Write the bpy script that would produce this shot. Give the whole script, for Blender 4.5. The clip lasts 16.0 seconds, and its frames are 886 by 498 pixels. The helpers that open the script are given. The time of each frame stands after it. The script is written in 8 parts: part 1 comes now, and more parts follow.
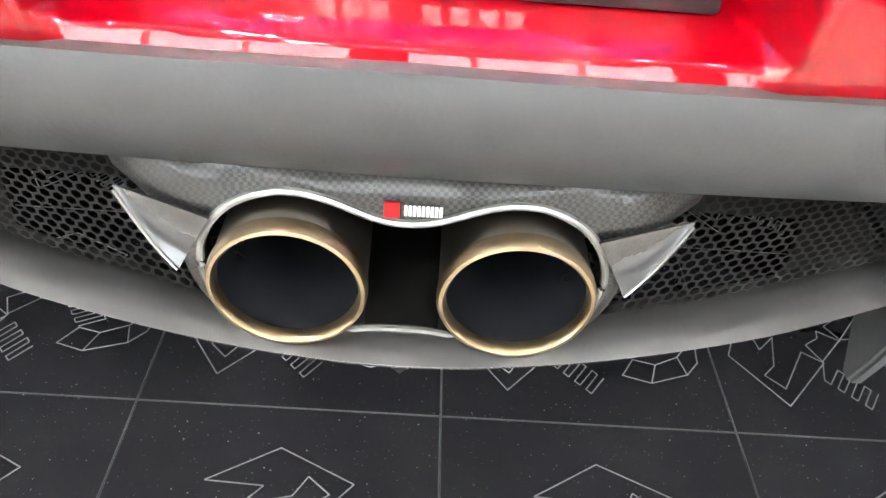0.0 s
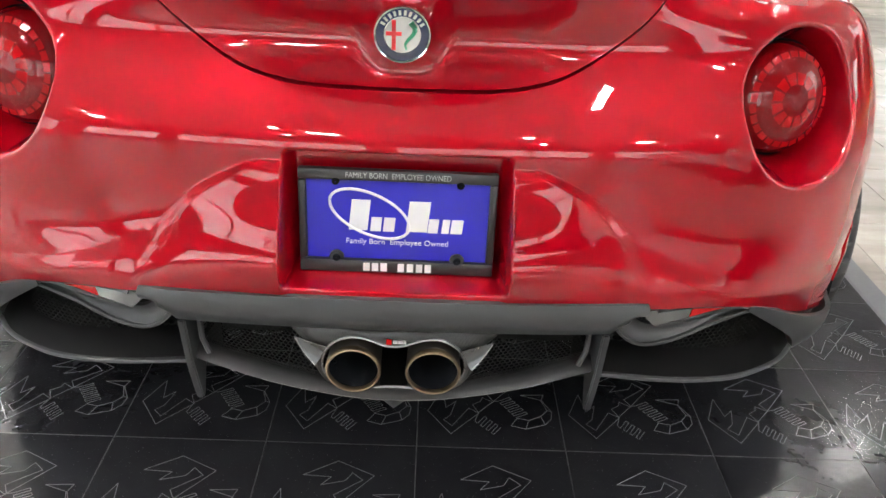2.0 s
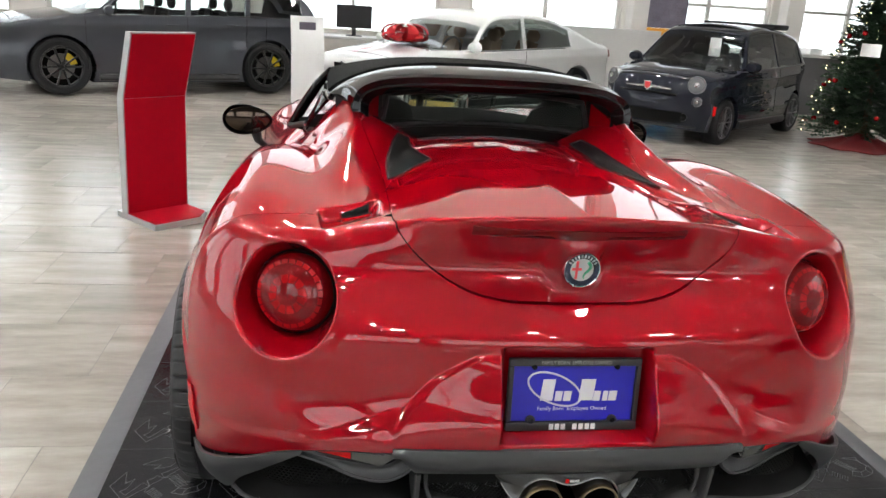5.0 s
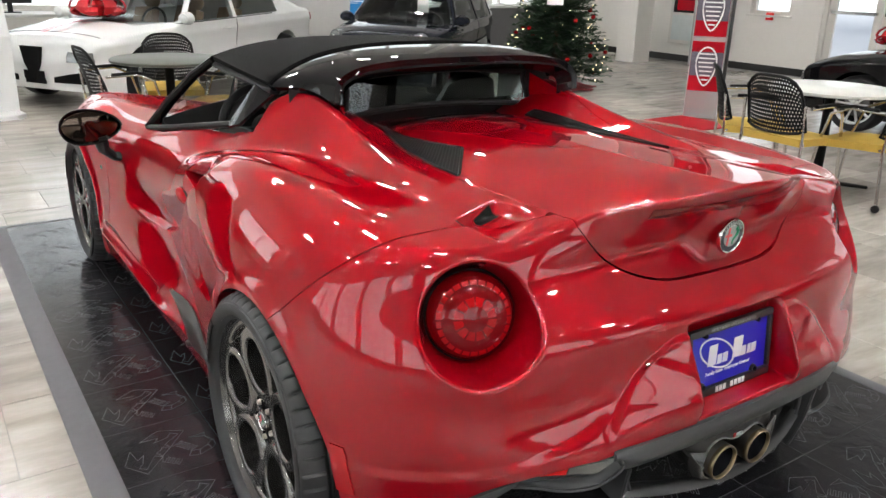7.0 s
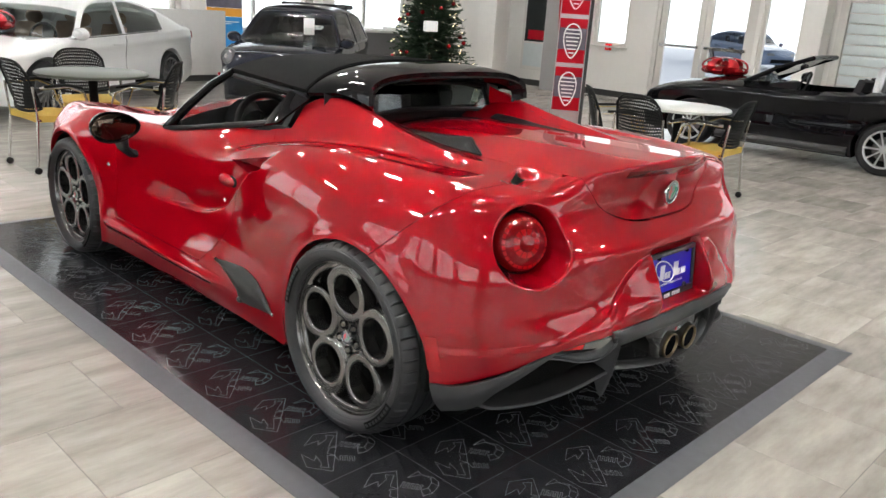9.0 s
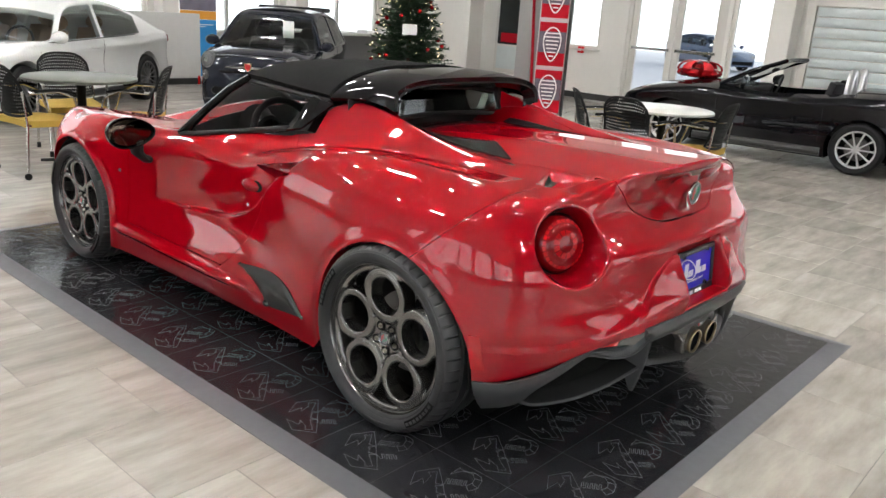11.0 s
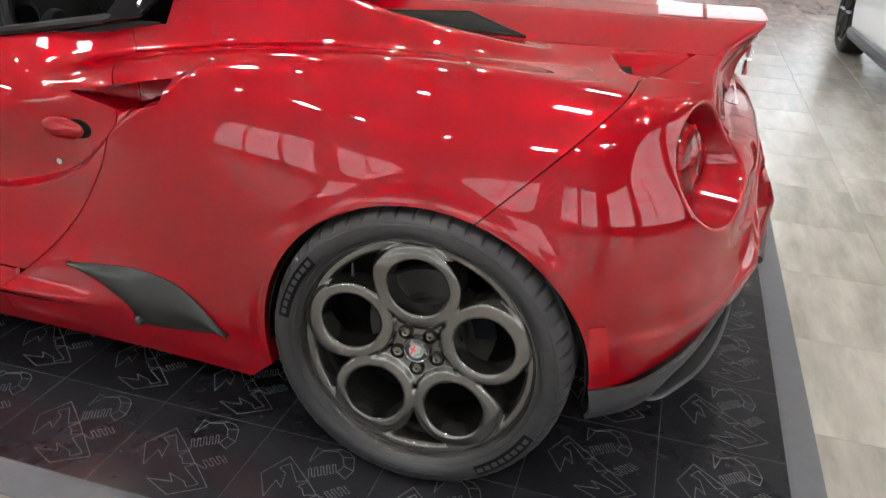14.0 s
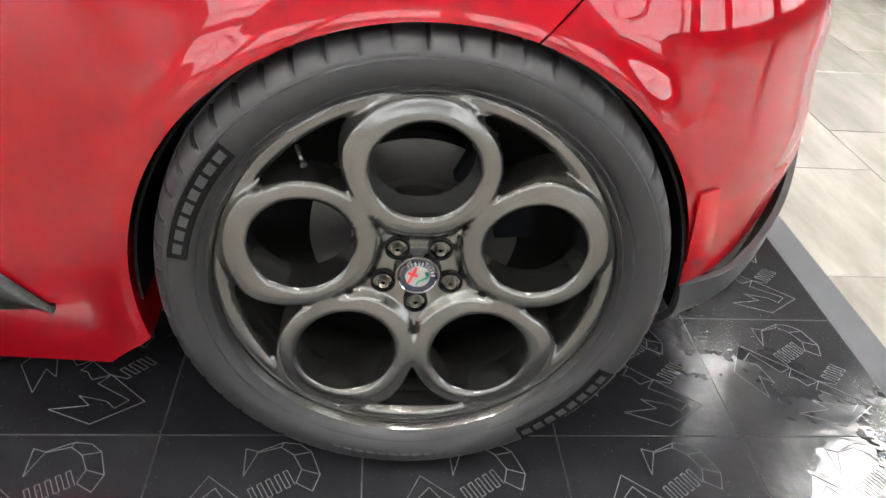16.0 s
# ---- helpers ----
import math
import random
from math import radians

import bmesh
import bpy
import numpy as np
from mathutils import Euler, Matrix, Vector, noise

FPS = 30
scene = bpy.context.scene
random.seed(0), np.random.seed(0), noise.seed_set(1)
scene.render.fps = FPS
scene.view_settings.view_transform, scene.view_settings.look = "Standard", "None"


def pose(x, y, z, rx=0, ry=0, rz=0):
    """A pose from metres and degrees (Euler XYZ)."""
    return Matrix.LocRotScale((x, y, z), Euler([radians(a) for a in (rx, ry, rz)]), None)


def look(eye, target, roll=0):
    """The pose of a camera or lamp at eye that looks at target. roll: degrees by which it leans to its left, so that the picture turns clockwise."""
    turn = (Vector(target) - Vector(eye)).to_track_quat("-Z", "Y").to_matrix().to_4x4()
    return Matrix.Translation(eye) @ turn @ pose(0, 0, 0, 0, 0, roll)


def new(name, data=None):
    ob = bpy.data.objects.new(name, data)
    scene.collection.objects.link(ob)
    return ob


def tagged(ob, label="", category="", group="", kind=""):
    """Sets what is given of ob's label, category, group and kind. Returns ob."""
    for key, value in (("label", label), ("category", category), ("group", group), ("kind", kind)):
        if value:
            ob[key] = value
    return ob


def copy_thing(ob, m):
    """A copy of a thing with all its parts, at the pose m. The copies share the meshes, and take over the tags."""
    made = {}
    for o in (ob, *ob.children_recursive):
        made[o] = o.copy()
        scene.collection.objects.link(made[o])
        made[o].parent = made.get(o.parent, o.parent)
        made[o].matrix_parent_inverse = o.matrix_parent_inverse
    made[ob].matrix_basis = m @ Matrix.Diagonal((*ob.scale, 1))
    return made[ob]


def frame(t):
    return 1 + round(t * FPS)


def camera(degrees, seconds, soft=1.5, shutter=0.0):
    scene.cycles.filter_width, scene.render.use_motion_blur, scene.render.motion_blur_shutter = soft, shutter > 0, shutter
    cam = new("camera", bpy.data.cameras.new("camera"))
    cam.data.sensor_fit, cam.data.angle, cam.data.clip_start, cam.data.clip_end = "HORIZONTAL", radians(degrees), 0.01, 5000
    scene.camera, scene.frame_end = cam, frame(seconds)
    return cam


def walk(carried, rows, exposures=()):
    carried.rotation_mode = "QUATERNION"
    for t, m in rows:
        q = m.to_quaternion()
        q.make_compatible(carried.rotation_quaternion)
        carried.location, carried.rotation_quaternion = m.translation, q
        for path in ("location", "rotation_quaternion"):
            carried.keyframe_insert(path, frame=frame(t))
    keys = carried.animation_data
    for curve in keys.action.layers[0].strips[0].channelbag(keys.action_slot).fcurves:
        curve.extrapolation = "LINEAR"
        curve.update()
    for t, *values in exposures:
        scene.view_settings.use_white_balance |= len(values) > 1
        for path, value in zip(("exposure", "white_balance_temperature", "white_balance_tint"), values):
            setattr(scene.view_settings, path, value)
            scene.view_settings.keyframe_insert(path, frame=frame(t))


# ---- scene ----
cam = camera(58.5, 16.0)
PATH = [
    (0, (0.006, -0.307, 0.637), (0.075, 1.247, -0.621), 5.2),
    (0.5, (0.013, -0.343, 0.696), (0.069, 1.241, -0.523), 4.7),
    (1, (0.014, -0.49, 0.849), (0.073, 1.132, -0.32), 4.3),
    (1.5, (0.011, -0.75, 1.022), (0.044, 0.93, -0.063), 3.1),
    (2, (0.045, -0.999, 1.138), (0.089, 0.746, 0.162), 2.9),
    (2.5, (0.073, -1.266, 1.244), (0.105, 0.556, 0.421), 2.7),
    (3, (0.041, -1.473, 1.341), (0.099, 0.384, 0.6), 2.7),
    (3.5, (-0.013, -1.598, 1.372), (0.086, 0.274, 0.676), 3.1),
    (4, (-0.097, -1.638, 1.39), (0.044, 0.249, 0.742), 3.3),
    (4.5, (-0.293, -1.554, 1.375), (-0.086, 0.338, 0.762), 2.9),
    (4.7, (-0.398, -1.505, 1.396), (-0.162, 0.387, 0.79), 3.3),
    (6.8, (-1.411, -0.968, 1.399), (-0.45, 0.654, 0.732), 2.0),
    (7, (-1.513, -0.914, 1.397), (-0.449, 0.647, 0.739), 1.7),
    (7.5, (-1.786, -0.904, 1.411), (-0.565, 0.553, 0.789), 2.0),
    (8, (-2.046, -1.035, 1.428), (-0.768, 0.388, 0.842), 3.6),
    (8.5, (-2.274, -1.103, 1.428), (-0.947, 0.279, 0.856), 4.0),
    (9, (-2.455, -1.15, 1.408), (-1.075, 0.174, 0.822), 3.8),
    (9.2, (-2.51, -1.169, 1.422), (-1.119, 0.143, 0.833), 3.8),
    (11.5, (-2.668, -0.858, 1.402), (-1.178, 0.352, 0.84), 4.0),
    (12, (-2.552, -0.548, 1.367), (-0.992, 0.562, 0.791), 4.0),
    (12.5, (-2.533, -0.327, 1.355), (-0.92, 0.681, 0.738), 4.0),
    (13, (-2.504, -0.069, 1.316), (-0.802, 0.698, 0.597), 4.1),
    (13.5, (-2.411, 0.128, 1.277), (-0.683, 0.743, 0.479), 3.3),
    (14, (-2.281, 0.329, 1.249), (-0.535, 0.81, 0.4), 3.1),
    (14.5, (-2.156, 0.524, 1.229), (-0.407, 0.767, 0.29), 2.8),
    (15, (-2.041, 0.697, 1.149), (-0.304, 0.647, 0.158), 3.6),
    (15.5, (-1.845, 0.77, 1.052), (-0.177, 0.603, -0.039), 4.9),
    (16, (-1.737, 0.822, 0.926), (-0.08, 0.629, -0.177), 5.1),
]
EXPOSURES = [(0.0, 2.3), (0.6, 1.9), (1.5, 1.05), (2.5, 0.55), (3.5, 0.2), (4.7, 0.12), (7.0, 0.2), (13.0, 0.2), (14.5, 0.2), (15.0, 0.3), (16.0, 0.9)]
walk(cam, [(t, look(eye, target, roll)) for t, eye, target, roll in PATH], EXPOSURES)


# ---- world and lights ----
world = bpy.data.worlds.new("overcast_sky")
scene.world = world
world.use_nodes = True
wn, wl = world.node_tree.nodes, world.node_tree.links
sky = wn.new("ShaderNodeTexSky")
sky.sky_type, sky.sun_disc = "NISHITA", False
sky.sun_elevation, sky.sun_rotation = radians(35), radians(-40)
wl.new(sky.outputs[0], wn["Background"].inputs[0])
wn["Background"].inputs[1].default_value = 0.10

sun_data = bpy.data.lights.new("sun", "SUN")
sun_data.energy, sun_data.angle, sun_data.color = 1.2, radians(12), (1, 0.97, 0.92)
new("sun", sun_data).matrix_world = look((20, 30, 24), (0, 0, 0))


# ---- materials ----
def material(name, base, rough=0.5, metal=0.0, coat=0.0, vary=0.06, grain=40.0, bump=0.0, stain=0.0, spec=0.5, random_tint=0.0, emit=None, emit_strength=0.0):
    """A principled surface with fine grain, slow stains and a little relief, all by object coordinates in metres."""
    m = bpy.data.materials.new(name)
    m.use_nodes = True
    nt = m.node_tree
    b = nt.nodes["Principled BSDF"]
    b.inputs["Base Color"].default_value = (*base, 1)
    b.inputs["Roughness"].default_value = rough
    b.inputs["Metallic"].default_value = metal
    b.inputs["Specular IOR Level"].default_value = spec
    b.inputs["Coat Weight"].default_value = coat
    b.inputs["Coat Roughness"].default_value = 0.02
    b.inputs["Coat IOR"].default_value = 1.42
    if emit:
        b.inputs["Emission Color"].default_value = (*emit, 1)
        b.inputs["Emission Strength"].default_value = emit_strength
    coord = nt.nodes.new("ShaderNodeTexCoord")

    def noise_at(scale, detail):
        n = nt.nodes.new("ShaderNodeTexNoise")
        n.inputs["Scale"].default_value, n.inputs["Detail"].default_value = scale, detail
        nt.links.new(coord.outputs["Object"], n.inputs["Vector"])
        return n

    fine = noise_at(grain, 4)
    if vary or stain or random_tint:
        slow = noise_at(grain / 14, 3)
        add = nt.nodes.new("ShaderNodeMath")
        add.operation = "MULTIPLY_ADD"
        nt.links.new(slow.outputs["Fac"], add.inputs[0])
        add.inputs[1].default_value = 2 * max(stain, vary)
        mul = nt.nodes.new("ShaderNodeMath")
        mul.operation = "MULTIPLY_ADD"
        nt.links.new(fine.outputs["Fac"], mul.inputs[0])
        mul.inputs[1].default_value = 2 * vary
        mul.inputs[2].default_value = 1 - vary - max(stain, vary)
        nt.links.new(mul.outputs[0], add.inputs[2])
        last = add.outputs[0]
        if random_tint:
            info = nt.nodes.new("ShaderNodeObjectInfo")
            rnd = nt.nodes.new("ShaderNodeMath")
            rnd.operation = "MULTIPLY_ADD"
            nt.links.new(info.outputs["Random"], rnd.inputs[0])
            rnd.inputs[1].default_value = 2 * random_tint
            rnd.inputs[2].default_value = 1 - random_tint
            both = nt.nodes.new("ShaderNodeMath")
            both.operation = "MULTIPLY"
            nt.links.new(last, both.inputs[0])
            nt.links.new(rnd.outputs[0], both.inputs[1])
            last = both.outputs[0]
        mix = nt.nodes.new("ShaderNodeVectorMath")
        mix.operation = "SCALE"
        mix.inputs[0].default_value = base
        nt.links.new(last, mix.inputs["Scale"])
        nt.links.new(mix.outputs[0], b.inputs["Base Color"])
    if bump:
        bn = nt.nodes.new("ShaderNodeBump")
        bn.inputs["Strength"].default_value = bump
        bn.inputs["Distance"].default_value = 0.01
        nt.links.new(fine.outputs["Fac"], bn.inputs["Height"])
        nt.links.new(bn.outputs[0], b.inputs["Normal"])
    return m


def glass_material(name, tint, rough=0.0):
    m = bpy.data.materials.new(name)
    m.use_nodes = True
    b = m.node_tree.nodes["Principled BSDF"]
    b.inputs["Base Color"].default_value = (*tint, 1)
    b.inputs["Roughness"].default_value = rough
    b.inputs["Transmission Weight"].default_value = 1.0
    b.inputs["IOR"].default_value = 1.45
    return m


RED = material("red_paint", (0.33, 0.0008, 0.0075), 0.34, 0.30, 1.0, 0.03, 900, 0.0, spec=0.0)
RED.node_tree.nodes["Principled BSDF"].inputs["Coat IOR"].default_value = 1.58
RED.node_tree.nodes["Principled BSDF"].inputs["Coat Roughness"].default_value = 0.006
RED.node_tree.nodes["Principled BSDF"].inputs["Specular Tint"].default_value = (1.0, 0.05, 0.06, 1)
BLACK_GLOSS = material("gloss_black_paint", (0.006, 0.006, 0.0065), 0.25, 0, 0.8, 0.02, 400, spec=0.0)
GREY_PLASTIC = material("satin_grey_plastic", (0.045, 0.046, 0.048), 0.42, 0, 0, 0.05, 300, 0.04)
# near-black for dark plastic, and for shade painted into recesses
DARK = material("dark_plastic_and_recess_shade", (0.006, 0.006, 0.006), 0.8, spec=0.1)
RUBBER = material("tyre_rubber", (0.022, 0.022, 0.0235), 0.5, 0, 0, 0.12, 60, 0.03, 0.1)
RIM = material("dark_grey_alloy", (0.175, 0.170, 0.162), 0.20, 0.9, 0.5, 0.04, 300)
CLOTH = material("black_roof_canvas", (0.008, 0.008, 0.008), 0.95, 0, 0, 0.25, 700, 0.25, spec=0.1)
STEEL = material("bright_steel", (0.6, 0.58, 0.55), 0.22, 1.0, 0, 0.05, 120)
WHITE = material("white_paint", (0.75, 0.75, 0.74), 0.5, 0, 0, 0.03, 30)
WALL = material("wall_paint", (0.72, 0.70, 0.66), 0.7, 0, 0, 0.03, 12)
GLASS = glass_material("clear_glass", (0.95, 0.97, 0.96))


def thin_glass(name, tint):
    """Thin curved car glass: it lets tinted light straight through and mirrors more at a slant."""
    m = bpy.data.materials.new(name)
    m.use_nodes = True
    nt = m.node_tree
    nt.nodes.remove(nt.nodes["Principled BSDF"])
    clear, gloss, mix, fresnel = (nt.nodes.new("ShaderNode" + n) for n in ("BsdfTransparent", "BsdfGlossy", "MixShader", "Fresnel"))
    clear.inputs[0].default_value = (*tint, 1)
    gloss.inputs["Roughness"].default_value = 0.01
    fresnel.inputs["IOR"].default_value = 1.6
    nt.links.new(fresnel.outputs[0], mix.inputs[0])
    nt.links.new(clear.outputs[0], mix.inputs[1])
    nt.links.new(gloss.outputs[0], mix.inputs[2])
    nt.links.new(mix.outputs[0], nt.nodes["Material Output"].inputs[0])
    return m


# ---- mesh helpers ----
def mesh_object(name, bm, mat, parent=None, label="", smooth=True, angle=35):
    me = bpy.data.meshes.new(name)
    bm.to_mesh(me)
    bm.free()
    if smooth:
        me.polygons.foreach_set("use_smooth", [True] * len(me.polygons))
        me.set_sharp_from_angle(angle=radians(angle))
    for m in mat if isinstance(mat, (list, tuple)) else [mat]:
        me.materials.append(m)
    ob = new(name, me)
    if parent is not None:
        ob.parent = parent
    if label:
        tagged(ob, label)
    return ob


def part(name, bm, mat, parent, label="", smooth=True, angle=35):
    return mesh_object(name, bm, mat, parent, label, smooth, angle)


def thing(name, label, category, at=None, group="", kind=""):
    ob = new(name)
    if at is not None:
        ob.matrix_world = at
    return tagged(ob, label, category, group, kind)


def box(bm, x0, x1, y0, y1, z0, z1, bevel=0.0, m=None):
    r = bmesh.ops.create_cube(bm, size=1)
    t = Matrix.Translation(((x0 + x1) / 2, (y0 + y1) / 2, (z0 + z1) / 2)) @ Matrix.Diagonal((x1 - x0, y1 - y0, z1 - z0, 1))
    bmesh.ops.transform(bm, matrix=(m or Matrix()) @ t, verts=r["verts"])
    if bevel:
        edges = list({e for v in r["verts"] for e in v.link_edges})
        bmesh.ops.bevel(bm, geom=edges, offset=bevel, segments=2, affect="EDGES", profile=0.5)
    return bm


def boxes(*specs, bevel=0.0):
    bm = bmesh.new()
    for s in specs:
        box(bm, *s, bevel=bevel)
    return bm


def tube(points, radius, sides=10, closed=False, flat=1.0, up=(0, 0, 1), bm=None):
    """A tube along points; radius may be a list; flat squeezes it along up."""
    bm = bm or bmesh.new()
    pts = [Vector(p) for p in points]
    n = len(pts)
    radii = radius if isinstance(radius, (list, tuple)) else [radius] * n
    rings = []
    for i, p in enumerate(pts):
        a, b = pts[(i - 1) % n if closed else max(i - 1, 0)], pts[(i + 1) % n if closed else min(i + 1, n - 1)]
        d = (b - a).normalized()
        s = d.cross(Vector(up))
        s = s.normalized() if s.length > 1e-4 else d.orthogonal().normalized()
        u = s.cross(d).normalized()
        rings.append([bm.verts.new(p + radii[i] * (math.cos(t) * s + flat * math.sin(t) * u)) for t in (2 * math.pi * k / sides for k in range(sides))])
    for i in range(n if closed else n - 1):
        A, B = rings[i], rings[(i + 1) % n]
        for k in range(sides):
            bm.faces.new((A[k], A[(k + 1) % sides], B[(k + 1) % sides], B[k]))
    if not closed:
        bm.faces.new(rings[0][::-1])
        bm.faces.new(rings[-1])
    bmesh.ops.recalc_face_normals(bm, faces=bm.faces)
    return bm


def lathe(profile, sides=48, m=None, bm=None, closed=False):
    """Turns (radius, height) pairs round the local z axis."""
    bm = bm or bmesh.new()
    m = m or Matrix()
    rings = [[bm.verts.new(m @ Vector((r * math.cos(a), r * math.sin(a), h))) for a in (2 * math.pi * k / sides for k in range(sides))] for r, h in profile]
    n = len(rings)
    for i in range(n if closed else n - 1):
        A, B = rings[i], rings[(i + 1) % n]
        for k in range(sides):
            bm.faces.new((A[k], A[(k + 1) % sides], B[(k + 1) % sides], B[k]))
    return bm


def sheet(f, nu, nv, thick=0.0, bm=None):
    """A grid over f(u, v), u and v from 0 to 1, given thickness along its normals."""
    bm = bm or bmesh.new()
    vs = [[bm.verts.new(f(i / nu, j / nv)) for j in range(nv + 1)] for i in range(nu + 1)]
    for i in range(nu):
        for j in range(nv):
            bm.faces.new((vs[i][j], vs[i + 1][j], vs[i + 1][j + 1], vs[i][j + 1]))
    if thick:
        bm.normal_update()
        bmesh.ops.solidify(bm, geom=bm.faces[:], thickness=thick)
    return bm


def outline_plate(points, depth, m=None, bm=None, bevel=0.0):
    """An upright extrusion of a closed flat outline (x, y) by depth along z."""
    bm = bm or bmesh.new()
    m = m or Matrix()
    face = bm.faces.new([bm.verts.new(m @ Vector((x, y, 0))) for x, y in points])
    r = bmesh.ops.extrude_face_region(bm, geom=[face])
    top = [v for v in r["geom"] if isinstance(v, bmesh.types.BMVert)]
    bmesh.ops.translate(bm, verts=top, vec=m.to_3x3() @ Vector((0, 0, depth)))
    bmesh.ops.recalc_face_normals(bm, faces=bm.faces)
    return bm


def spline(knots, values):
    """A smooth curve through values at knots (monotone cubic), for arrays."""
    k, v = np.array(knots, float), np.array(values, float)
    h, d = np.diff(k), np.diff(v, axis=0).T / np.diff(k)
    d = d.T
    s = np.zeros_like(v)
    for i in range(1, len(k) - 1):
        w = h[i - 1] / (h[i - 1] + h[i])
        s[i] = (1 - w) * d[i - 1] + w * d[i]
    s[0], s[-1] = d[0], d[-1]

    def f(x):
        x = np.clip(x, k[0], k[-1])
        i = np.clip(np.searchsorted(k, x, side="right") - 1, 0, len(k) - 2)
        t = (x - k[i]) / h[i]
        if v.ndim > 1:
            t = t[..., None]
            hh = h[i][..., None]
        else:
            hh = h[i]
        return (2 * t**3 - 3 * t**2 + 1) * v[i] + (t**3 - 2 * t**2 + t) * hh * s[i] + (3 * t**2 - 2 * t**3) * v[i + 1] + (t**3 - t**2) * hh * s[i + 1]

    return f


def spline2(ku, kv, table, fair_u=0.05, fair_v=0.02):
    """A fair surface close to a table over two rows of knots, evened out over the lengths fair_u and fair_v; for arrays that broadcast."""
    rows = np.array(table, float)
    du = np.linspace(ku[0], ku[-1], 161)
    dv = np.linspace(kv[0], kv[-1], 161)
    fine = spline(ku, rows)(du)
    fine = spline(kv, fine.T)(dv).T

    def even(a, sigma):
        """Gaussian smoothing along the first axis that keeps straight runs and the ends."""
        n = int(3 * sigma) + 1
        w = np.exp(-0.5 * (np.arange(-n, n + 1) / sigma) ** 2)
        w /= w.sum()
        head, tail = 2 * a[:1] - a[n:0:-1], 2 * a[-1:] - a[-2:-n - 2:-1]
        full = np.concatenate([head, a, tail])
        return sum(w[k] * full[k:k + len(a)] for k in range(2 * n + 1))
    fine = even(fine, fair_u / (ku[-1] - ku[0]) * 160)
    fine = even(fine.T, fair_v / (kv[-1] - kv[0]) * 160).T

    def weights(t):
        return np.array([(-t**3 + 2 * t**2 - t) / 2, (3 * t**3 - 5 * t**2 + 2) / 2, (-3 * t**3 + 4 * t**2 + t) / 2, (t**3 - t**2) / 2])

    def f(u, v):
        u, v = np.broadcast_arrays(np.asarray(u, float), np.asarray(v, float))
        a = np.clip((u - ku[0]) / (ku[-1] - ku[0]) * 160, 0, 160)
        b = np.clip((v - kv[0]) / (kv[-1] - kv[0]) * 160, 0, 160)
        i, j = np.minimum(a.astype(int), 159), np.minimum(b.astype(int), 159)
        wa, wb = weights(a - i), weights(b - j)
        total = np.zeros(u.shape)
        for p in range(4):
            for q in range(4):
                total += wa[p] * wb[q] * fine[np.clip(i + p - 1, 0, 160), np.clip(j + q - 1, 0, 160)]
        return total

    return f


def smax(a, b, k):
    h = np.clip(0.5 + 0.5 * (a - b) / k, 0, 1)
    return b + (a - b) * h + k * h * (1 - h)


def smin(a, b, k):
    return -smax(-a, -b, k)


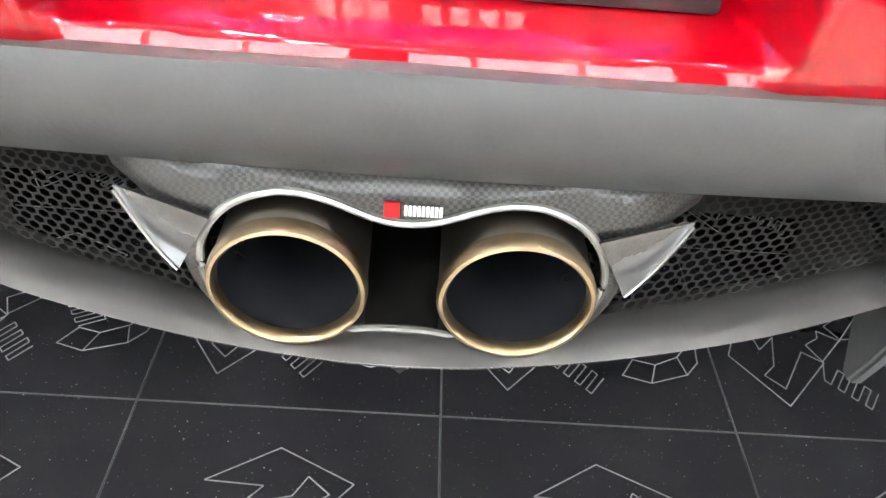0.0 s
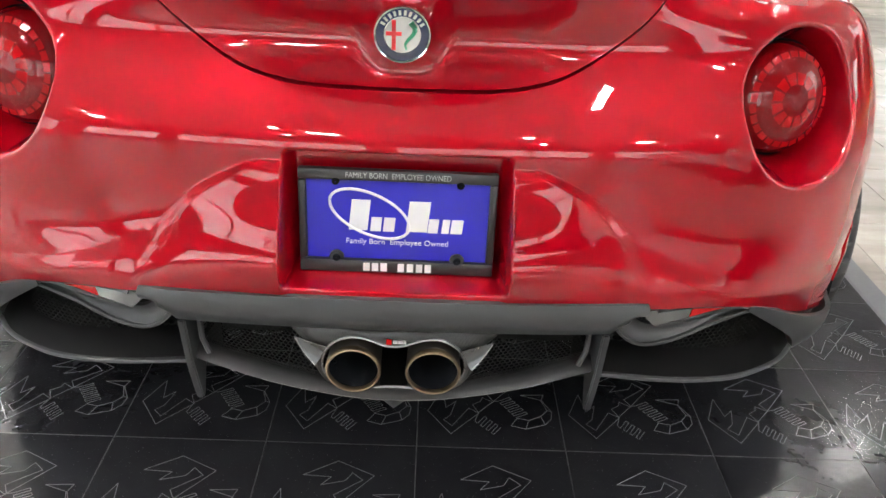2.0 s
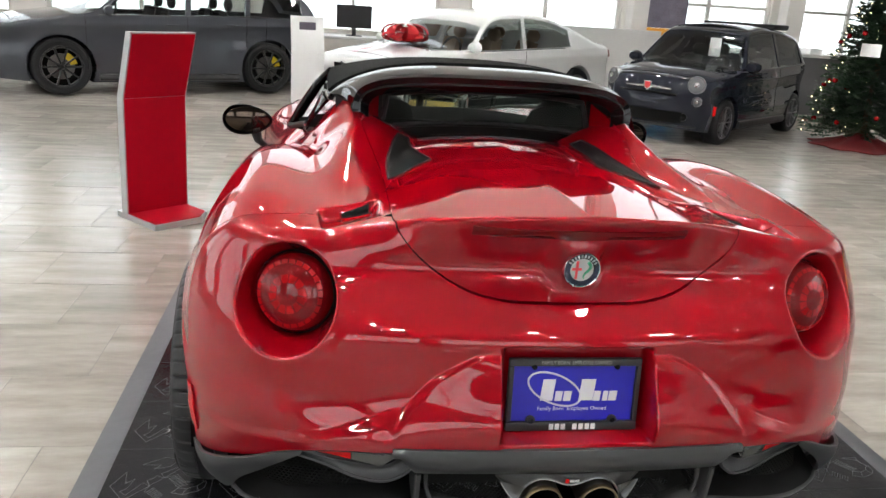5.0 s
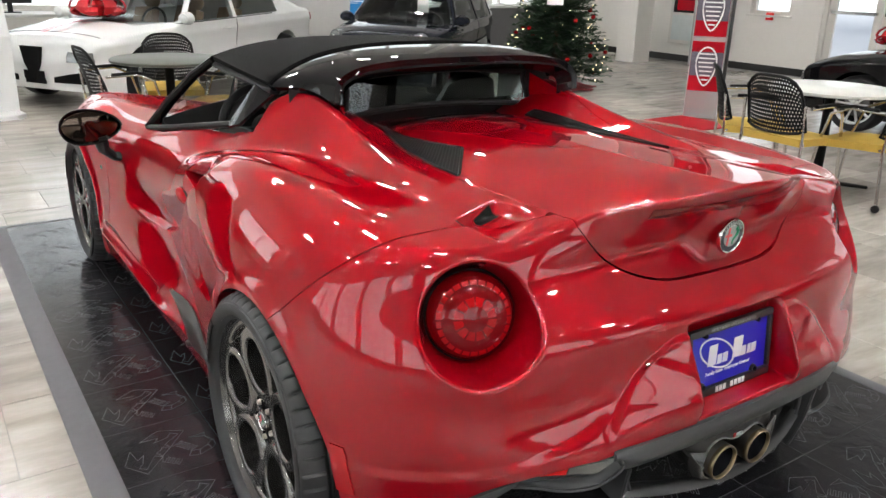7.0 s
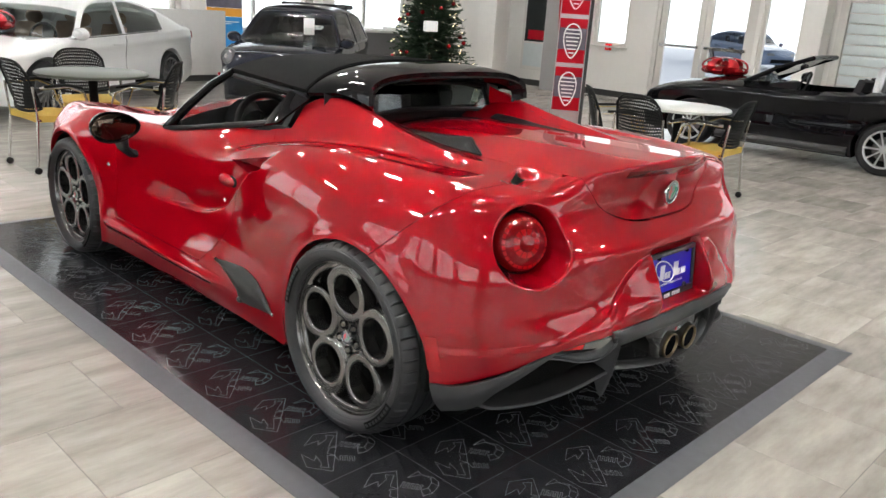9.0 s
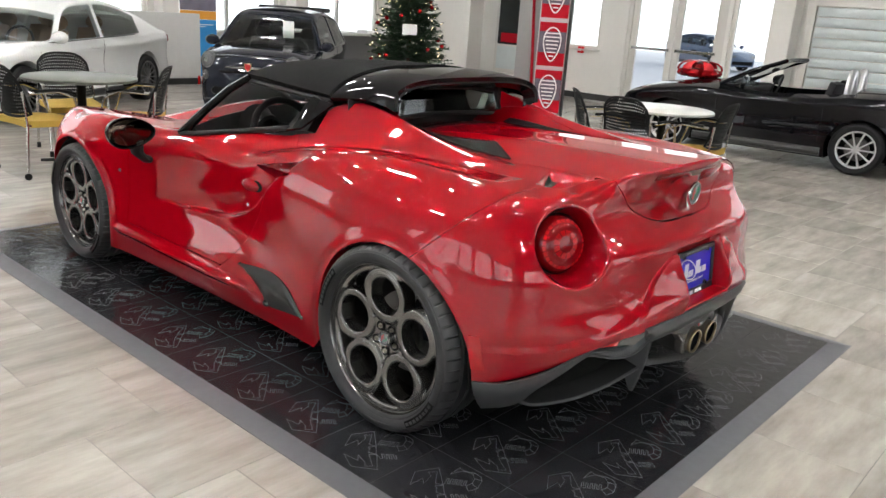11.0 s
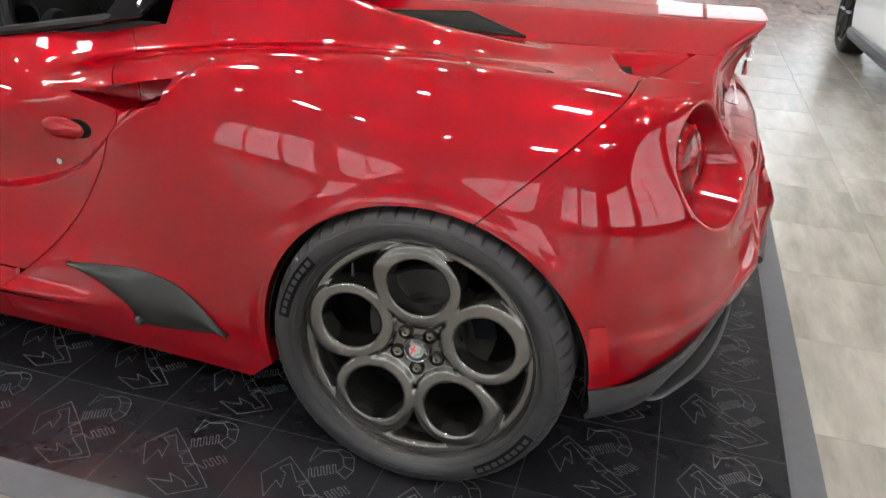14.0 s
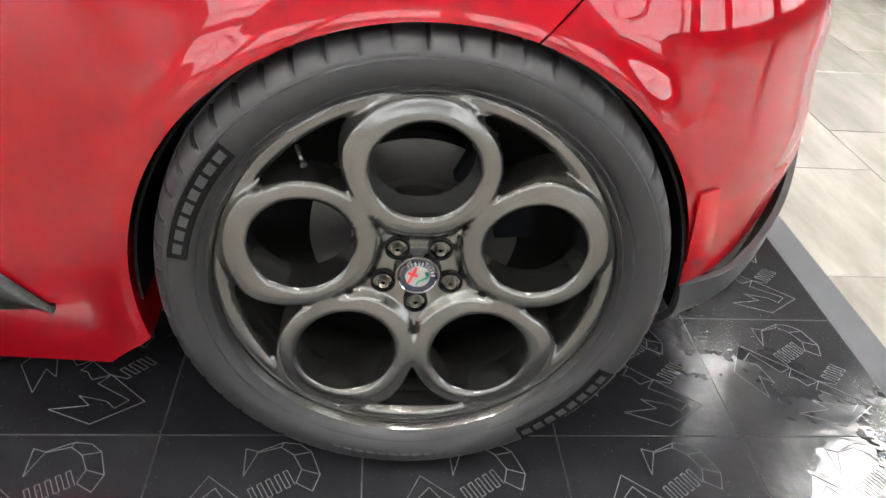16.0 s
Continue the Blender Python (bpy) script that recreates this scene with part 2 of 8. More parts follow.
def isosurface(name, parts_f, lo, hi, step, mat, parent=None, label="", only=None):
    """A mesh of where the greatest of the functions parts_f is zero (negative inside), with true edges where two of them meet; only keeps the skin of one of them."""
    ax = [np.arange(lo[i], hi[i] + step, step) for i in range(3)]
    g = np.stack([np.broadcast_to(f(ax[0][:, None, None], ax[1][None, :, None], ax[2][None, None, :]), [len(a) for a in ax]).astype(np.float32) for f in parts_f])
    F = g.max(axis=0)
    inside = F < 0

    def corners(a):
        return [a[i:a.shape[0] - 1 + i, j:a.shape[1] - 1 + j, k:a.shape[2] - 1 + k] for i in (0, 1) for j in (0, 1) for k in (0, 1)]

    c = corners(inside)
    count = sum(x.astype(np.int8) for x in c)
    cell = (count > 0) & (count < 8)
    idx = np.argwhere(cell)
    number = np.full(cell.shape, -1)
    number[cell] = np.arange(len(idx))
    active = []
    for k in range(len(parts_f)):
        cc = sum(x[cell].astype(np.int8) for x in corners(g[k] < 0))
        active.append((cc > 0) & (cc < 8))
    # the first place of each vertex: the mean of the crossings of its cell's edges
    total, hits = np.zeros((len(idx), 3)), np.zeros(len(idx))
    for axis in range(3):
        for p in (0, 1):
            for q in (0, 1):
                o = np.insert(np.array([p, q]), axis, 0)
                o2 = o.copy()
                o2[axis] = 1
                a, b = idx + o, idx + o2
                fa, fb = F[a[:, 0], a[:, 1], a[:, 2]], F[b[:, 0], b[:, 1], b[:, 2]]
                cross = (fa < 0) != (fb < 0)
                t = np.where(cross, fa / np.where(fa == fb, 1, fa - fb), 0)
                total += np.where(cross[:, None], a + t[:, None] * (o2 - o), 0)
                hits += cross
    v0 = np.array([a[0] for a in ax]) + step * total / hits[:, None]
    v = v0.copy()

    def grad(f, p, e=0.002):
        return np.stack([(f(*(p + d).T) - f(*(p - d).T)) / (2 * e) for d in np.eye(3) * e], axis=1)

    single = sum(a.astype(int) for a in active) < 2
    for turn in range(5):
        for k, f in enumerate(parts_f):
            todo = active[k]
            if not todo.any():
                continue
            p = v[todo]
            n = grad(f, p)
            move = -(f(*p.T) / np.maximum((n * n).sum(axis=1), 0.05))[:, None] * n
            v[todo] = p + np.clip(move, -step, step)
        v = v0 + np.clip(v - v0, -0.95 * step, 0.95 * step)
    quads = []
    for axis in range(3):
        s = [slice(1, -1)] * 3
        lo_s, hi_s = list(s), list(s)
        lo_s[axis], hi_s[axis] = slice(0, -1), slice(1, None)
        A, B = inside[tuple(lo_s)], inside[tuple(hi_s)]
        where = np.argwhere(A != B)
        out = A[tuple(where.T)]
        base = where + 1
        base[:, axis] -= 1
        u, w = np.eye(3, dtype=int)[(axis + 1) % 3], np.eye(3, dtype=int)[(axis + 2) % 3]
        ring = [number[tuple((base - d).T)] for d in (0 * u, u, u + w, w)]
        q = np.stack(ring, axis=1)
        q[~out] = q[~out][:, ::-1]
        quads.append(q)
    quads = np.concatenate(quads)
    quads = quads[(quads >= 0).all(axis=1)]
    centre = v[quads].mean(axis=1)
    owner = np.argmax(np.stack([f(*centre.T) for f in parts_f]), axis=0)
    if only is not None:
        quads = quads[owner == only]
        owner = owner[owner == only]
        used, back = np.unique(quads, return_inverse=True)
        v, quads = v[used], back.reshape(-1, 4)
    me = bpy.data.meshes.new(name)
    me.vertices.add(len(v))
    me.vertices.foreach_set("co", v.astype(np.float32).ravel())
    me.loops.add(quads.size)
    me.loops.foreach_set("vertex_index", quads.ravel().astype(np.int32))
    me.polygons.add(len(quads))
    me.polygons.foreach_set("loop_start", np.arange(0, quads.size, 4, dtype=np.int32))
    me.update(calc_edges=True)
    me.polygons.foreach_set("use_smooth", [True] * len(quads))
    # shading normals from the function that owns each face
    normals = np.zeros((len(quads), 4, 3))
    for k, f in enumerate(parts_f):
        mine = owner == k
        if mine.any():
            used, back = np.unique(quads[mine], return_inverse=True)
            n = grad(f, v[used], 0.003)
            n /= np.maximum(np.linalg.norm(n, axis=1), 1e-9)[:, None]
            normals[mine] = n[back].reshape(-1, 4, 3)
    me.normals_split_custom_set(normals.reshape(-1, 3).tolist())
    me.materials.append(mat)
    ob = new(name, me)
    if parent is not None:
        ob.parent = parent
    return tagged(ob, label) if label else ob


# ---- the showroom ----
FLOOR_Z = -0.015
ROOM_X0, ROOM_X1, ROOM_Y0, ROOM_Y1, ROOM_H = -9.0, 10.5, -7.0, 12.0, 5.8
MAT_X = [-1.178 + 0.305 * k for k in range(9)]
MAT_Y = [-0.095 + 0.305 * k for k in range(14)]


def tile_material(name, island):
    """Warm grey stone-look porcelain with streaks along the tile; each piece a little different."""
    m = material(name, (0.40, 0.375, 0.345), 0.30, 0, 0, 0.0, 40, 0.0)
    nt = m.node_tree
    b = nt.nodes["Principled BSDF"]
    coord = nt.nodes.new("ShaderNodeNewGeometry")
    stretch = nt.nodes.new("ShaderNodeMapping")
    stretch.inputs["Scale"].default_value = (1.6, 6.5, 1)
    nt.links.new(coord.outputs["Position"], stretch.inputs["Vector"])
    rnd = nt.nodes.new("ShaderNodeNewGeometry") if island else nt.nodes.new("ShaderNodeObjectInfo")
    shift = nt.nodes.new("ShaderNodeVectorMath")
    shift.operation = "ADD"
    off = nt.nodes.new("ShaderNodeVectorMath")
    off.operation = "SCALE"
    off.inputs[0].default_value = (37, 61, 0)
    out = rnd.outputs["Random Per Island"] if island else rnd.outputs["Random"]
    nt.links.new(out, off.inputs["Scale"])
    nt.links.new(stretch.outputs[0], shift.inputs[0])
    nt.links.new(off.outputs[0], shift.inputs[1])
    cloud = nt.nodes.new("ShaderNodeTexNoise")
    cloud.inputs["Scale"].default_value, cloud.inputs["Detail"].default_value, cloud.inputs["Roughness"].default_value = 1.3, 8, 0.62
    nt.links.new(shift.outputs[0], cloud.inputs["Vector"])
    ramp = nt.nodes.new("ShaderNodeValToRGB")
    ramp.color_ramp.elements[0].position, ramp.color_ramp.elements[0].color = 0.30, (0.25, 0.232, 0.205, 1)
    ramp.color_ramp.elements[1].position, ramp.color_ramp.elements[1].color = 0.68, (0.415, 0.388, 0.345, 1)
    nt.links.new(cloud.outputs["Fac"], ramp.inputs[0])
    tint = nt.nodes.new("ShaderNodeMath")
    tint.operation = "MULTIPLY_ADD"
    nt.links.new(out, tint.inputs[0])
    tint.inputs[1].default_value, tint.inputs[2].default_value = 0.30, 0.85
    mix = nt.nodes.new("ShaderNodeVectorMath")
    mix.operation = "SCALE"
    nt.links.new(ramp.outputs[0], mix.inputs[0])
    nt.links.new(tint.outputs[0], mix.inputs["Scale"])
    nt.links.new(mix.outputs[0], b.inputs["Base Color"])
    rough = nt.nodes.new("ShaderNodeMapRange")
    rough.inputs["To Min"].default_value, rough.inputs["To Max"].default_value = 0.15, 0.30
    nt.links.new(cloud.outputs["Fac"], rough.inputs[0])
    nt.links.new(rough.outputs[0], b.inputs["Roughness"])
    bump = nt.nodes.new("ShaderNodeBump")
    bump.inputs["Strength"].default_value, bump.inputs["Distance"].default_value = 0.12, 0.003
    nt.links.new(cloud.outputs["Fac"], bump.inputs["Height"])
    nt.links.new(bump.outputs[0], b.inputs["Normal"])
    return m


TILE = tile_material("stone_tile", False)
TILE_FAR = tile_material("stone_tile_joined", True)
GROUT = material("grout", (0.20, 0.19, 0.175), 0.8, 0, 0, 0.1, 60, 0.1)


def mat_material():
    """Glossy black plastic, scuffed and dusted, a little wavy."""
    m = material("black_display_mat", (0.011, 0.011, 0.0135), 0.12, 0, 0, 0.0, 30)
    nt = m.node_tree
    b = nt.nodes["Principled BSDF"]
    coord = nt.nodes.new("ShaderNodeNewGeometry")

    def noise_at(scale, detail):
        n = nt.nodes.new("ShaderNodeTexNoise")
        n.inputs["Scale"].default_value, n.inputs["Detail"].default_value = scale, detail
        nt.links.new(coord.outputs["Position"], n.inputs["Vector"])
        return n

    def span(src, a, b2, lo, hi):
        r = nt.nodes.new("ShaderNodeMapRange")
        r.inputs["From Min"].default_value, r.inputs["From Max"].default_value = a, b2
        r.inputs["To Min"].default_value, r.inputs["To Max"].default_value = lo, hi
        nt.links.new(src, r.inputs[0])
        return r.outputs[0]
    dust = span(noise_at(330, 2).outputs["Fac"], 0.695, 0.785, 0, 1)
    film = span(noise_at(9, 6).outputs["Fac"], 0.45, 0.75, 0, 0.018)
    both = nt.nodes.new("ShaderNodeMath")
    both.operation = "ADD"
    both.use_clamp = True
    nt.links.new(dust, both.inputs[0])
    nt.links.new(film, both.inputs[1])
    mix = nt.nodes.new("ShaderNodeMix")
    mix.data_type = "RGBA"
    nt.links.new(both.outputs[0], mix.inputs["Factor"])
    mix.inputs["A"].default_value, mix.inputs["B"].default_value = (0.014, 0.014, 0.0165, 1), (0.30, 0.30, 0.30, 1)
    nt.links.new(mix.outputs["Result"], b.inputs["Base Color"])
    nt.links.new(span(noise_at(14, 5).outputs["Fac"], 0.30, 0.75, 0.11, 0.21), b.inputs["Roughness"])
    wave = nt.nodes.new("ShaderNodeBump")
    wave.inputs["Strength"].default_value, wave.inputs["Distance"].default_value = 0.30, 0.004
    nt.links.new(noise_at(24, 2).outputs["Fac"], wave.inputs["Height"])
    nt.links.new(wave.outputs[0], b.inputs["Normal"])
    b.inputs["Specular IOR Level"].default_value = 0.30
    return m


MAT = mat_material()
MAT_LINE = material("worn_embossed_line", (0.15, 0.153, 0.156), 0.45, 0, 0, 0.45, 220)
MAT_JOINT = material("worn_tile_edge", (0.065, 0.066, 0.068), 0.5, 0, 0, 0.5, 160)
EDGE = material("grey_rubber_edge", (0.085, 0.087, 0.095), 0.5, 0, 0, 0.15, 25, 0.03)
CEILING = material("ceiling_paint", (0.68, 0.67, 0.66), 0.8)
SKIRT = material("black_skirting", (0.02, 0.02, 0.02), 0.5)
ALU = material("window_aluminium", (0.62, 0.60, 0.56), 0.45, 0.2)
COLUMN_GREY = material("grey_column_paint", (0.34, 0.335, 0.33), 0.6)
DAYLIGHT_PANEL = material("glowing_daylight_backdrop", (0.8, 0.8, 0.8), 0.9, vary=0.0, emit=(0.93, 0.97, 1.0), emit_strength=1.65)

floor = tagged(mesh_object("floor", boxes((ROOM_X0 - 0.2, ROOM_X1 + 0.2, ROOM_Y0 - 0.2, ROOM_Y1 + 0.2, FLOOR_Z - 0.2, FLOOR_Z - 0.0015)), GROUT, smooth=False), "grey stone-look tile floor with narrow joints", "floor", kind="structure")
tagged(mesh_object("ground", boxes((-60, 60, -60, 60, FLOOR_Z - 0.5, FLOOR_Z - 0.21)), material("snowy_ground", (0.7, 0.7, 0.72), 0.9), smooth=False), "snow-covered ground outside the showroom", "ground", kind="structure")


def wall(name, along, at, a0, a1, openings, thick=0.2, mat=WALL):
    """A wall with openings (a, b, sill, head) through it, along x or along y, and its black skirting."""
    bm = bmesh.new()

    def piece(p, q, lo, hi):
        if along == "x":
            box(bm, p, q, at, at + thick, lo, hi)
        else:
            box(bm, at, at + thick, p, q, lo, hi)
    x = a0
    for p, q, sill, head in sorted(openings):
        piece(x, p, FLOOR_Z, ROOM_H)
        if sill > FLOOR_Z:
            piece(p, q, FLOOR_Z, sill)
        piece(p, q, head, ROOM_H)
        x = q
    piece(x, a1, FLOOR_Z, ROOM_H)
    return tagged(mesh_object(name, bm, mat, smooth=False), "painted showroom wall with openings", "wall", kind="structure")


def window(name, along, at, p, q, sill, head, bars, rails=()):
    """An aluminium window in a wall's opening: frame, bars and one pane."""
    def at_pose(a, d0, d1, b, lo, hi):
        return (a, b, at + d0, at + d1, lo, hi) if along == "x" else (at + d0, at + d1, a, b, lo, hi)
    w = tagged(new(name), "white aluminium window facing a bright overcast day", "window", kind="structure")
    part("window_frame", boxes(at_pose(p, 0.05, 0.13, p + 0.06, sill, head), at_pose(q - 0.06, 0.05, 0.13, q, sill, head), at_pose(p + 0.06, 0.05, 0.13, q - 0.06, sill, sill + 0.06), at_pose(p + 0.06, 0.05, 0.13, q - 0.06, head - 0.06, head)), ALU, w, smooth=False)
    for k in range(1, bars):
        c = p + (q - p) * k / bars
        part("bar", boxes(at_pose(c - 0.03, 0.055, 0.125, c + 0.03, sill + 0.06, head - 0.06)), ALU, w, smooth=False)
    for z in rails:
        part("rail", boxes(at_pose(p + 0.06, 0.06, 0.12, q - 0.06, z - 0.025, z + 0.025)), ALU, w, smooth=False)
    pane = part("pane", boxes(at_pose(p + 0.04, 0.085, 0.091, q - 0.04, sill + 0.04, head - 0.04)), GLASS, w, smooth=False)
    pane.visible_shadow = False
    part("window_sill", boxes(at_pose(p - 0.04, -0.06, 0.05, q + 0.04, sill - 0.03, sill - 0.002)), ALU, w, smooth=False)
    return w


NORTH = [(-8.2, -5.4, 0.75, 3.4), (-4.9, -2.1, 0.75, 3.4), (-1.6, 1.2, 0.75, 3.4), (1.7, 4.3, 0.75, 3.4), (4.75, 7.0, 0.75, 3.4), (7.4, 9.6, 0.75, 3.4)]
wall("wall_north", "x", ROOM_Y1, ROOM_X0 - 0.2, ROOM_X1 + 0.2, NORTH)
for k, o in enumerate(NORTH):
    window("window_%d" % (k + 1), "x", ROOM_Y1, *o, 2, (1.55,))
EAST = [(-5.5, -2.2, FLOOR_Z, 3.8), (-1.8, 1.0, FLOOR_Z, 3.8), (3.85, 4.55, 0.55, 2.9), (4.62, 6.45, FLOOR_Z, 2.25), (7.0, 7.75, 0.9, 2.9)]
wall("wall_east", "y", ROOM_X1, ROOM_Y0 - 0.2, ROOM_Y1, EAST)
window("window_7", "y", ROOM_X1, *EAST[0], 3)
window("window_8", "y", ROOM_X1, *EAST[1], 3)
window("window_9", "y", ROOM_X1, *EAST[2], 1)
window("window_10", "y", ROOM_X1, *EAST[4], 1)
WEST = [(-6.4, -3.8, 0.5, 3.4), (-3.3, -0.7, 0.5, 3.4), (-0.2, 2.4, 0.5, 3.4), (2.9, 5.5, 0.5, 3.4), (6.0, 8.6, 0.5, 3.4)]
# unseen walls: dark south and grey west tones shape the roadster's reflections
DARK_WALL = material("dark_unseen_wall_paint", (0.09, 0.088, 0.085), 0.7, 0, 0, 0.04, 12)
GREY_WALL = material("grey_wall_paint", (0.42, 0.41, 0.40), 0.7, 0, 0, 0.04, 12)
wall("wall_west", "y", ROOM_X0 - 0.2, ROOM_Y0 - 0.2, ROOM_Y1, WEST, mat=GREY_WALL)
for k, o in enumerate(WEST):
    window("window_%d" % (11 + k), "y", ROOM_X0 - 0.2, *o, 3, (2.4,))
SOUTH = [(-7.8, -4.6, 0.6, 3.1), (-4.1, -0.9, 0.6, 3.1), (-0.4, 2.8, 0.6, 3.1), (3.3, 6.5, 0.6, 3.1)]
wall("wall_south", "x", ROOM_Y0 - 0.2, ROOM_X0, ROOM_X1, SOUTH, mat=DARK_WALL)
for k, o in enumerate(SOUTH):
    window("window_%d" % (18 + k), "x", ROOM_Y0 - 0.2, *o, 3, (2.2,))
tagged(mesh_object("ceiling", boxes((ROOM_X0 - 0.2, ROOM_X1 + 0.2, ROOM_Y0 - 0.2, ROOM_Y1 + 0.2, ROOM_H, ROOM_H + 0.2)), CEILING, smooth=False), "pale painted showroom ceiling", "ceiling", kind="structure")
tagged(mesh_object("baseboard", boxes((ROOM_X0, ROOM_X1, ROOM_Y1 - 0.012, ROOM_Y1, FLOOR_Z, 0.10), (ROOM_X1 - 0.012, ROOM_X1, 1.0, 4.62, FLOOR_Z, 0.10), (ROOM_X1 - 0.012, ROOM_X1, 6.45, ROOM_Y1 - 0.012, FLOOR_Z, 0.10)), SKIRT, smooth=False), "black skirting along the walls", "baseboard", kind="structure")
# self-lit panels added outside the windows stand in for overcast daylight
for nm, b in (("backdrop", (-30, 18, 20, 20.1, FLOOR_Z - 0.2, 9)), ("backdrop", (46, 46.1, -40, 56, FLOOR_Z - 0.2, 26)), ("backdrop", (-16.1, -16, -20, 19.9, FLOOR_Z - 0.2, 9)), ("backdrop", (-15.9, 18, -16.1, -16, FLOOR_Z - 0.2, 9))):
    tagged(mesh_object(nm, boxes(b), DAYLIGHT_PANEL, smooth=False), "glowing panel in place of the bright snowy distance outside the windows", "backdrop", kind="structure")

# entrance doors in the east wall
DOOR_Y0, DOOR_Y1, DOOR_H = 4.62, 6.45, 2.25
door_frame = tagged(mesh_object("door_1", boxes((ROOM_X1 + 0.02, ROOM_X1 + 0.14, DOOR_Y0, DOOR_Y0 + 0.07, FLOOR_Z, DOOR_H), (ROOM_X1 + 0.02, ROOM_X1 + 0.14, DOOR_Y1 - 0.07, DOOR_Y1, FLOOR_Z, DOOR_H), (ROOM_X1 + 0.02, ROOM_X1 + 0.14, DOOR_Y0 + 0.07, DOOR_Y1 - 0.07, DOOR_H - 0.08, DOOR_H)), ALU, smooth=False), "white-framed double glass entrance doors", "door", kind="structure")
for y0 in (DOOR_Y0 + 0.08, (DOOR_Y0 + DOOR_Y1) / 2 + 0.01):
    y1 = y0 + (DOOR_Y1 - DOOR_Y0) / 2 - 0.09
    x0, x1 = ROOM_X1 + 0.05, ROOM_X1 + 0.10
    leaf = part("door_leaf", boxes((x0, x1, y0, y0 + 0.11, FLOOR_Z + 0.01, DOOR_H - 0.09), (x0, x1, y1 - 0.11, y1, FLOOR_Z + 0.01, DOOR_H - 0.09), (x0, x1, y0 + 0.11, y1 - 0.11, FLOOR_Z + 0.01, 0.16), (x0, x1, y0 + 0.11, y1 - 0.11, DOOR_H - 0.22, DOOR_H - 0.09)), ALU, door_frame, smooth=False)
    pane = part("pane", boxes((x0 + 0.02, x0 + 0.026, y0 + 0.09, y1 - 0.09, 0.12, DOOR_H - 0.2)), GLASS, leaf, smooth=False)
    pane.visible_shadow = False
    part("push_bar", boxes((x0 - 0.05, x0 - 0.01, y0 + 0.05, y1 - 0.05, 0.98, 1.03)), STEEL, leaf, smooth=False)
    part("closer", boxes((x0 - 0.05, x0 - 0.002, y0 + 0.15, y0 + 0.4, DOOR_H - 0.17, DOOR_H - 0.12)), STEEL, leaf, smooth=False)

# roller-shutter showcase: a glazed opening with pale slats behind
show = tagged(new("window_17"), "white-framed glazed bay with pale slatted shutter behind", "window", kind="structure")
part("window_frame", boxes((ROOM_X1 - 0.06, ROOM_X1 - 0.002, 1.25, 1.37, FLOOR_Z, 2.6), (ROOM_X1 - 0.06, ROOM_X1 - 0.002, 3.23, 3.35, FLOOR_Z, 2.6), (ROOM_X1 - 0.06, ROOM_X1 - 0.002, 1.37, 3.23, 1.85, 1.97)), ALU, show, smooth=False)
SLAT = material("pale_shutter_slat", (0.55, 0.60, 0.60), 0.35, 0.2, 0, 0.08, 8)
for k in range(12):
    part("slat", boxes((ROOM_X1 - 0.03, ROOM_X1 - 0.01, 1.38, 3.22, 0.05 + 0.15 * k, 0.185 + 0.15 * k), bevel=0.006), SLAT, show)
part("lintel", boxes((ROOM_X1 - 0.05, ROOM_X1 - 0.004, 1.25, 3.35, 1.975, 2.3)), SKIRT, show, smooth=False)

# columns
for nm, x, y, w, mat in (("column", 9.55, 9.4, 0.42, WALL), ("column", 10.2, 8.35, 0.36, COLUMN_GREY), ("column", 10.28, 3.6, 0.34, WALL), ("column", 10.3, 0.9, 0.34, WALL), ("column", 7.2, 11.7, 0.3, WALL), ("column", 4.5, 11.75, 0.3, WALL)):
    tagged(mesh_object(nm, boxes((x - w / 2, x + w / 2, y - w / 2, y + w / 2, FLOOR_Z, ROOM_H), bevel=0.01), mat, smooth=False), "painted steel column standing on the tile floor", "column", kind="structure")

# ceiling lamps: high bays with three tubes, and small spots between
TUBE = material("lamp_tube", (0.9, 0.9, 0.9), 0.4, vary=0.0, emit=(1, 0.98, 0.95), emit_strength=230)
SPOT = material("spot_face", (0.9, 0.9, 0.9), 0.4, vary=0.0, emit=(1, 0.975, 0.94), emit_strength=420)


def high_bay():
    lamp = thing("high_bay_lamp", "white high-bay lamp with three tubes under the ceiling", "ceiling lamp", group="high-bay lamps")
    part("housing", boxes((-0.22, 0.22, -0.26, 0.26, 0.03, 0.10), (-0.02, 0.02, -0.20, -0.16, 0.10, 0.60), (-0.02, 0.02, 0.16, 0.20, 0.10, 0.60)), WHITE, lamp, smooth=False)
    for x in (-0.13, 0, 0.13):
        part("tube", tube([(x, -0.23, 0.005), (x, 0.23, 0.005)], 0.022, 8), TUBE, lamp)
    return lamp


def spot_lamp():
    lamp = thing("spot_lamp", "small white spot lamp fixed to the ceiling", "ceiling lamp", group="spot lamps")
    part("housing", boxes((-0.08, 0.08, -0.10, 0.10, 0.01, 0.08), (-0.015, 0.015, -0.015, 0.015, 0.08, 0.60)), WHITE, lamp, smooth=False)
    part("face", boxes((-0.046, 0.046, -0.065, 0.065, 0.0, 0.008)), SPOT, lamp, smooth=False)
    return lamp


bay, spot = high_bay(), spot_lamp()
places = [(x, y) for x in (-5.6, -1.2, 3.4) for y in (-4.2, 0.2, 4.6, 9.0)]
for k, (x, y) in enumerate(places):
    at = pose(x, y, ROOM_H - 0.60)
    if k:
        copy_thing(bay, at)
    else:
        bay.matrix_world = at
k = 0
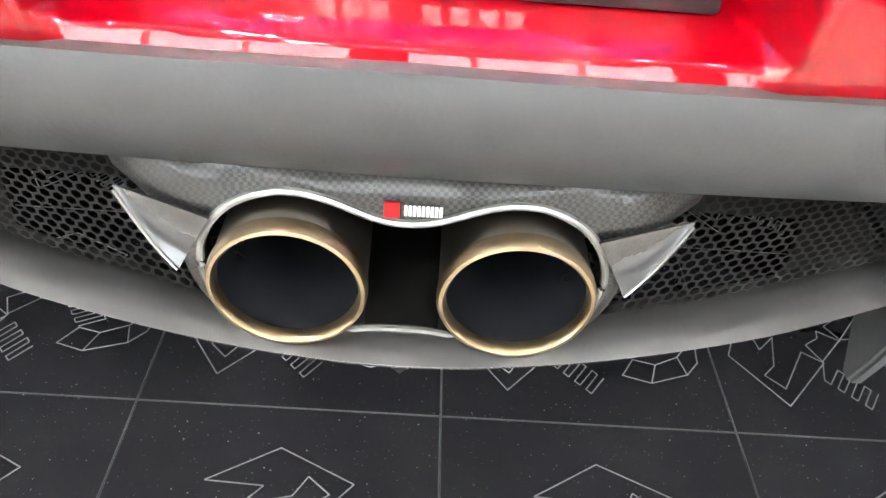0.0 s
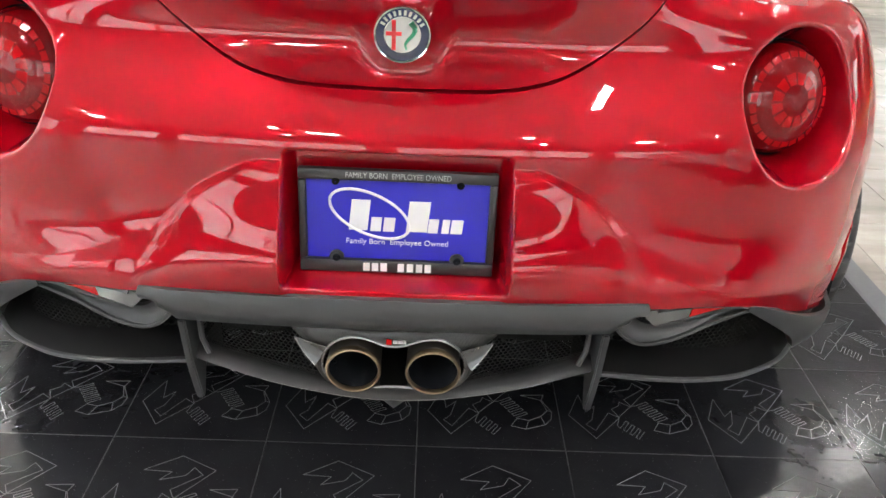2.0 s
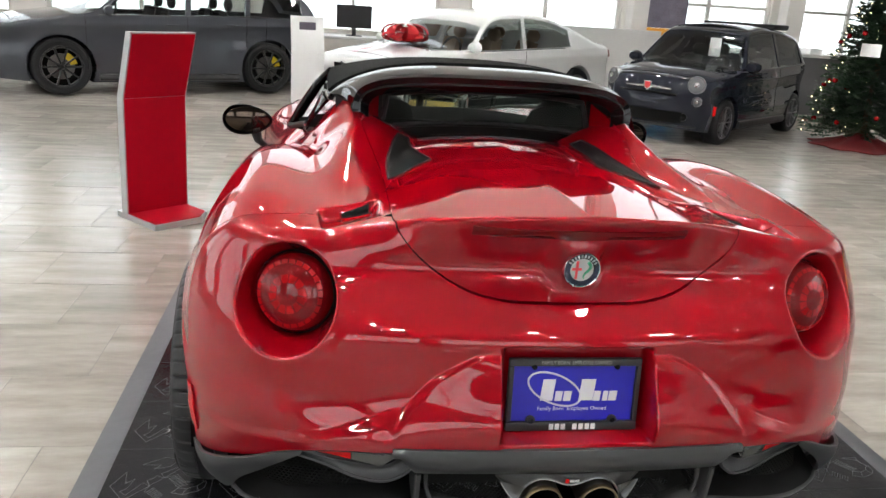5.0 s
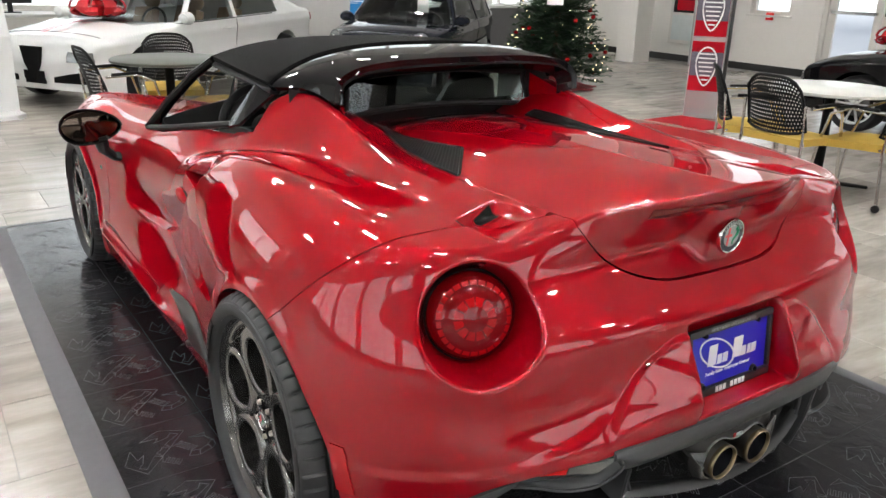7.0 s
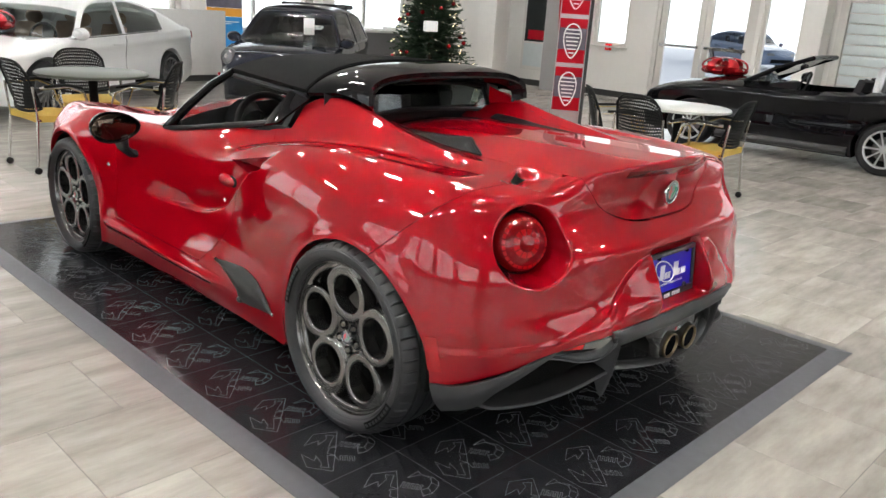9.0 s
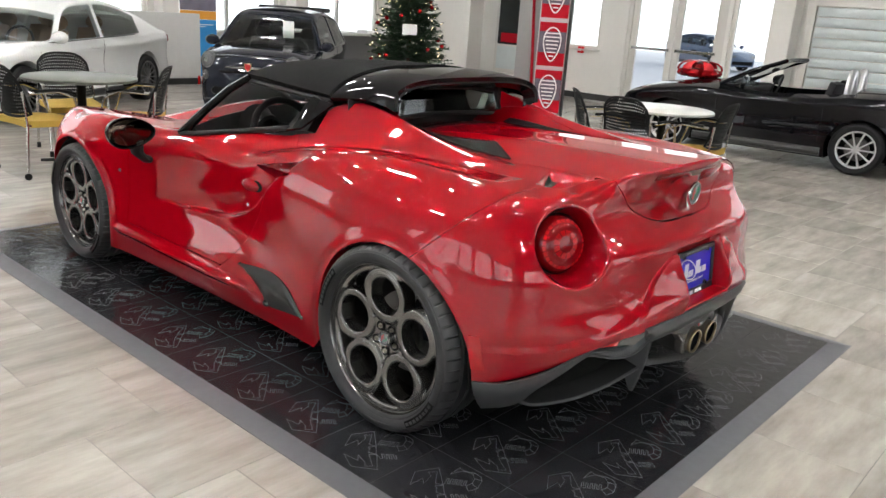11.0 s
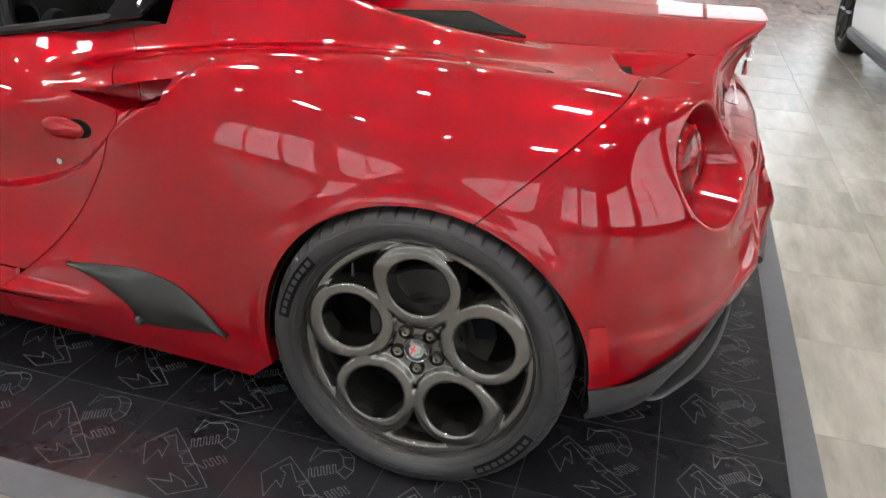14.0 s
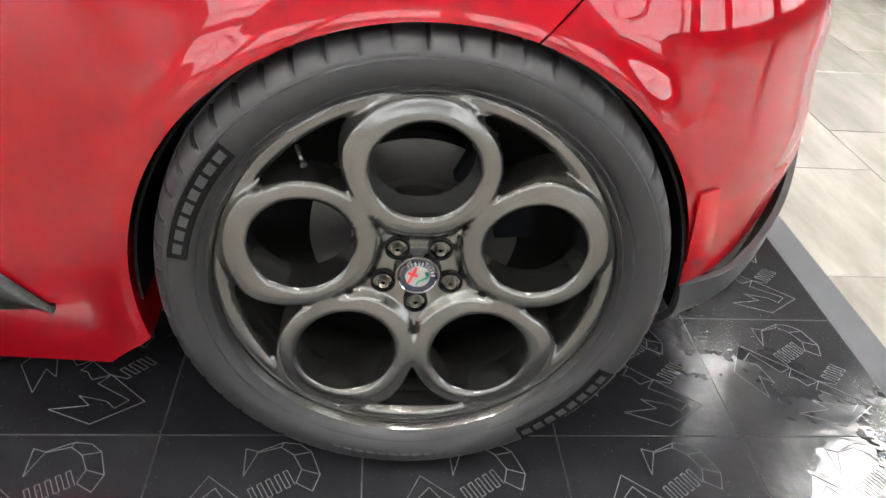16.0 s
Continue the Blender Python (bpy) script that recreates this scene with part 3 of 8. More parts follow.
for x in (-5.3, -1.9, 1.5, 4.9):
    for y in (-5.6, -3.2, -0.4, 2.0, 3.4, 6.0, 9.2):
        at = pose(x + 0.3 * ((k * 7) % 3 - 1), y, ROOM_H - 0.60, 0, 0, 90 * (k % 2))
        if k:
            copy_thing(spot, at)
        else:
            spot.matrix_world = at
        k += 1


# ---- the red roadster ----
# car axes: y ahead from its tail, x to its right, z up from the mats
REAR_AXLE, FRONT_AXLE = (0.755, 0.3235), (3.135, 0.312)
TYRE_REAR, TYRE_FRONT = 0.327, 0.314

half_width = spline2(
    [0.0, 0.38, 0.76, 1.12, 1.45, 1.75, 2.2, 2.65, 3.13, 3.5, 3.85], [0.10, 0.22, 0.32, 0.45, 0.58, 0.70, 0.80, 0.92],
    [[0.82, 0.82, 0.82, 0.82, 0.82, 0.79, 0.74, 0.68],
     [0.85, 0.86, 0.87, 0.887, 0.89, 0.878, 0.842, 0.765],
     [0.915, 0.92, 0.925, 0.932, 0.932, 0.915, 0.878, 0.80],
     [0.87, 0.88, 0.885, 0.89, 0.897, 0.892, 0.866, 0.795],
     [0.83, 0.87, 0.868, 0.855, 0.858, 0.858, 0.832, 0.748],
     [0.82, 0.885, 0.88, 0.825, 0.815, 0.805, 0.775, 0.70],
     [0.82, 0.88, 0.875, 0.825, 0.81, 0.80, 0.77, 0.70],
     [0.83, 0.87, 0.87, 0.855, 0.855, 0.85, 0.80, 0.70],
     [0.87, 0.88, 0.89, 0.905, 0.91, 0.885, 0.81, 0.68],
     [0.84, 0.85, 0.855, 0.855, 0.85, 0.81, 0.71, 0.56],
     [0.66, 0.68, 0.68, 0.66, 0.62, 0.55, 0.45, 0.30]], 0.11, 0.05)
top_height = spline2(
    [0.12, 0.28, 0.42, 0.72, 1.03, 1.28, 1.48, 1.65, 2.33, 2.7, 3.13, 3.6, 3.97], [0.0, 0.2, 0.36, 0.48, 0.63, 0.78, 0.93],
    [[0.974, 0.964, 0.932, 0.905, 0.860, 0.810, 0.720],
     [0.970, 0.960, 0.931, 0.908, 0.886, 0.858, 0.775],
     [0.969, 0.958, 0.927, 0.904, 0.894, 0.884, 0.800],
     [0.966, 0.953, 0.919, 0.897, 0.902, 0.908, 0.820],
     [0.960, 0.946, 0.915, 0.892, 0.898, 0.908, 0.805],
     [0.944, 0.933, 0.908, 0.882, 0.880, 0.886, 0.780],
     [0.918, 0.910, 0.895, 0.866, 0.850, 0.846, 0.745],
     [0.90, 0.90, 0.88, 0.86, 0.828, 0.795, 0.720],
     [0.80, 0.80, 0.80, 0.80, 0.80, 0.785, 0.70],
     [0.80, 0.80, 0.79, 0.785, 0.78, 0.775, 0.72],
     [0.70, 0.70, 0.70, 0.72, 0.77, 0.785, 0.70],
     [0.62, 0.62, 0.62, 0.64, 0.67, 0.66, 0.55],
     [0.45, 0.45, 0.45, 0.45, 0.45, 0.42, 0.40]], 0.09, 0.035)
# the buttress from the roof hoop down the deck: its ridge's place and height, and the slopes to both sides
BUTTRESS_Y = [0.30, 0.45, 0.72, 1.0, 1.2, 1.36, 1.48, 1.55, 1.65, 1.85, 2.1, 2.33]
ridge_x = spline(BUTTRESS_Y, [0.44, 0.465, 0.493, 0.486, 0.474, 0.495, 0.536, 0.572, 0.612, 0.665, 0.705, 0.735])
ridge_z = spline(BUTTRESS_Y, [0.870, 0.892, 0.925, 0.968, 1.012, 1.040, 1.012, 0.955, 0.890, 0.862, 0.822, 0.775])
outer_slope = spline(BUTTRESS_Y, [0.12, 0.16, 0.32, 0.68, 1.02, 1.30, 1.40, 1.25, 0.92, 0.75, 0.6, 0.5])
inner_slope = spline(BUTTRESS_Y, [0.05, 0.08, 0.17, 0.34, 0.44, 0.5, 0.5, 0.5, 0.5, 0.4, 0.3, 0.2])
tail_face = spline2(
    [0.28, 0.38, 0.47, 0.56, 0.65, 0.71, 0.765, 0.81, 0.87, 0.91, 0.945, 1.0], [0.0, 0.2, 0.4, 0.6, 0.75, 0.87, 0.95],
    [[0.07, 0.07, 0.10, 0.165, 0.245, 0.365, 0.52],
     [0.04, 0.04, 0.07, 0.14, 0.225, 0.355, 0.52],
     [0.03, 0.035, 0.055, 0.125, 0.21, 0.345, 0.52],
     [0.075, 0.08, 0.095, 0.145, 0.22, 0.355, 0.52],
     [0.085, 0.09, 0.105, 0.145, 0.225, 0.37, 0.54],
     [0.09, 0.095, 0.11, 0.16, 0.25, 0.40, 0.57],
     [0.158, 0.158, 0.168, 0.200, 0.285, 0.435, 0.60],
     [0.212, 0.212, 0.212, 0.224, 0.31, 0.46, 0.62],
     [0.198, 0.200, 0.216, 0.246, 0.335, 0.485, 0.64],
     [0.163, 0.170, 0.230, 0.28, 0.38, 0.53, 0.67],
     [0.128, 0.138, 0.242, 0.33, 0.43, 0.58, 0.72],
     [0.110, 0.122, 0.28, 0.42, 0.52, 0.65, 0.77]], 0.016, 0.06)
paint_foot = spline([0.0, 0.4, 0.5, 0.6, 0.75, 0.87, 0.96], [0.463, 0.453, 0.444, 0.420, 0.350, 0.297, 0.29])
cover_edge = spline([0.0, 0.22, 0.30, 0.45, 0.72, 1.03, 1.3, 1.5], [0.40, 0.398, 0.420, 0.458, 0.490, 0.482, 0.500, 0.565])
low_crease = spline([0.30, 0.40, 0.465, 0.56, 0.73, 0.90], [0.60, 0.540, 0.507, 0.474, 0.440, 0.42])
door_tail = spline([0.25, 0.37, 0.53, 0.66, 0.74, 0.80, 0.92], [1.87, 1.73, 1.60, 1.53, 1.515, 1.53, 1.615])
press_line = spline([1.2, 1.277, 1.353, 1.434, 1.506, 1.562, 1.624, 1.716, 1.841, 2.052, 2.7], [0.90, 0.866, 0.818, 0.765, 0.704, 0.645, 0.592, 0.546, 0.508, 0.486, 0.480])
pod_edge = spline([0.44, 0.49, 0.56, 0.62, 0.665, 0.70], [0.42, 0.405, 0.36, 0.30, 0.22, 0.15])
LAMP_AT, LAMP_WAY = np.array((0.635, 0.255, 0.742)), np.array((0.34, -0.91, 0.20)) / np.linalg.norm((0.34, -0.91, 0.20))


def step01(a, b, t):
    t = np.clip((t - a) / (b - a), 0, 1)
    return t * t * (3 - 2 * t)


def tail_y(x, z):
    """Where the tail's skin stands, with the two pods beside the number plate's niche."""
    ax = np.abs(x)
    y = tail_face(z, ax)
    pod = step01(0.160, 0.176, ax) * step01(-0.010, 0.014, pod_edge(z) - ax) * step01(0.672, 0.655, z) * step01(0.452, 0.540, z)
    niche = step01(0.175, 0.157, ax) * step01(0.480, 0.490, z) * step01(0.688, 0.676, z)
    hollow = np.exp(-(((ax - 0.52) / 0.10) ** 2 + ((z - 0.52) / 0.05) ** 2))
    boss = np.exp(-((x / 0.058) ** 4 + ((z - 0.85) / 0.058) ** 4))
    flare = step01(0.008, -0.022, z - low_crease(ax)) * step01(0.37, 0.45, ax)
    inner = np.clip((pod_edge(z) - ax) / (pod_edge(z) - 0.16), 0, 1)
    return y - pod * (0.008 + 0.042 * inner * step01(0.68, 0.56, z)) + niche * (0.120 - y) + 0.008 * hollow - 0.046 * boss - 0.008 * flare


def lamp_axes(x, y, z):
    p = [np.abs(x) - LAMP_AT[0], y - LAMP_AT[1], z - LAMP_AT[2]]
    along = sum(a * b for a, b in zip(p, LAMP_WAY))
    return along, np.sqrt(np.maximum(p[0] ** 2 + p[1] ** 2 + p[2] ** 2 - along ** 2, 1e-9))


def scoop(x, y, z):
    """The air scoop that dives in behind each door."""
    roof = 0.765 + (1.65 - y) * 0.215
    foot = np.where(y > 1.5, 0.765 - (1.65 - y) * 0.19, 0.737 + (1.5 - y) * 0.32)
    depth = 0.19 * np.clip((1.66 - y) / 0.28, 0, 1) ** 0.8
    return np.maximum(np.maximum(z - roof, foot - z) * 0.9, np.maximum(1.372 + 0.25 * (0.80 - z) - y, half_width(y, z) - depth - np.abs(x)))


def skin(x, y, z):
    """The whole outer skin: negative inside."""
    ax = np.abs(x)
    r = np.sqrt((y - REAR_AXLE[0]) ** 2 + (z - 0.30) ** 2)
    rf = np.sqrt((y - FRONT_AXLE[0]) ** 2 + (z - FRONT_AXLE[1]) ** 2)
    flare = 0.010 * np.exp(-(((r - 0.375) / 0.03) ** 2)) + 0.008 * np.exp(-(((rf - 0.36) / 0.03) ** 2))
    # the pressed line that runs along the door and turns up behind its handle
    over = (z - press_line(y)) / np.sqrt(1 + np.clip((2.0 - y) / 0.45, 0, 1.1) ** 2)
    door = step01(-0.003, 0.010, over) * np.exp(-((np.maximum(over - 0.010, 0) / 0.105) ** 2)) * step01(1.24, 1.42, y) * step01(2.45, 1.95, y)
    sill = np.exp(-(((z - 0.262) / 0.020) ** 2)) * step01(1.50, 1.75, y) * step01(2.80, 2.68, y)
    side = ax - half_width(y, z) - flare + 0.026 * door - 0.020 * sill
    rise = ax - ridge_x(y)
    buttress = smin(ridge_z(y) - outer_slope(y) * rise, ridge_z(y) + inner_slope(y) * rise, 0.018)
    # the sunk vents behind the engine cover's corners
    riser = y + 0.35 * (ax - 0.50) - 0.44
    sunk = 0.027 * np.clip((riser + 0.16) / 0.13, 0, 1) * step01(0.012, -0.012, riser) * step01(0.578, 0.556, ax) * step01(0.425, 0.455, ax)
    top = z - smax(top_height(y, ax), buttress, 0.016) + sunk
    f = smax(side, top, 0.075 - 0.040 * step01(0.8, 1.15, y) * step01(1.9, 1.5, y))
    lip = step01(0.50, 0.32, ax) * step01(0.84, 0.90, z)
    shelf = step01(0.74, 0.66, ax) * step01(0.82, 0.87, z)
    f = smax(f, (tail_y(x, z) - y) * 0.9, 0.034 - 0.016 * shelf - 0.008 * lip)
    f = smax(f, 0.7 * (y - 3.97 + 0.35 * (ax / 0.8) ** 2.5 + 0.5 * np.maximum(z - 0.45, 0) ** 2), 0.12)
    along, r = lamp_axes(x, y, z)
    f = smax(f, -np.maximum(r - 0.1125 - 0.34 * np.maximum(along, -0.06), -0.066 - along), 0.008)
    return f


def arches(x, y, z):
    ax = np.abs(x)
    rear = np.sqrt((y - REAR_AXLE[0]) ** 2 + (z - 0.302) ** 2) - 0.366
    front = np.sqrt((y - FRONT_AXLE[0]) ** 2 + (z - FRONT_AXLE[1]) ** 2) - 0.347
    return -np.maximum(np.minimum(rear, front), 0.56 - ax)


def cabin(x, y, z):
    ax = np.abs(x)
    return -np.maximum(np.maximum(ax - 0.625 - 0.10 * (y - 1.6) + 0.0 * z, np.maximum(1.50 - y, y - 2.45)), 0.36 - z)


def floor_line(x, y, z):
    return 0.135 + 0.03 * np.clip(1.4 - y, 0, 1) - z + 0.0 * x


GAP = 0.0012


def scoop_cut(x, y, z):
    return -scoop(x, y, z)


def cover_zone(x, y, z):
    ax = np.abs(x)
    return np.maximum(ax - cover_edge(y), 0.764 + 0.145 * np.minimum(ax / 0.40, 1.2) ** 4 - z)


def bumper_zone(x, y, z):
    return 0.69 * (y - 0.425) + 0.72 * (z - 0.86) + 0.25 * np.maximum(0.62 - np.abs(x), 0)


def build_roadster():
    car = thing("roadster", "red two-seat roadster with black soft top on display mats", "car")
    isosurface("rear_bumper", [skin, arches, lambda x, y, z: bumper_zone(x, y, z) + GAP, lambda x, y, z: 2.5 * GAP - cover_zone(x, y, z), lambda x, y, z: paint_foot(np.abs(x)) - z + 0 * y, lambda x, y, z: y - 0.70 + 0 * x],
               (-0.97, -0.04, 0.27), (0.97, 0.72, 1.0), 0.0058, RED, car, "glossy red rear bumper skin")
    isosurface("engine_cover", [skin, lambda x, y, z: cover_zone(x, y, z) + GAP, lambda x, y, z: y - 1.44 + 0 * x + 0 * z],
               (-0.60, 0.08, 0.72), (0.60, 1.48, 1.12), 0.0085, RED, car, "glossy red engine cover with a lip spoiler")
    for s in (-1, 1):
        isosurface("rear_quarter", [skin, arches, scoop_cut, lambda x, y, z: GAP - bumper_zone(x, y, z), lambda x, y, z: GAP - cover_zone(x, y, z), lambda x, y, z: y - door_tail(z) + GAP + 0 * x, cabin, floor_line, lambda x, y, z: 0.02 - s * x + 0 * y],
                   (-0.97 if s < 0 else 0.0, 0.30, 0.12), (0.0 if s < 0 else 0.97, 1.92, 1.12), 0.0095, RED, car, "glossy red rear quarter panel")
        isosurface("door", [skin, cabin, scoop_cut, lambda x, y, z: door_tail(z) + GAP - y + 0 * x, lambda x, y, z: y - 2.62 + 0 * x, lambda x, y, z: 0.315 - z + 0 * x, lambda x, y, z: 0.45 - s * x + 0 * y],
                   (-0.97 if s < 0 else 0.4, 1.48, 0.28), (-0.4 if s < 0 else 0.97, 2.66, 1.0), 0.0095, RED, car, "glossy red door")
    isosurface("front_body", [skin, arches, cabin, floor_line, lambda x, y, z: np.minimum(2.624 - y, np.minimum(np.maximum(z - 0.311, door_tail(z) - y), np.maximum(z - 0.311, 1.88 - y))) + 0 * x],
               (-0.97, 1.70, 0.12), (0.97, 4.02, 0.9), 0.016, RED, car, "glossy red front body with flared wings")
    return car


roadster = build_roadster()


# ---- the roadster's parts ----


def carbon_material():
    """Lacquered twill: small squares of two greys under a clear coat."""
    m = material("carbon_weave", (0.012, 0.012, 0.011), 0.35, 0.2, 0.45, 0.0, 40)
    nt = m.node_tree
    coord = nt.nodes.new("ShaderNodeTexCoord")
    turn = nt.nodes.new("ShaderNodeMapping")
    turn.inputs["Rotation"].default_value = (0.55, 0.08, 0.10)
    check = nt.nodes.new("ShaderNodeTexChecker")
    check.inputs["Scale"].default_value = 420
    check.inputs["Color1"].default_value, check.inputs["Color2"].default_value = (0.0025, 0.0025, 0.0025, 1), (0.030, 0.029, 0.027, 1)
    nt.links.new(coord.outputs["Object"], turn.inputs["Vector"])
    nt.links.new(turn.outputs[0], check.inputs["Vector"])
    nt.links.new(check.outputs["Color"], nt.nodes["Principled BSDF"].inputs["Base Color"])
    return m


CARBON = carbon_material()
# paler wing and edge colours paint reflections on the carbon and the blade
WING_SHEEN = material("carbon_with_pale_sheen", (0.06, 0.06, 0.061), 0.16, 0.5, 1.0, 0.1, 120)
EDGE_HIGHLIGHT = material("pale_edge_highlight", (0.26, 0.26, 0.25), 0.2, 0.5, 0.8, 0.05, 200)
BLADE_GREY = material("satin_dark_blade", (0.024, 0.024, 0.0245), 0.38, 0, 0.0, 0.06, 200, 0.02, spec=0.4)
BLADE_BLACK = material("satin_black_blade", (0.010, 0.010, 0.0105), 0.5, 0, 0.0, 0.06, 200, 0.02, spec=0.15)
MESH_BLACK = material("black_grille_mesh", (0.007, 0.007, 0.007), 0.6, spec=0.15)
TIP_STEEL = material("smoked_exhaust_steel", (0.42, 0.38, 0.33), 0.28, 1.0, 0, 0.15, 60)
PALE_RUBBER = material("greyed_rubber", (0.036, 0.0365, 0.038), 0.6, 0, 0, 0.1, 60)
DISC = material("brake_disc_iron", (0.13, 0.125, 0.12), 0.4, 0.8, 0, 0.1, 90)
TIP_EDGE = material("heat_tinted_edge", (0.36, 0.28, 0.18), 0.32, 1.0, 0, 0.1, 80)
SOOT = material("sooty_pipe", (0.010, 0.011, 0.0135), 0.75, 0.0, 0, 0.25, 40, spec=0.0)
LENS = material("red_lamp_lens", (0.17, 0.0008, 0.003), 0.06, 0, 0.5, 0.05, 200, spec=0.2)
DARK_LENS = material("smoked_red_lens", (0.13, 0.001, 0.002), 0.08, 0, 0.3, 0.02, 200, spec=0.4)
LENS_CELL = material("red_reflector_cell", (0.38, 0.002, 0.005), 0.15, 0.0, 0.3, 0.05, 200, spec=0.2)
SIDE_RED = material("red_side_reflector", (0.40, 0.002, 0.006), 0.15, 0, 0.4, 0.05, 300)
REFLECTOR = material("bright_red_reflector", (0.70, 0.008, 0.010), 0.15, 0, 0.4, 0.05, 300)
CLEAR_LENS = material("ribbed_clear_lens", (0.16, 0.157, 0.147), 0.15, 0.2, 0.8, 0.1, 200)
BLUE = material("blue_plate", (0.012, 0.008, 0.42), 0.35, 0, 0.3, 0.03, 60)
FRAME_BLACK = material("black_plate_frame", (0.018, 0.018, 0.019), 0.4)
LETTER = material("white_lettering", (0.8, 0.8, 0.8), 0.45)
# dark brown base colour stands in for a dim reflection in the mirror
MIRROR = material("mirror_glass", (0.085, 0.062, 0.048), 0.02, 1.0, 0, 0)
LEATHER = material("black_leather", (0.010, 0.010, 0.011), 0.55, 0, 0, 0.1, 150, 0.1, spec=0.3)
NAVY = material("navy_enamel", (0.01, 0.015, 0.05), 0.2, 0, 1.0, 0)
GREEN = material("green_enamel", (0.0, 0.16, 0.07), 0.3, 0, 0.6, 0)
CROSS = material("red_enamel", (0.5, 0.01, 0.015), 0.3, 0, 0.6, 0)
SILVER = material("silver_enamel", (0.62, 0.63, 0.62), 0.25, 0.6, 0.5, 0)
CHROME = material("chrome", (0.75, 0.75, 0.74), 0.08, 1.0, 0, 0)
DARK_GLASS = thin_glass("greenish_rear_glass", (0.72, 0.78, 0.75))


def solved_grid(f, lo, hi, ua, ub, nu, va, vb, nv):
    """A table over u and v of where f(t, u, v) turns positive between lo and hi; gives a reader of it."""
    u, v = np.meshgrid(np.linspace(ua, ub, nu), np.linspace(va, vb, nv), indexing="ij")
    low, high = np.full(u.shape, float(lo)), np.full(u.shape, float(hi))
    for _ in range(24):
        mid = (low + high) / 2
        inner = f(mid, u, v) < 0
        low, high = np.where(inner, mid, low), np.where(inner, high, mid)
    t = (low + high) / 2

    def read(p, q):
        i, j = min(max((p - ua) / (ub - ua) * (nu - 1), 0), nu - 1.001), min(max((q - va) / (vb - va) * (nv - 1), 0), nv - 1.001)
        a, b = int(i), int(j)
        i, j = i - a, j - b
        return float((t[a, b] * (1 - i) + t[a + 1, b] * i) * (1 - j) + (t[a, b + 1] * (1 - i) + t[a + 1, b + 1] * i) * j)
    return read


top_z = solved_grid(lambda z, x, y: skin(x, y, z), 0.60, 1.15, 0.0, 0.65, 66, 0.3, 1.45, 116)
side_x = solved_grid(lambda x, y, z: skin(x, y, z), 0.55, 1.0, 1.1, 2.7, 81, 0.15, 0.75, 61)

rear_x = solved_grid(lambda x, y, z: skin(x, y, z), 0.55, 1.0, 0.3, 0.5, 41, 0.28, 0.52, 41)


def lattice(f, nu, nv, hole=0.72, thick=0.002):
    """A pierced sheet over f(u, v): staggered rows of six-sided holes; f may give None outside its outline."""
    bm = bmesh.new()
    for j in range(nv):
        for i in range(nu):
            cu, cv = (i + 0.5 + 0.5 * (j % 2)) / (nu + 0.5), (j + 0.5) / nv
            ring = []
            for k in range(6):
                a = math.pi * (k / 3 + 1 / 6)
                du, dv = math.cos(a) * 0.577 / (nu + 0.5), math.sin(a) * 0.667 / nv
                o, n = f(cu + du, cv + dv), f(cu + hole * du, cv + hole * dv)
                if o is None or n is None:
                    ring = None
                    break
                ring.append((o, n))
            if not ring:
                continue
            outer, inner = [bm.verts.new(o) for o, n in ring], [bm.verts.new(n) for o, n in ring]
            for k in range(6):
                bm.faces.new((outer[k], outer[(k + 1) % 6], inner[(k + 1) % 6], inner[k]))
    return bm


def lettering(name, words, size, m, mat, parent, label="", spacing=1.0, width=None):
    """Raised words in the built-in font, as a mesh; with width, squeezed to it."""
    c = bpy.data.curves.new(name, "FONT")
    c.body, c.size, c.extrude, c.align_x, c.align_y, c.space_character = words, size, 0.0004, "CENTER", "CENTER", spacing
    tmp = new(name + "_curve", c)
    me = bpy.data.meshes.new_from_object(tmp.evaluated_get(bpy.context.evaluated_depsgraph_get()))
    bpy.data.objects.remove(tmp)
    me.name = name
    if width:
        xs = [v.co.x for v in me.vertices]
        me.transform(Matrix.Diagonal((width / (max(xs) - min(xs)), 1, 1, 1)))
    me.transform(m)
    me.materials.clear()
    me.materials.append(mat)
    ob = new(name, me)
    ob.parent = parent
    return tagged(ob, label) if label else ob


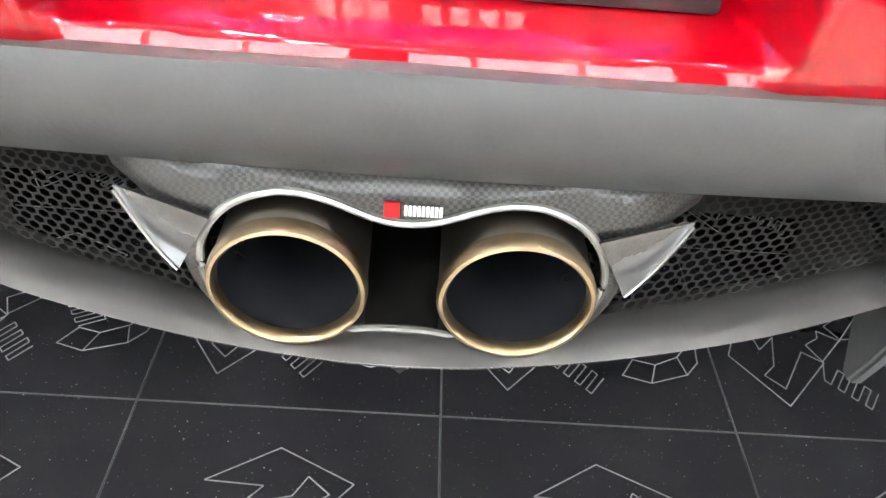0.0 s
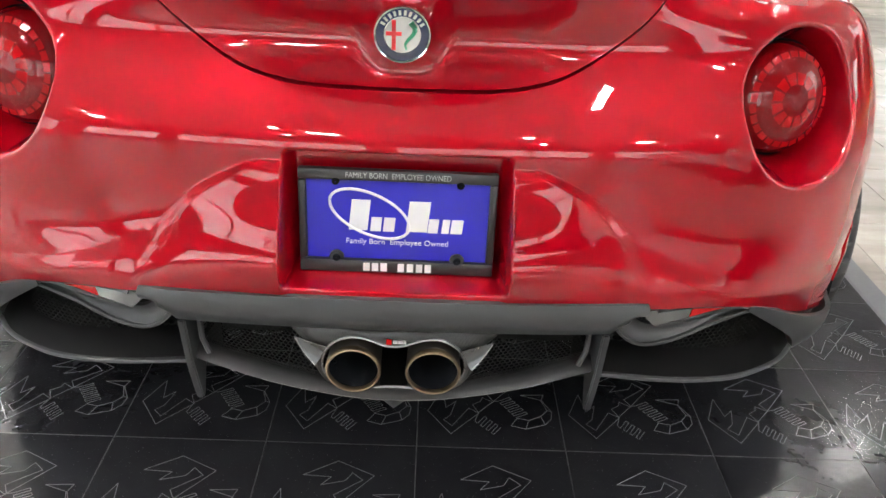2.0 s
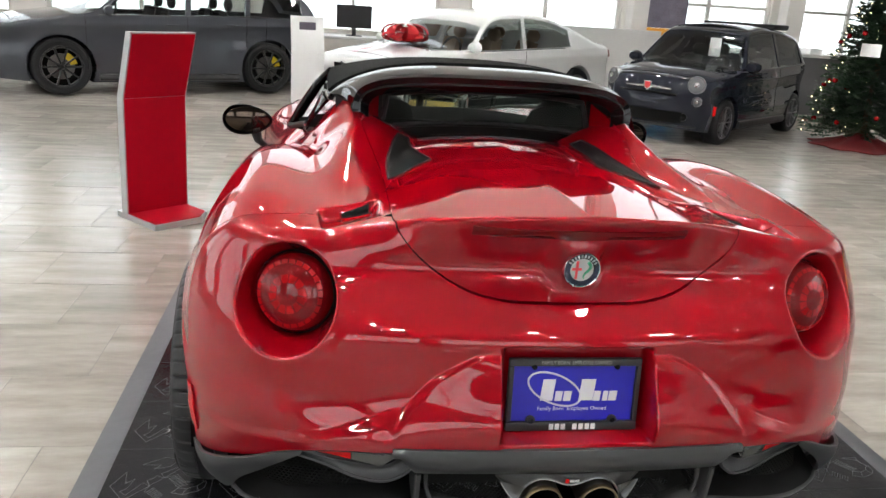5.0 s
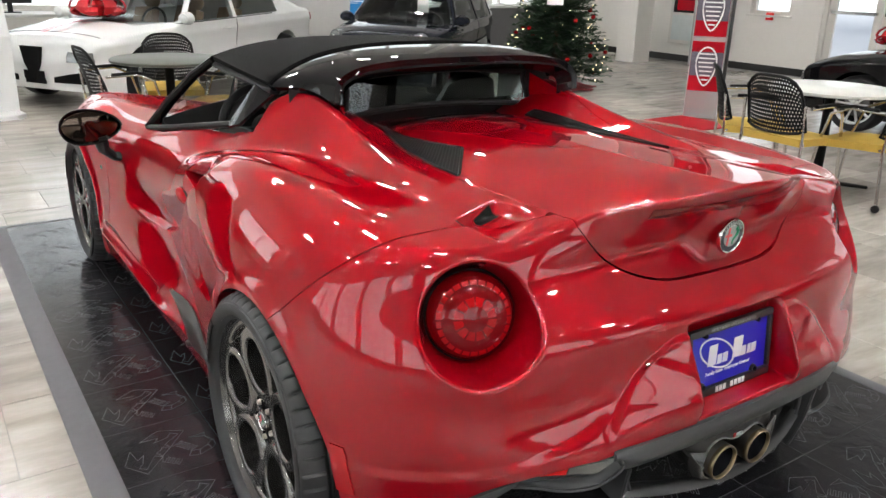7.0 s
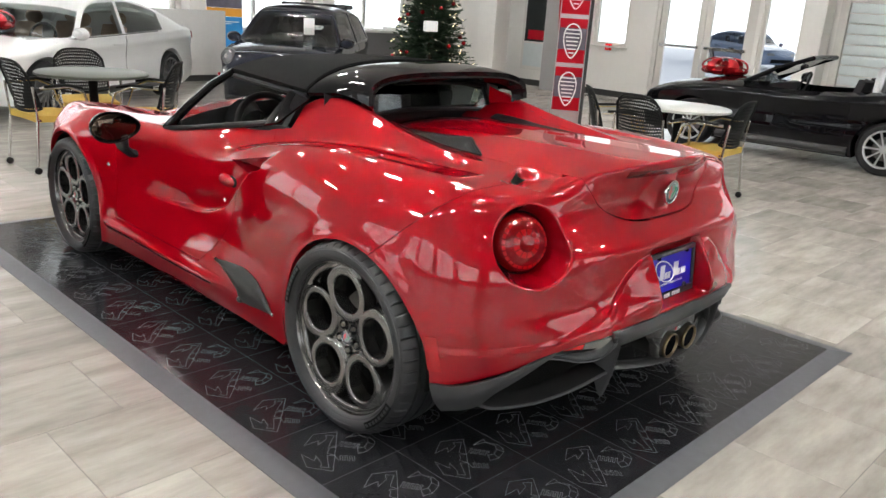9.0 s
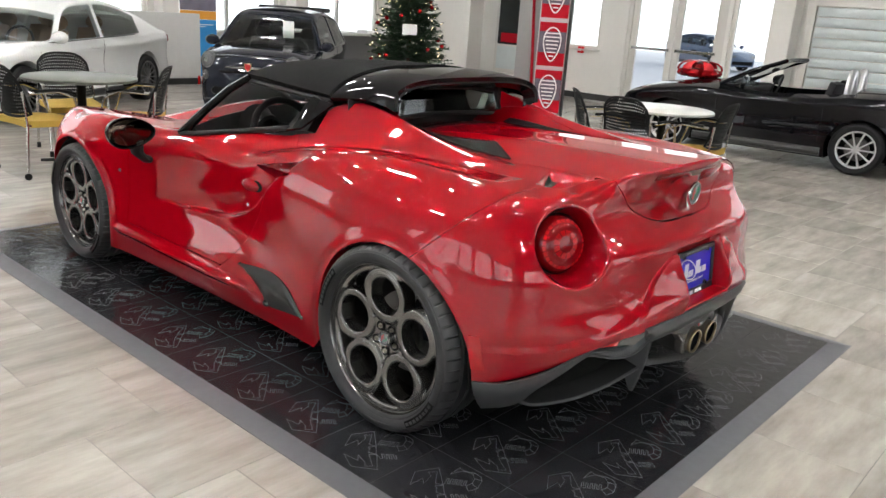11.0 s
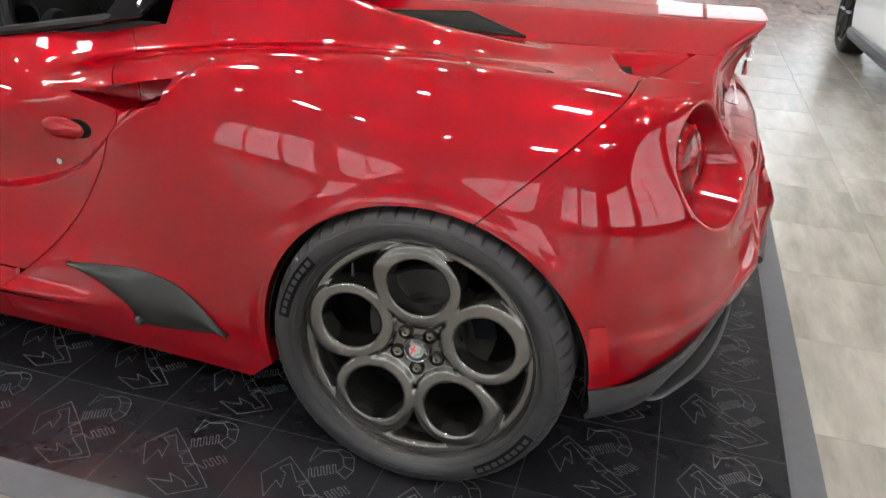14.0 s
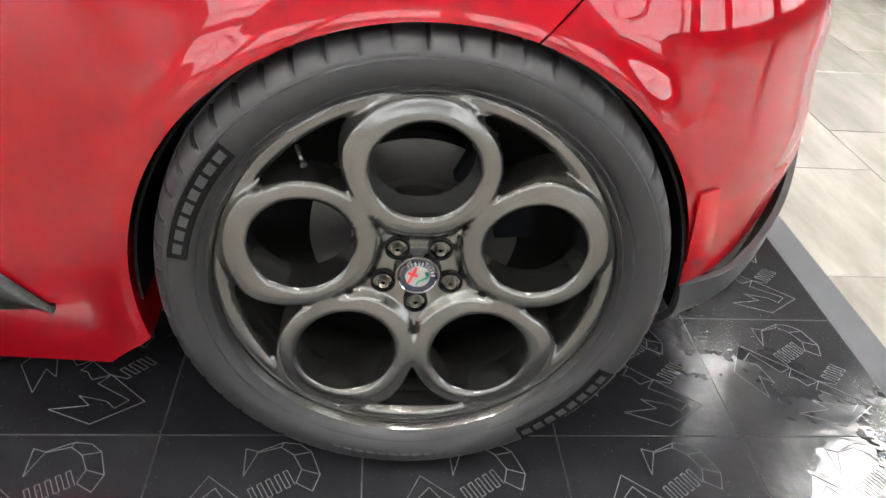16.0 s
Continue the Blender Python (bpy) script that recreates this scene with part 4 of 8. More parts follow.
def badge(parent, m, r):
    """A round enamel badge: silver rim, navy ring, white field with a red cross and a green wave."""
    rim = part("badge", lathe([(0, 0.001), (r * 0.90, 0.001), (r * 0.92, 0.003), (r * 0.97, 0.004), (r, 0.002), (r, -0.006)], 48, m), CHROME, parent, "round enamel badge with chrome rim")
    part("ring", lathe([(r * 0.64, 0.0022), (r * 0.90, 0.0022), (r * 0.905, 0.001)], 48, m), NAVY, rim)
    part("field", lathe([(0.0005, 0.0026), (r * 0.62, 0.0026), (r * 0.63, 0.001)], 40, m), SILVER, rim)
    c = bmesh.new()
    box(c, -r * 0.36, -r * 0.22, -r * 0.52, r * 0.52, 0.0028, 0.0036, m=m)
    box(c, -r * 0.56, -r * 0.02, -r * 0.02, r * 0.12, 0.0029, 0.0037, m=m)
    part("cross", c, CROSS, rim, smooth=False)
    wave = [m @ Vector((r * (0.27 + 0.16 * math.sin(5.5 * t)), r * (0.46 - 0.95 * t), 0.003)) for t in (k / 24 for k in range(25))]
    part("wave", tube(wave, [r * (0.11 - 0.07 * k / 24) for k in range(25)], 6), GREEN, rim)
    marks = bmesh.new()
    for k in range(10):
        a = math.radians(150 - 120 * k / 9)
        box(marks, -r * 0.045, r * 0.045, -r * 0.085, r * 0.085, 0.0023, 0.0031, m=m @ Matrix.Rotation(a - math.pi / 2, 4, "Z") @ Matrix.Translation((0, r * 0.77, 0)))
    part("mark", marks, SILVER, rim, smooth=False)
    return rim


def tail_details(car):
    # number plate, its frame and the marks on it
    tilt = -0.09
    m = Matrix.Translation((0, 0.098, 0.570)) @ Matrix.Rotation(math.pi / 2 + tilt, 4, "X") @ Matrix.Scale(0.97, 4)
    frame_bm = bmesh.new()
    for x0, x1, y0, y1 in ((-0.157, 0.157, 0.070, 0.088), (-0.157, 0.157, -0.088, -0.066), (-0.157, -0.145, -0.0655, 0.0695), (0.145, 0.157, -0.0655, 0.0695)):
        box(frame_bm, x0, x1, y0, y1, -0.004, 0.010, bevel=0.0025, m=m)
    for x, y in ((-0.098, -0.064), (0.098, -0.064)):
        lathe([(0.0005, 0.008), (0.010, 0.008), (0.012, 0.006), (0.012, -0.002)], 16, m @ Matrix.Translation((x, y, 0)), frame_bm)
    plate = part("licence_plate", box(bmesh.new(), -0.150, 0.150, -0.075, 0.075, -0.003, 0.001, m=m), BLUE, car, "blue dealer plate with white marks", smooth=False)
    part("plate_frame", frame_bm, FRAME_BLACK, plate, "black plastic plate frame")
    for x, y in ((-0.098, -0.063), (0.098, -0.063), (-0.098, 0.068), (0.098, 0.068)):
        part("screw", lathe([(0.0005, 0.012), (0.004, 0.012), (0.006, 0.010), (0.006, 0.0)], 14, m @ Matrix.Translation((x, y, 0))), SOOT, plate)
    lettering("slogan", "FAMILY BORN  EMPLOYEE OWNED", 0.013, m @ Matrix.Translation((0, 0.079, 0.0102)), SILVER, plate, width=0.165)
    lettering("slogan", "Family Born  Employee Owned", 0.013, m @ Matrix.Translation((0.0, -0.036, 0.0014)), LETTER, plate, width=0.165)
    # the emblem: an open loop and two rows of plain white blocks
    loop = [m @ Vector((-0.045 + 0.068 * math.cos(a) * math.cos(-0.42) - 0.034 * math.sin(a) * math.sin(-0.42), 0.012 + 0.068 * math.cos(a) * math.sin(-0.42) + 0.034 * math.sin(a) * math.cos(-0.42), 0.0015)) for a in (2 * math.pi * k / 60 for k in range(60))]
    part("loop", tube(loop, 0.0024, 6, True), LETTER, plate)
    for x, w, h, y0, lean in ((-0.062, 0.030, 0.052, -0.016, 0.10), (-0.034, 0.017, 0.024, -0.017, 0.1), (-0.013, 0.018, 0.024, -0.017, 0.1), (0.032, 0.034, 0.052, -0.016, 0.1), (0.058, 0.016, 0.024, -0.017, 0.1), (0.078, 0.012, 0.024, -0.017, 0.1), (0.096, 0.019, 0.024, -0.017, 0.1)):
        b = box(bmesh.new(), x - w / 2, x + w / 2, y0, y0 + h, 0.0012, 0.0022)
        b.transform(Matrix(((1, lean, 0, 0), (0, 1, 0, 0), (0, 0, 1, 0), (0, 0, 0, 1))))
        b.transform(m)
        part("emblem_block", b, LETTER, plate, "plain white emblem block", smooth=False)
    low = bmesh.new()
    for k, x in enumerate((-0.049, -0.035, -0.021, 0.007, 0.022, 0.037, 0.051)):
        box(low, x - 0.0052, x + 0.0052, -0.084, -0.070, 0.0101, 0.0112, m=m)
    part("frame_mark", low, LETTER, plate, "plain white marks on the frame", smooth=False)

    # badge on its boss
    badge(car, Matrix.Translation((0, 0.140, 0.850)) @ Matrix.Rotation(math.pi / 2 + 0.08, 4, "X"), 0.042)
    # high brake lamp under the spoiler's lip
    def brake(u, v):
        x, z = -0.243 + 0.486 * u, 0.914 + 0.024 * v
        return Vector((x, float(tail_y(np.array(x), np.array(z))) - 0.002 - 0.003 * math.sin(math.pi * v), z))
    part("brake_lamp", sheet(brake, 40, 3, 0.006), DARK_LENS, car, "dark red high brake lamp strip")

    for s in (-1, 1):
        way = Vector((s * LAMP_WAY[0], LAMP_WAY[1], LAMP_WAY[2]))
        m = Matrix.Translation((s * LAMP_AT[0], LAMP_AT[1], LAMP_AT[2])) @ way.to_track_quat("Z", "Y").to_matrix().to_4x4()
        m = m @ Matrix.Translation((0, 0, -0.006)) @ Matrix.Scale(0.95, 4)
        lamp = part("tail_lamp", lathe([(0.0005, 0.018), (0.034, 0.0165), (0.066, 0.010), (0.086, -0.003), (0.096, -0.018), (0.098, -0.035), (0.098, -0.06)], 56, m), LENS, car, "round red tail lamp in a deep bowl")
        for r0, r1, n in ((0.070, 0.083, 26), (0.053, 0.066, 20), (0.028, 0.048, 12)):
            for k in range(n):
                cell = bmesh.new()
                a0, a1 = 2 * math.pi * (k + 0.1) / n, 2 * math.pi * (k + 0.9) / n
                h0, h1 = 0.0195 - 2.75 * r0 * r0, 0.0195 - 2.75 * r1 * r1
                cell.faces.new([cell.verts.new(m @ Vector((r * math.cos(a), r * math.sin(a), h + 0.0008))) for r, a, h in ((r0, a0, h0), (r1, a0, h1), (r1, a1, h1), (r0, a1, h0))])
                part("reflector_cell", cell, LENS_CELL, lamp, smooth=False)
        part("gasket", lathe([(0.098, -0.03), (0.102, -0.03), (0.104, -0.046), (0.098, -0.046)], 56, m), DARK, lamp)


def lower_tail(car):
    """The satin grey lower bumper with its scoops, fins, grilles and twin pipes."""
    def strip(u, v):
        x = -0.402 + 0.804 * u
        ax = abs(x)
        top = float(paint_foot(np.array(ax))) - 0.0006
        foot = min(top - 0.006, 0.408 - 0.10 * ax**3 + 0.060 * float(step01(0.345, 0.398, ax)))
        w = max(0.0, (v - 0.12) / 0.88)
        y = float(tail_face(np.array(0.46), np.array(ax))) - 0.002 + 0.022 * w**2 - 0.004 * math.sin(math.pi * w) + 0.014 * max(0.0, 1 - v / 0.12)
        return Vector((x, y, top + (foot - top) * w))
    bumper = part("lower_bumper", sheet(strip, 60, 17, 0.010), GREY_PLASTIC, car, "satin grey lower bumper")
    for s in (-1, 1):
        part("parking_sensor", lathe([(0.0005, 0.003), (0.008, 0.003), (0.011, 0.0)], 20, Matrix.Translation((s * 0.37, float(tail_face(np.array(0.43), np.array(0.37))), 0.432)) @ Matrix.Rotation(math.pi / 2, 4, "X")), GREY_PLASTIC, bumper)

        # the corner panel: from the paint's edge down to the scoop's mouth and the wheel arch
        path = spline([0.0, 0.25, 0.5, 0.75, 1.0], [[0.42, 0.062], [0.60, 0.135], [0.735, 0.205], [0.83, 0.30], [0.868, 0.392]])
        mouth_edge = spline([0.0, 0.25, 0.45, 0.62, 0.80, 1.0], [[0.600, 0.138, 0.411], [0.690, 0.190, 0.342], [0.745, 0.240, 0.288], [0.766, 0.270, 0.248], [0.788, 0.312, 0.220], [0.806, 0.392, 0.188]])

        def corner(u, v):
            x, y = path(np.array(0.245 + 0.755 * u))
            top = Vector((x, y - 0.002, float(paint_foot(np.array(x))) + 0.003))
            low = Vector(mouth_edge(np.array(u)))
            p = top.lerp(low, v)
            belly = 0.016 * math.sin(math.pi * v) * u
            return Vector((s * (p.x + belly), p.y - 0.5 * belly, p.z))
        part("bumper_corner", sheet(corner, 44, 12, 0.010 * s), GREY_PLASTIC, bumper)

        def brow(u, v):
            x, y = path(np.array(-0.03 + 0.285 * u))
            top = float(paint_foot(np.array(x))) + 0.003
            return Vector((s * x, y - 0.002 + 0.004 * v, top - 0.003 * v))
        part("lamp_brow", sheet(brow, 20, 3, 0.010 * s), GREY_PLASTIC, bumper)

        # reversing lamp and reflector under the brow, narrowing outwards
        def lens(u, v, a, b, h0, h1):
            x = a + (b - a) * u
            t = (x - 0.42) / 0.72
            y = float(path(np.array(max(t, 0.0)))[1]) - 0.5 * max(0.42 - x, 0)
            return Vector((s * x, y + 0.006 + 0.010 * v, float(paint_foot(np.array(x))) - 0.004 - (h0 + (h1 - h0) * u) * v))
        part("reflector", sheet(lambda u, v: lens(u, v, 0.490, 0.572, 0.030, 0.010), 10, 4, 0.005 * s), REFLECTOR, bumper, "bright red wedge reflector")
        part("reversing_lamp", sheet(lambda u, v: lens(u, v, 0.390 + 0.034 * v, 0.488, 0.040, 0.0305), 14, 4, 0.005 * s), CLEAR_LENS, bumper, "ribbed clear reversing lamp")
        for k in range(6):
            part("lamp_rib", tube([lens(w / 8, (k + 0.5) / 6, 0.394 + 0.0056 * k, 0.487, 0.040, 0.0305) + Vector((0, -0.003, 0)) for w in range(9)], 0.0016, 5), SILVER, bumper)
        # the hollow under the lamp, down to its rolled lower edge
        rim = spline([0, 0.2, 0.4, 0.6, 0.8, 1.0], [[0.352, 0.056, 0.432], [0.372, 0.064, 0.396], [0.415, 0.084, 0.364], [0.478, 0.110, 0.360], [0.548, 0.134, 0.380], [0.612, 0.152, 0.396]])
        bed = spline([0, 0.2, 0.4, 0.6, 0.8, 1.0], [[0.378, 0.074, 0.440], [0.398, 0.086, 0.412], [0.428, 0.094, 0.398], [0.486, 0.112, 0.396], [0.548, 0.136, 0.396], [0.612, 0.156, 0.402]])
        part("lamp_hollow", sheet(lambda u, v: Matrix.Diagonal((s, 1, 1)) @ Vector(rim(np.array(u))).lerp(Vector(bed(np.array(u))), v) + Vector((0, 0.010 * math.sin(math.pi * v), 0)), 30, 6, 0.006 * s), GREY_PLASTIC, bumper)
        part("hollow_edge", tube([Matrix.Diagonal((s, 1, 1)) @ Vector(rim(np.array(k / 30))) for k in range(31)], 0.004, 8), GREY_PLASTIC, bumper)

        # the scoop's lip, rising from the corner to the fin
        lip = spline([0, 0.2, 0.4, 0.62, 0.82, 1.0], [[0.768, 0.276, 0.238], [0.738, 0.245, 0.228], [0.685, 0.205, 0.232], [0.60, 0.155, 0.246], [0.48, 0.116, 0.268], [0.345, 0.093, 0.294]])
        pts = [lip(np.array(k / 30)) for k in range(31)]
        part("scoop_lip", tube([(s * x, y, z) for x, y, z in pts], 0.009, 10, flat=0.6), GREY_PLASTIC, bumper)

        def tray(u, v):
            x, y, z = lip(np.array(u))
            return Vector((s * (x - 0.04 * v * u), y + 0.16 * v, z + 0.045 * v))
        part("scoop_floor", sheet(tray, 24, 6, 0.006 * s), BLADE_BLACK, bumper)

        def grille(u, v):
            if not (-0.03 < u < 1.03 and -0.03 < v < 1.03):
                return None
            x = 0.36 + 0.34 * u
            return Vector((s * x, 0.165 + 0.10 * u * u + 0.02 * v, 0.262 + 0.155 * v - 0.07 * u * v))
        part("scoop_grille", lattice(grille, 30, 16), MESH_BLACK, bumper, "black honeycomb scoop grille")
        # near-black sheet behind the grille paints the scoop's shaded depth
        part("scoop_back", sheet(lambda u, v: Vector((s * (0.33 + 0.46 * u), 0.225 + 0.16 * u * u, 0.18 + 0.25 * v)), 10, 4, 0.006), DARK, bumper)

        # fin
        fin = [(0.055, 0.398), (0.150, 0.395), (0.175, 0.330), (0.112, 0.202), (0.100, 0.200), (0.088, 0.235), (0.070, 0.300)]
        f_m = Matrix(((0, 0, 1, s * 0.345 - 0.006), (1, 0, 0, 0), (0, 1, 0, 0), (0, 0, 0, 1)))
        fb = outline_plate(fin, 0.013, f_m)
        bmesh.ops.bevel(fb, geom=fb.edges[:], offset=0.003, segments=2, affect="EDGES")
        part("fin", fb, GREY_PLASTIC, bumper, "upright grey diffuser fin")

        # honeycomb beside the pipes
        def comb(u, v):
            if not (-0.02 < u < 1.02 and -0.04 < v < 1.04):
                return None
            x = 0.095 + 0.235 * u
            low = 0.283 + 0.045 * u
            return Vector((s * x, 0.052 + 0.048 * u + 0.01 * v, low + (0.415 - low) * v))
        part("honeycomb", lattice(comb, 28, 20, 0.74), MESH_BLACK, bumper, "black honeycomb grille")
        part("comb_rim", tube([(s * 0.325, 0.085, 0.405), (s * 0.322, 0.082, 0.345), (s * 0.312, 0.08, 0.318)], 0.005, 6), GREY_PLASTIC, bumper)
    # the lower blade under the pipes
    blade = spline([-1, -0.6, 0, 0.6, 1], [[-0.338, 0.092, 0.300], [-0.21, 0.052, 0.288], [0, 0.026, 0.276], [0.21, 0.052, 0.288], [0.338, 0.092, 0.300]])

    def lower(u, v):
        x, y, z = blade(np.array(2 * u - 1))
        edge = 0.009 + 0.005 * abs(2 * u - 1)
        return Vector((x, y + 0.034 * v, z - 0.004 + edge * min(v * 2, 1) ** 0.7))
    part("diffuser_blade", sheet(lower, 48, 8, -0.007), BLADE_GREY, bumper, "curved grey diffuser blade")
    # pale tube paints the highlight along the blade's edge
    part("blade_edge", tube([blade(np.array(-1 + k / 20)) for k in range(41)], 0.0035, 8), EDGE_HIGHLIGHT, bumper)
    # flat near-black box stands in for the shade behind the honeycomb
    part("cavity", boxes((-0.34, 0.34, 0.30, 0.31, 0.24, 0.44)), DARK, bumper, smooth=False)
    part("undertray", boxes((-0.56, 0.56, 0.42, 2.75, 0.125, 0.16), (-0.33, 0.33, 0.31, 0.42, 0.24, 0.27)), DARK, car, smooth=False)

    # carbon surround of the pipes: a two-lobed mouth with a hood and two wings
    C = np.array((0.0645, 0.336))

    def mouth(x, z):
        d = np.sqrt((np.abs(x) - C[0]) ** 2 + (z - C[1]) ** 2) - 0.0525
        return smin(d, np.maximum(np.abs(x) - 0.06, np.abs(z - 0.331) - 0.041), 0.02)

    def flange(x, z):
        ax = np.abs(x)
        wing = np.maximum(np.maximum(0.337 + 0.95 * (ax - 0.122) - z, z - 0.412), ax - 0.170)
        return np.minimum(mouth(x, z) - 0.020, wing)

    def reach(f, a):
        lo, hi = 0.02, 0.24
        for _ in range(22):
            mid = (lo + hi) / 2
            if f(mid * math.cos(a), 0.345 + mid * math.sin(a)) < 0:
                lo = mid
            else:
                hi = mid
        return lo
    N = 180
    ways = [2 * math.pi * k / N for k in range(N)]
    inner, outer = [reach(mouth, a) for a in ways], [reach(flange, a) for a in ways]

    def at(a, r):
        return r * math.cos(a), 0.345 + r * math.sin(a)

    def ring_sheet(f, nv, mat, name, parent, label=""):
        bm = bmesh.new()
        rows = [[bm.verts.new(f(k, v / nv)) for k in range(N)] for v in range(nv + 1)]
        for v in range(nv):
            for k in range(N):
                bm.faces.new((rows[v][k], rows[v][(k + 1) % N], rows[v + 1][(k + 1) % N], rows[v + 1][k]))
        bmesh.ops.recalc_face_normals(bm, faces=bm.faces)
        return part(name, bm, mat, parent, label, angle=60)

    def hood(k, v):
        (x0, z0), (x1, z1) = at(ways[k], inner[k]), at(ways[k], outer[k])
        up = step01(0.0, 0.6, math.sin(ways[k]))
        y0, y1 = 0.041, 0.066 - 0.006 * up + 0.012 * step01(0.10, 0.155, abs(x1)) * up
        bulge = 0.010 * math.sin(math.pi * v) * (1 - 0.4 * up)
        return Vector((x0 + (x1 - x0) * v, y0 + (y1 - y0) * v ** 0.85 - bulge, z0 + (z1 - z0) * v))

    def throat(k, v):
        x, z = at(ways[k], inner[k])
        return Vector((x * (1 - 0.02 * v), 0.041 + 0.11 * v, 0.345 + (z - 0.345) * (1 - 0.02 * v)))
    surround = ring_sheet(hood, 10, CARBON, "pipe_surround", car, "glossy carbon-fibre exhaust surround")
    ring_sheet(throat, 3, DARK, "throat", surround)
    part("mouth_edge", tube([(*[at(a, r)[0]], 0.041, at(a, r)[1]) for a, r in zip(ways, inner)], 0.0026, 8, True), EDGE_HIGHLIGHT, surround, "carbon edge in a pale highlight colour")
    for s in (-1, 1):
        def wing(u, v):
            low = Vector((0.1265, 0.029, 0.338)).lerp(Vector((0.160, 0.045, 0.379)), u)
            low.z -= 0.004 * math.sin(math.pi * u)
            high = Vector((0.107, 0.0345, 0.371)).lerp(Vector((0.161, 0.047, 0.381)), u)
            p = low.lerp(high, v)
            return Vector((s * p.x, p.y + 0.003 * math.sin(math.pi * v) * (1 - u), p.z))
        # wing sheet and its edge carry a painted sheen over the carbon
        part("surround_wing", sheet(wing, 14, 8, 0.002 * s), WING_SHEEN, surround, "carbon wing in a paler sheen colour")
        part("wing_edge", tube([wing(k / 12, 0) for k in range(13)], 0.0013, 6), EDGE_HIGHLIGHT, surround)
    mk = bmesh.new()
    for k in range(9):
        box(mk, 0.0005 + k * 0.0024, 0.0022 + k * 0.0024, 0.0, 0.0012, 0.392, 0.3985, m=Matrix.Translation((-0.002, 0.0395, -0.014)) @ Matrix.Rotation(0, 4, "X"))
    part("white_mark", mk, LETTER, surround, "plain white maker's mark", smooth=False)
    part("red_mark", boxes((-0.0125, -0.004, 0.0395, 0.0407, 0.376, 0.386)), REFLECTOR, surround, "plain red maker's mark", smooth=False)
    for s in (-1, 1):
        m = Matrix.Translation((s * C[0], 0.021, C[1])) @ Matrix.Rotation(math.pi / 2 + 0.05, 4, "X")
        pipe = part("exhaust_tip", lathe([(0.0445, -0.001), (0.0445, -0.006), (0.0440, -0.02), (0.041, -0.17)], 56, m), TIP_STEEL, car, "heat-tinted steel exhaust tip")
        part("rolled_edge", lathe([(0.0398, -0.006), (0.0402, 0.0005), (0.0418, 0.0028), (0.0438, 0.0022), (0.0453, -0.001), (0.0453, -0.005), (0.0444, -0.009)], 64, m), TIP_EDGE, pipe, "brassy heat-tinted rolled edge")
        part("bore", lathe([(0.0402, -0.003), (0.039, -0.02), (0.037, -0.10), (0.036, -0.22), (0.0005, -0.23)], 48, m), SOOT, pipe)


def grilles_on_deck(car):
    def on_deck(corners, lift=0.004, bow=0.05):
        a, b, c, d = [Vector(p) for p in corners]

        def f(u, v):
            if not (-0.01 < u < 1.01 and -0.01 < v < 1.01):
                return None
            p = (a * (1 - u) + b * u) * (1 - v) + (d * (1 - u) + c * u) * v
            x = p.x * (1 + bow * math.sin(math.pi * min(max(v, 0), 1)))
            return Vector((x, p.y, top_z(abs(x), p.y) + lift))
        return f
    for s in (-1, 1):
        big = [(s * 0.388, 0.675), (s * 0.256, 0.850), (s * 0.286, 1.235), (s * 0.322, 1.230)]
        small = [(s * 0.452, 0.416), (s * 0.516, 0.404), (s * 0.522, 0.430), (s * 0.450, 0.464)]
        for corners, n, nm in ((big, (14, 34), "engine_vent"), (small, (20, 9), "deck_vent")):
            bow = 0.05 if corners is big else 0.0
            f = on_deck([(x, y, 0) for x, y in corners], 0.004, bow)
            g = on_deck([(x, y, 0) for x, y in corners], 0.0015, bow)
            # near-black sheet under the mesh paints the vent's shaded depth
            vent = part(nm, sheet(lambda u, v: g(u, v), 10, 16), DARK, car, "black honeycomb vent in the red deck")
            part("vent_mesh", lattice(f, *n, hole=0.70), MESH_BLACK, vent)
            edge = [(k / 12, 0) for k in range(12)] + [(1, k / 12) for k in range(12)] + [(1 - k / 12, 1) for k in range(12)] + [(0, 1 - k / 12) for k in range(12)]
            part("vent_rim", tube([g(u, v) for u, v in edge], 0.0045 if corners is big else 0.0025, 6, True), MESH_BLACK if corners is big else RED, vent)
    slot = on_deck([(-0.25, 1.255, 0), (0.25, 1.255, 0), (0.22, 1.31, 0), (-0.22, 1.31, 0)], 0.006)
    shelf = part("air_slot", sheet(lambda u, v: slot(u, v), 24, 4, 0.006), BLACK_GLOSS, car, "gloss black air slot under the rear window")
    part("slot_mesh", lattice(on_deck([(-0.2, 1.268, 0), (0.2, 1.268, 0), (0.19, 1.298, 0), (-0.19, 1.298, 0)], 0.010), 36, 4), MESH_BLACK, shelf)


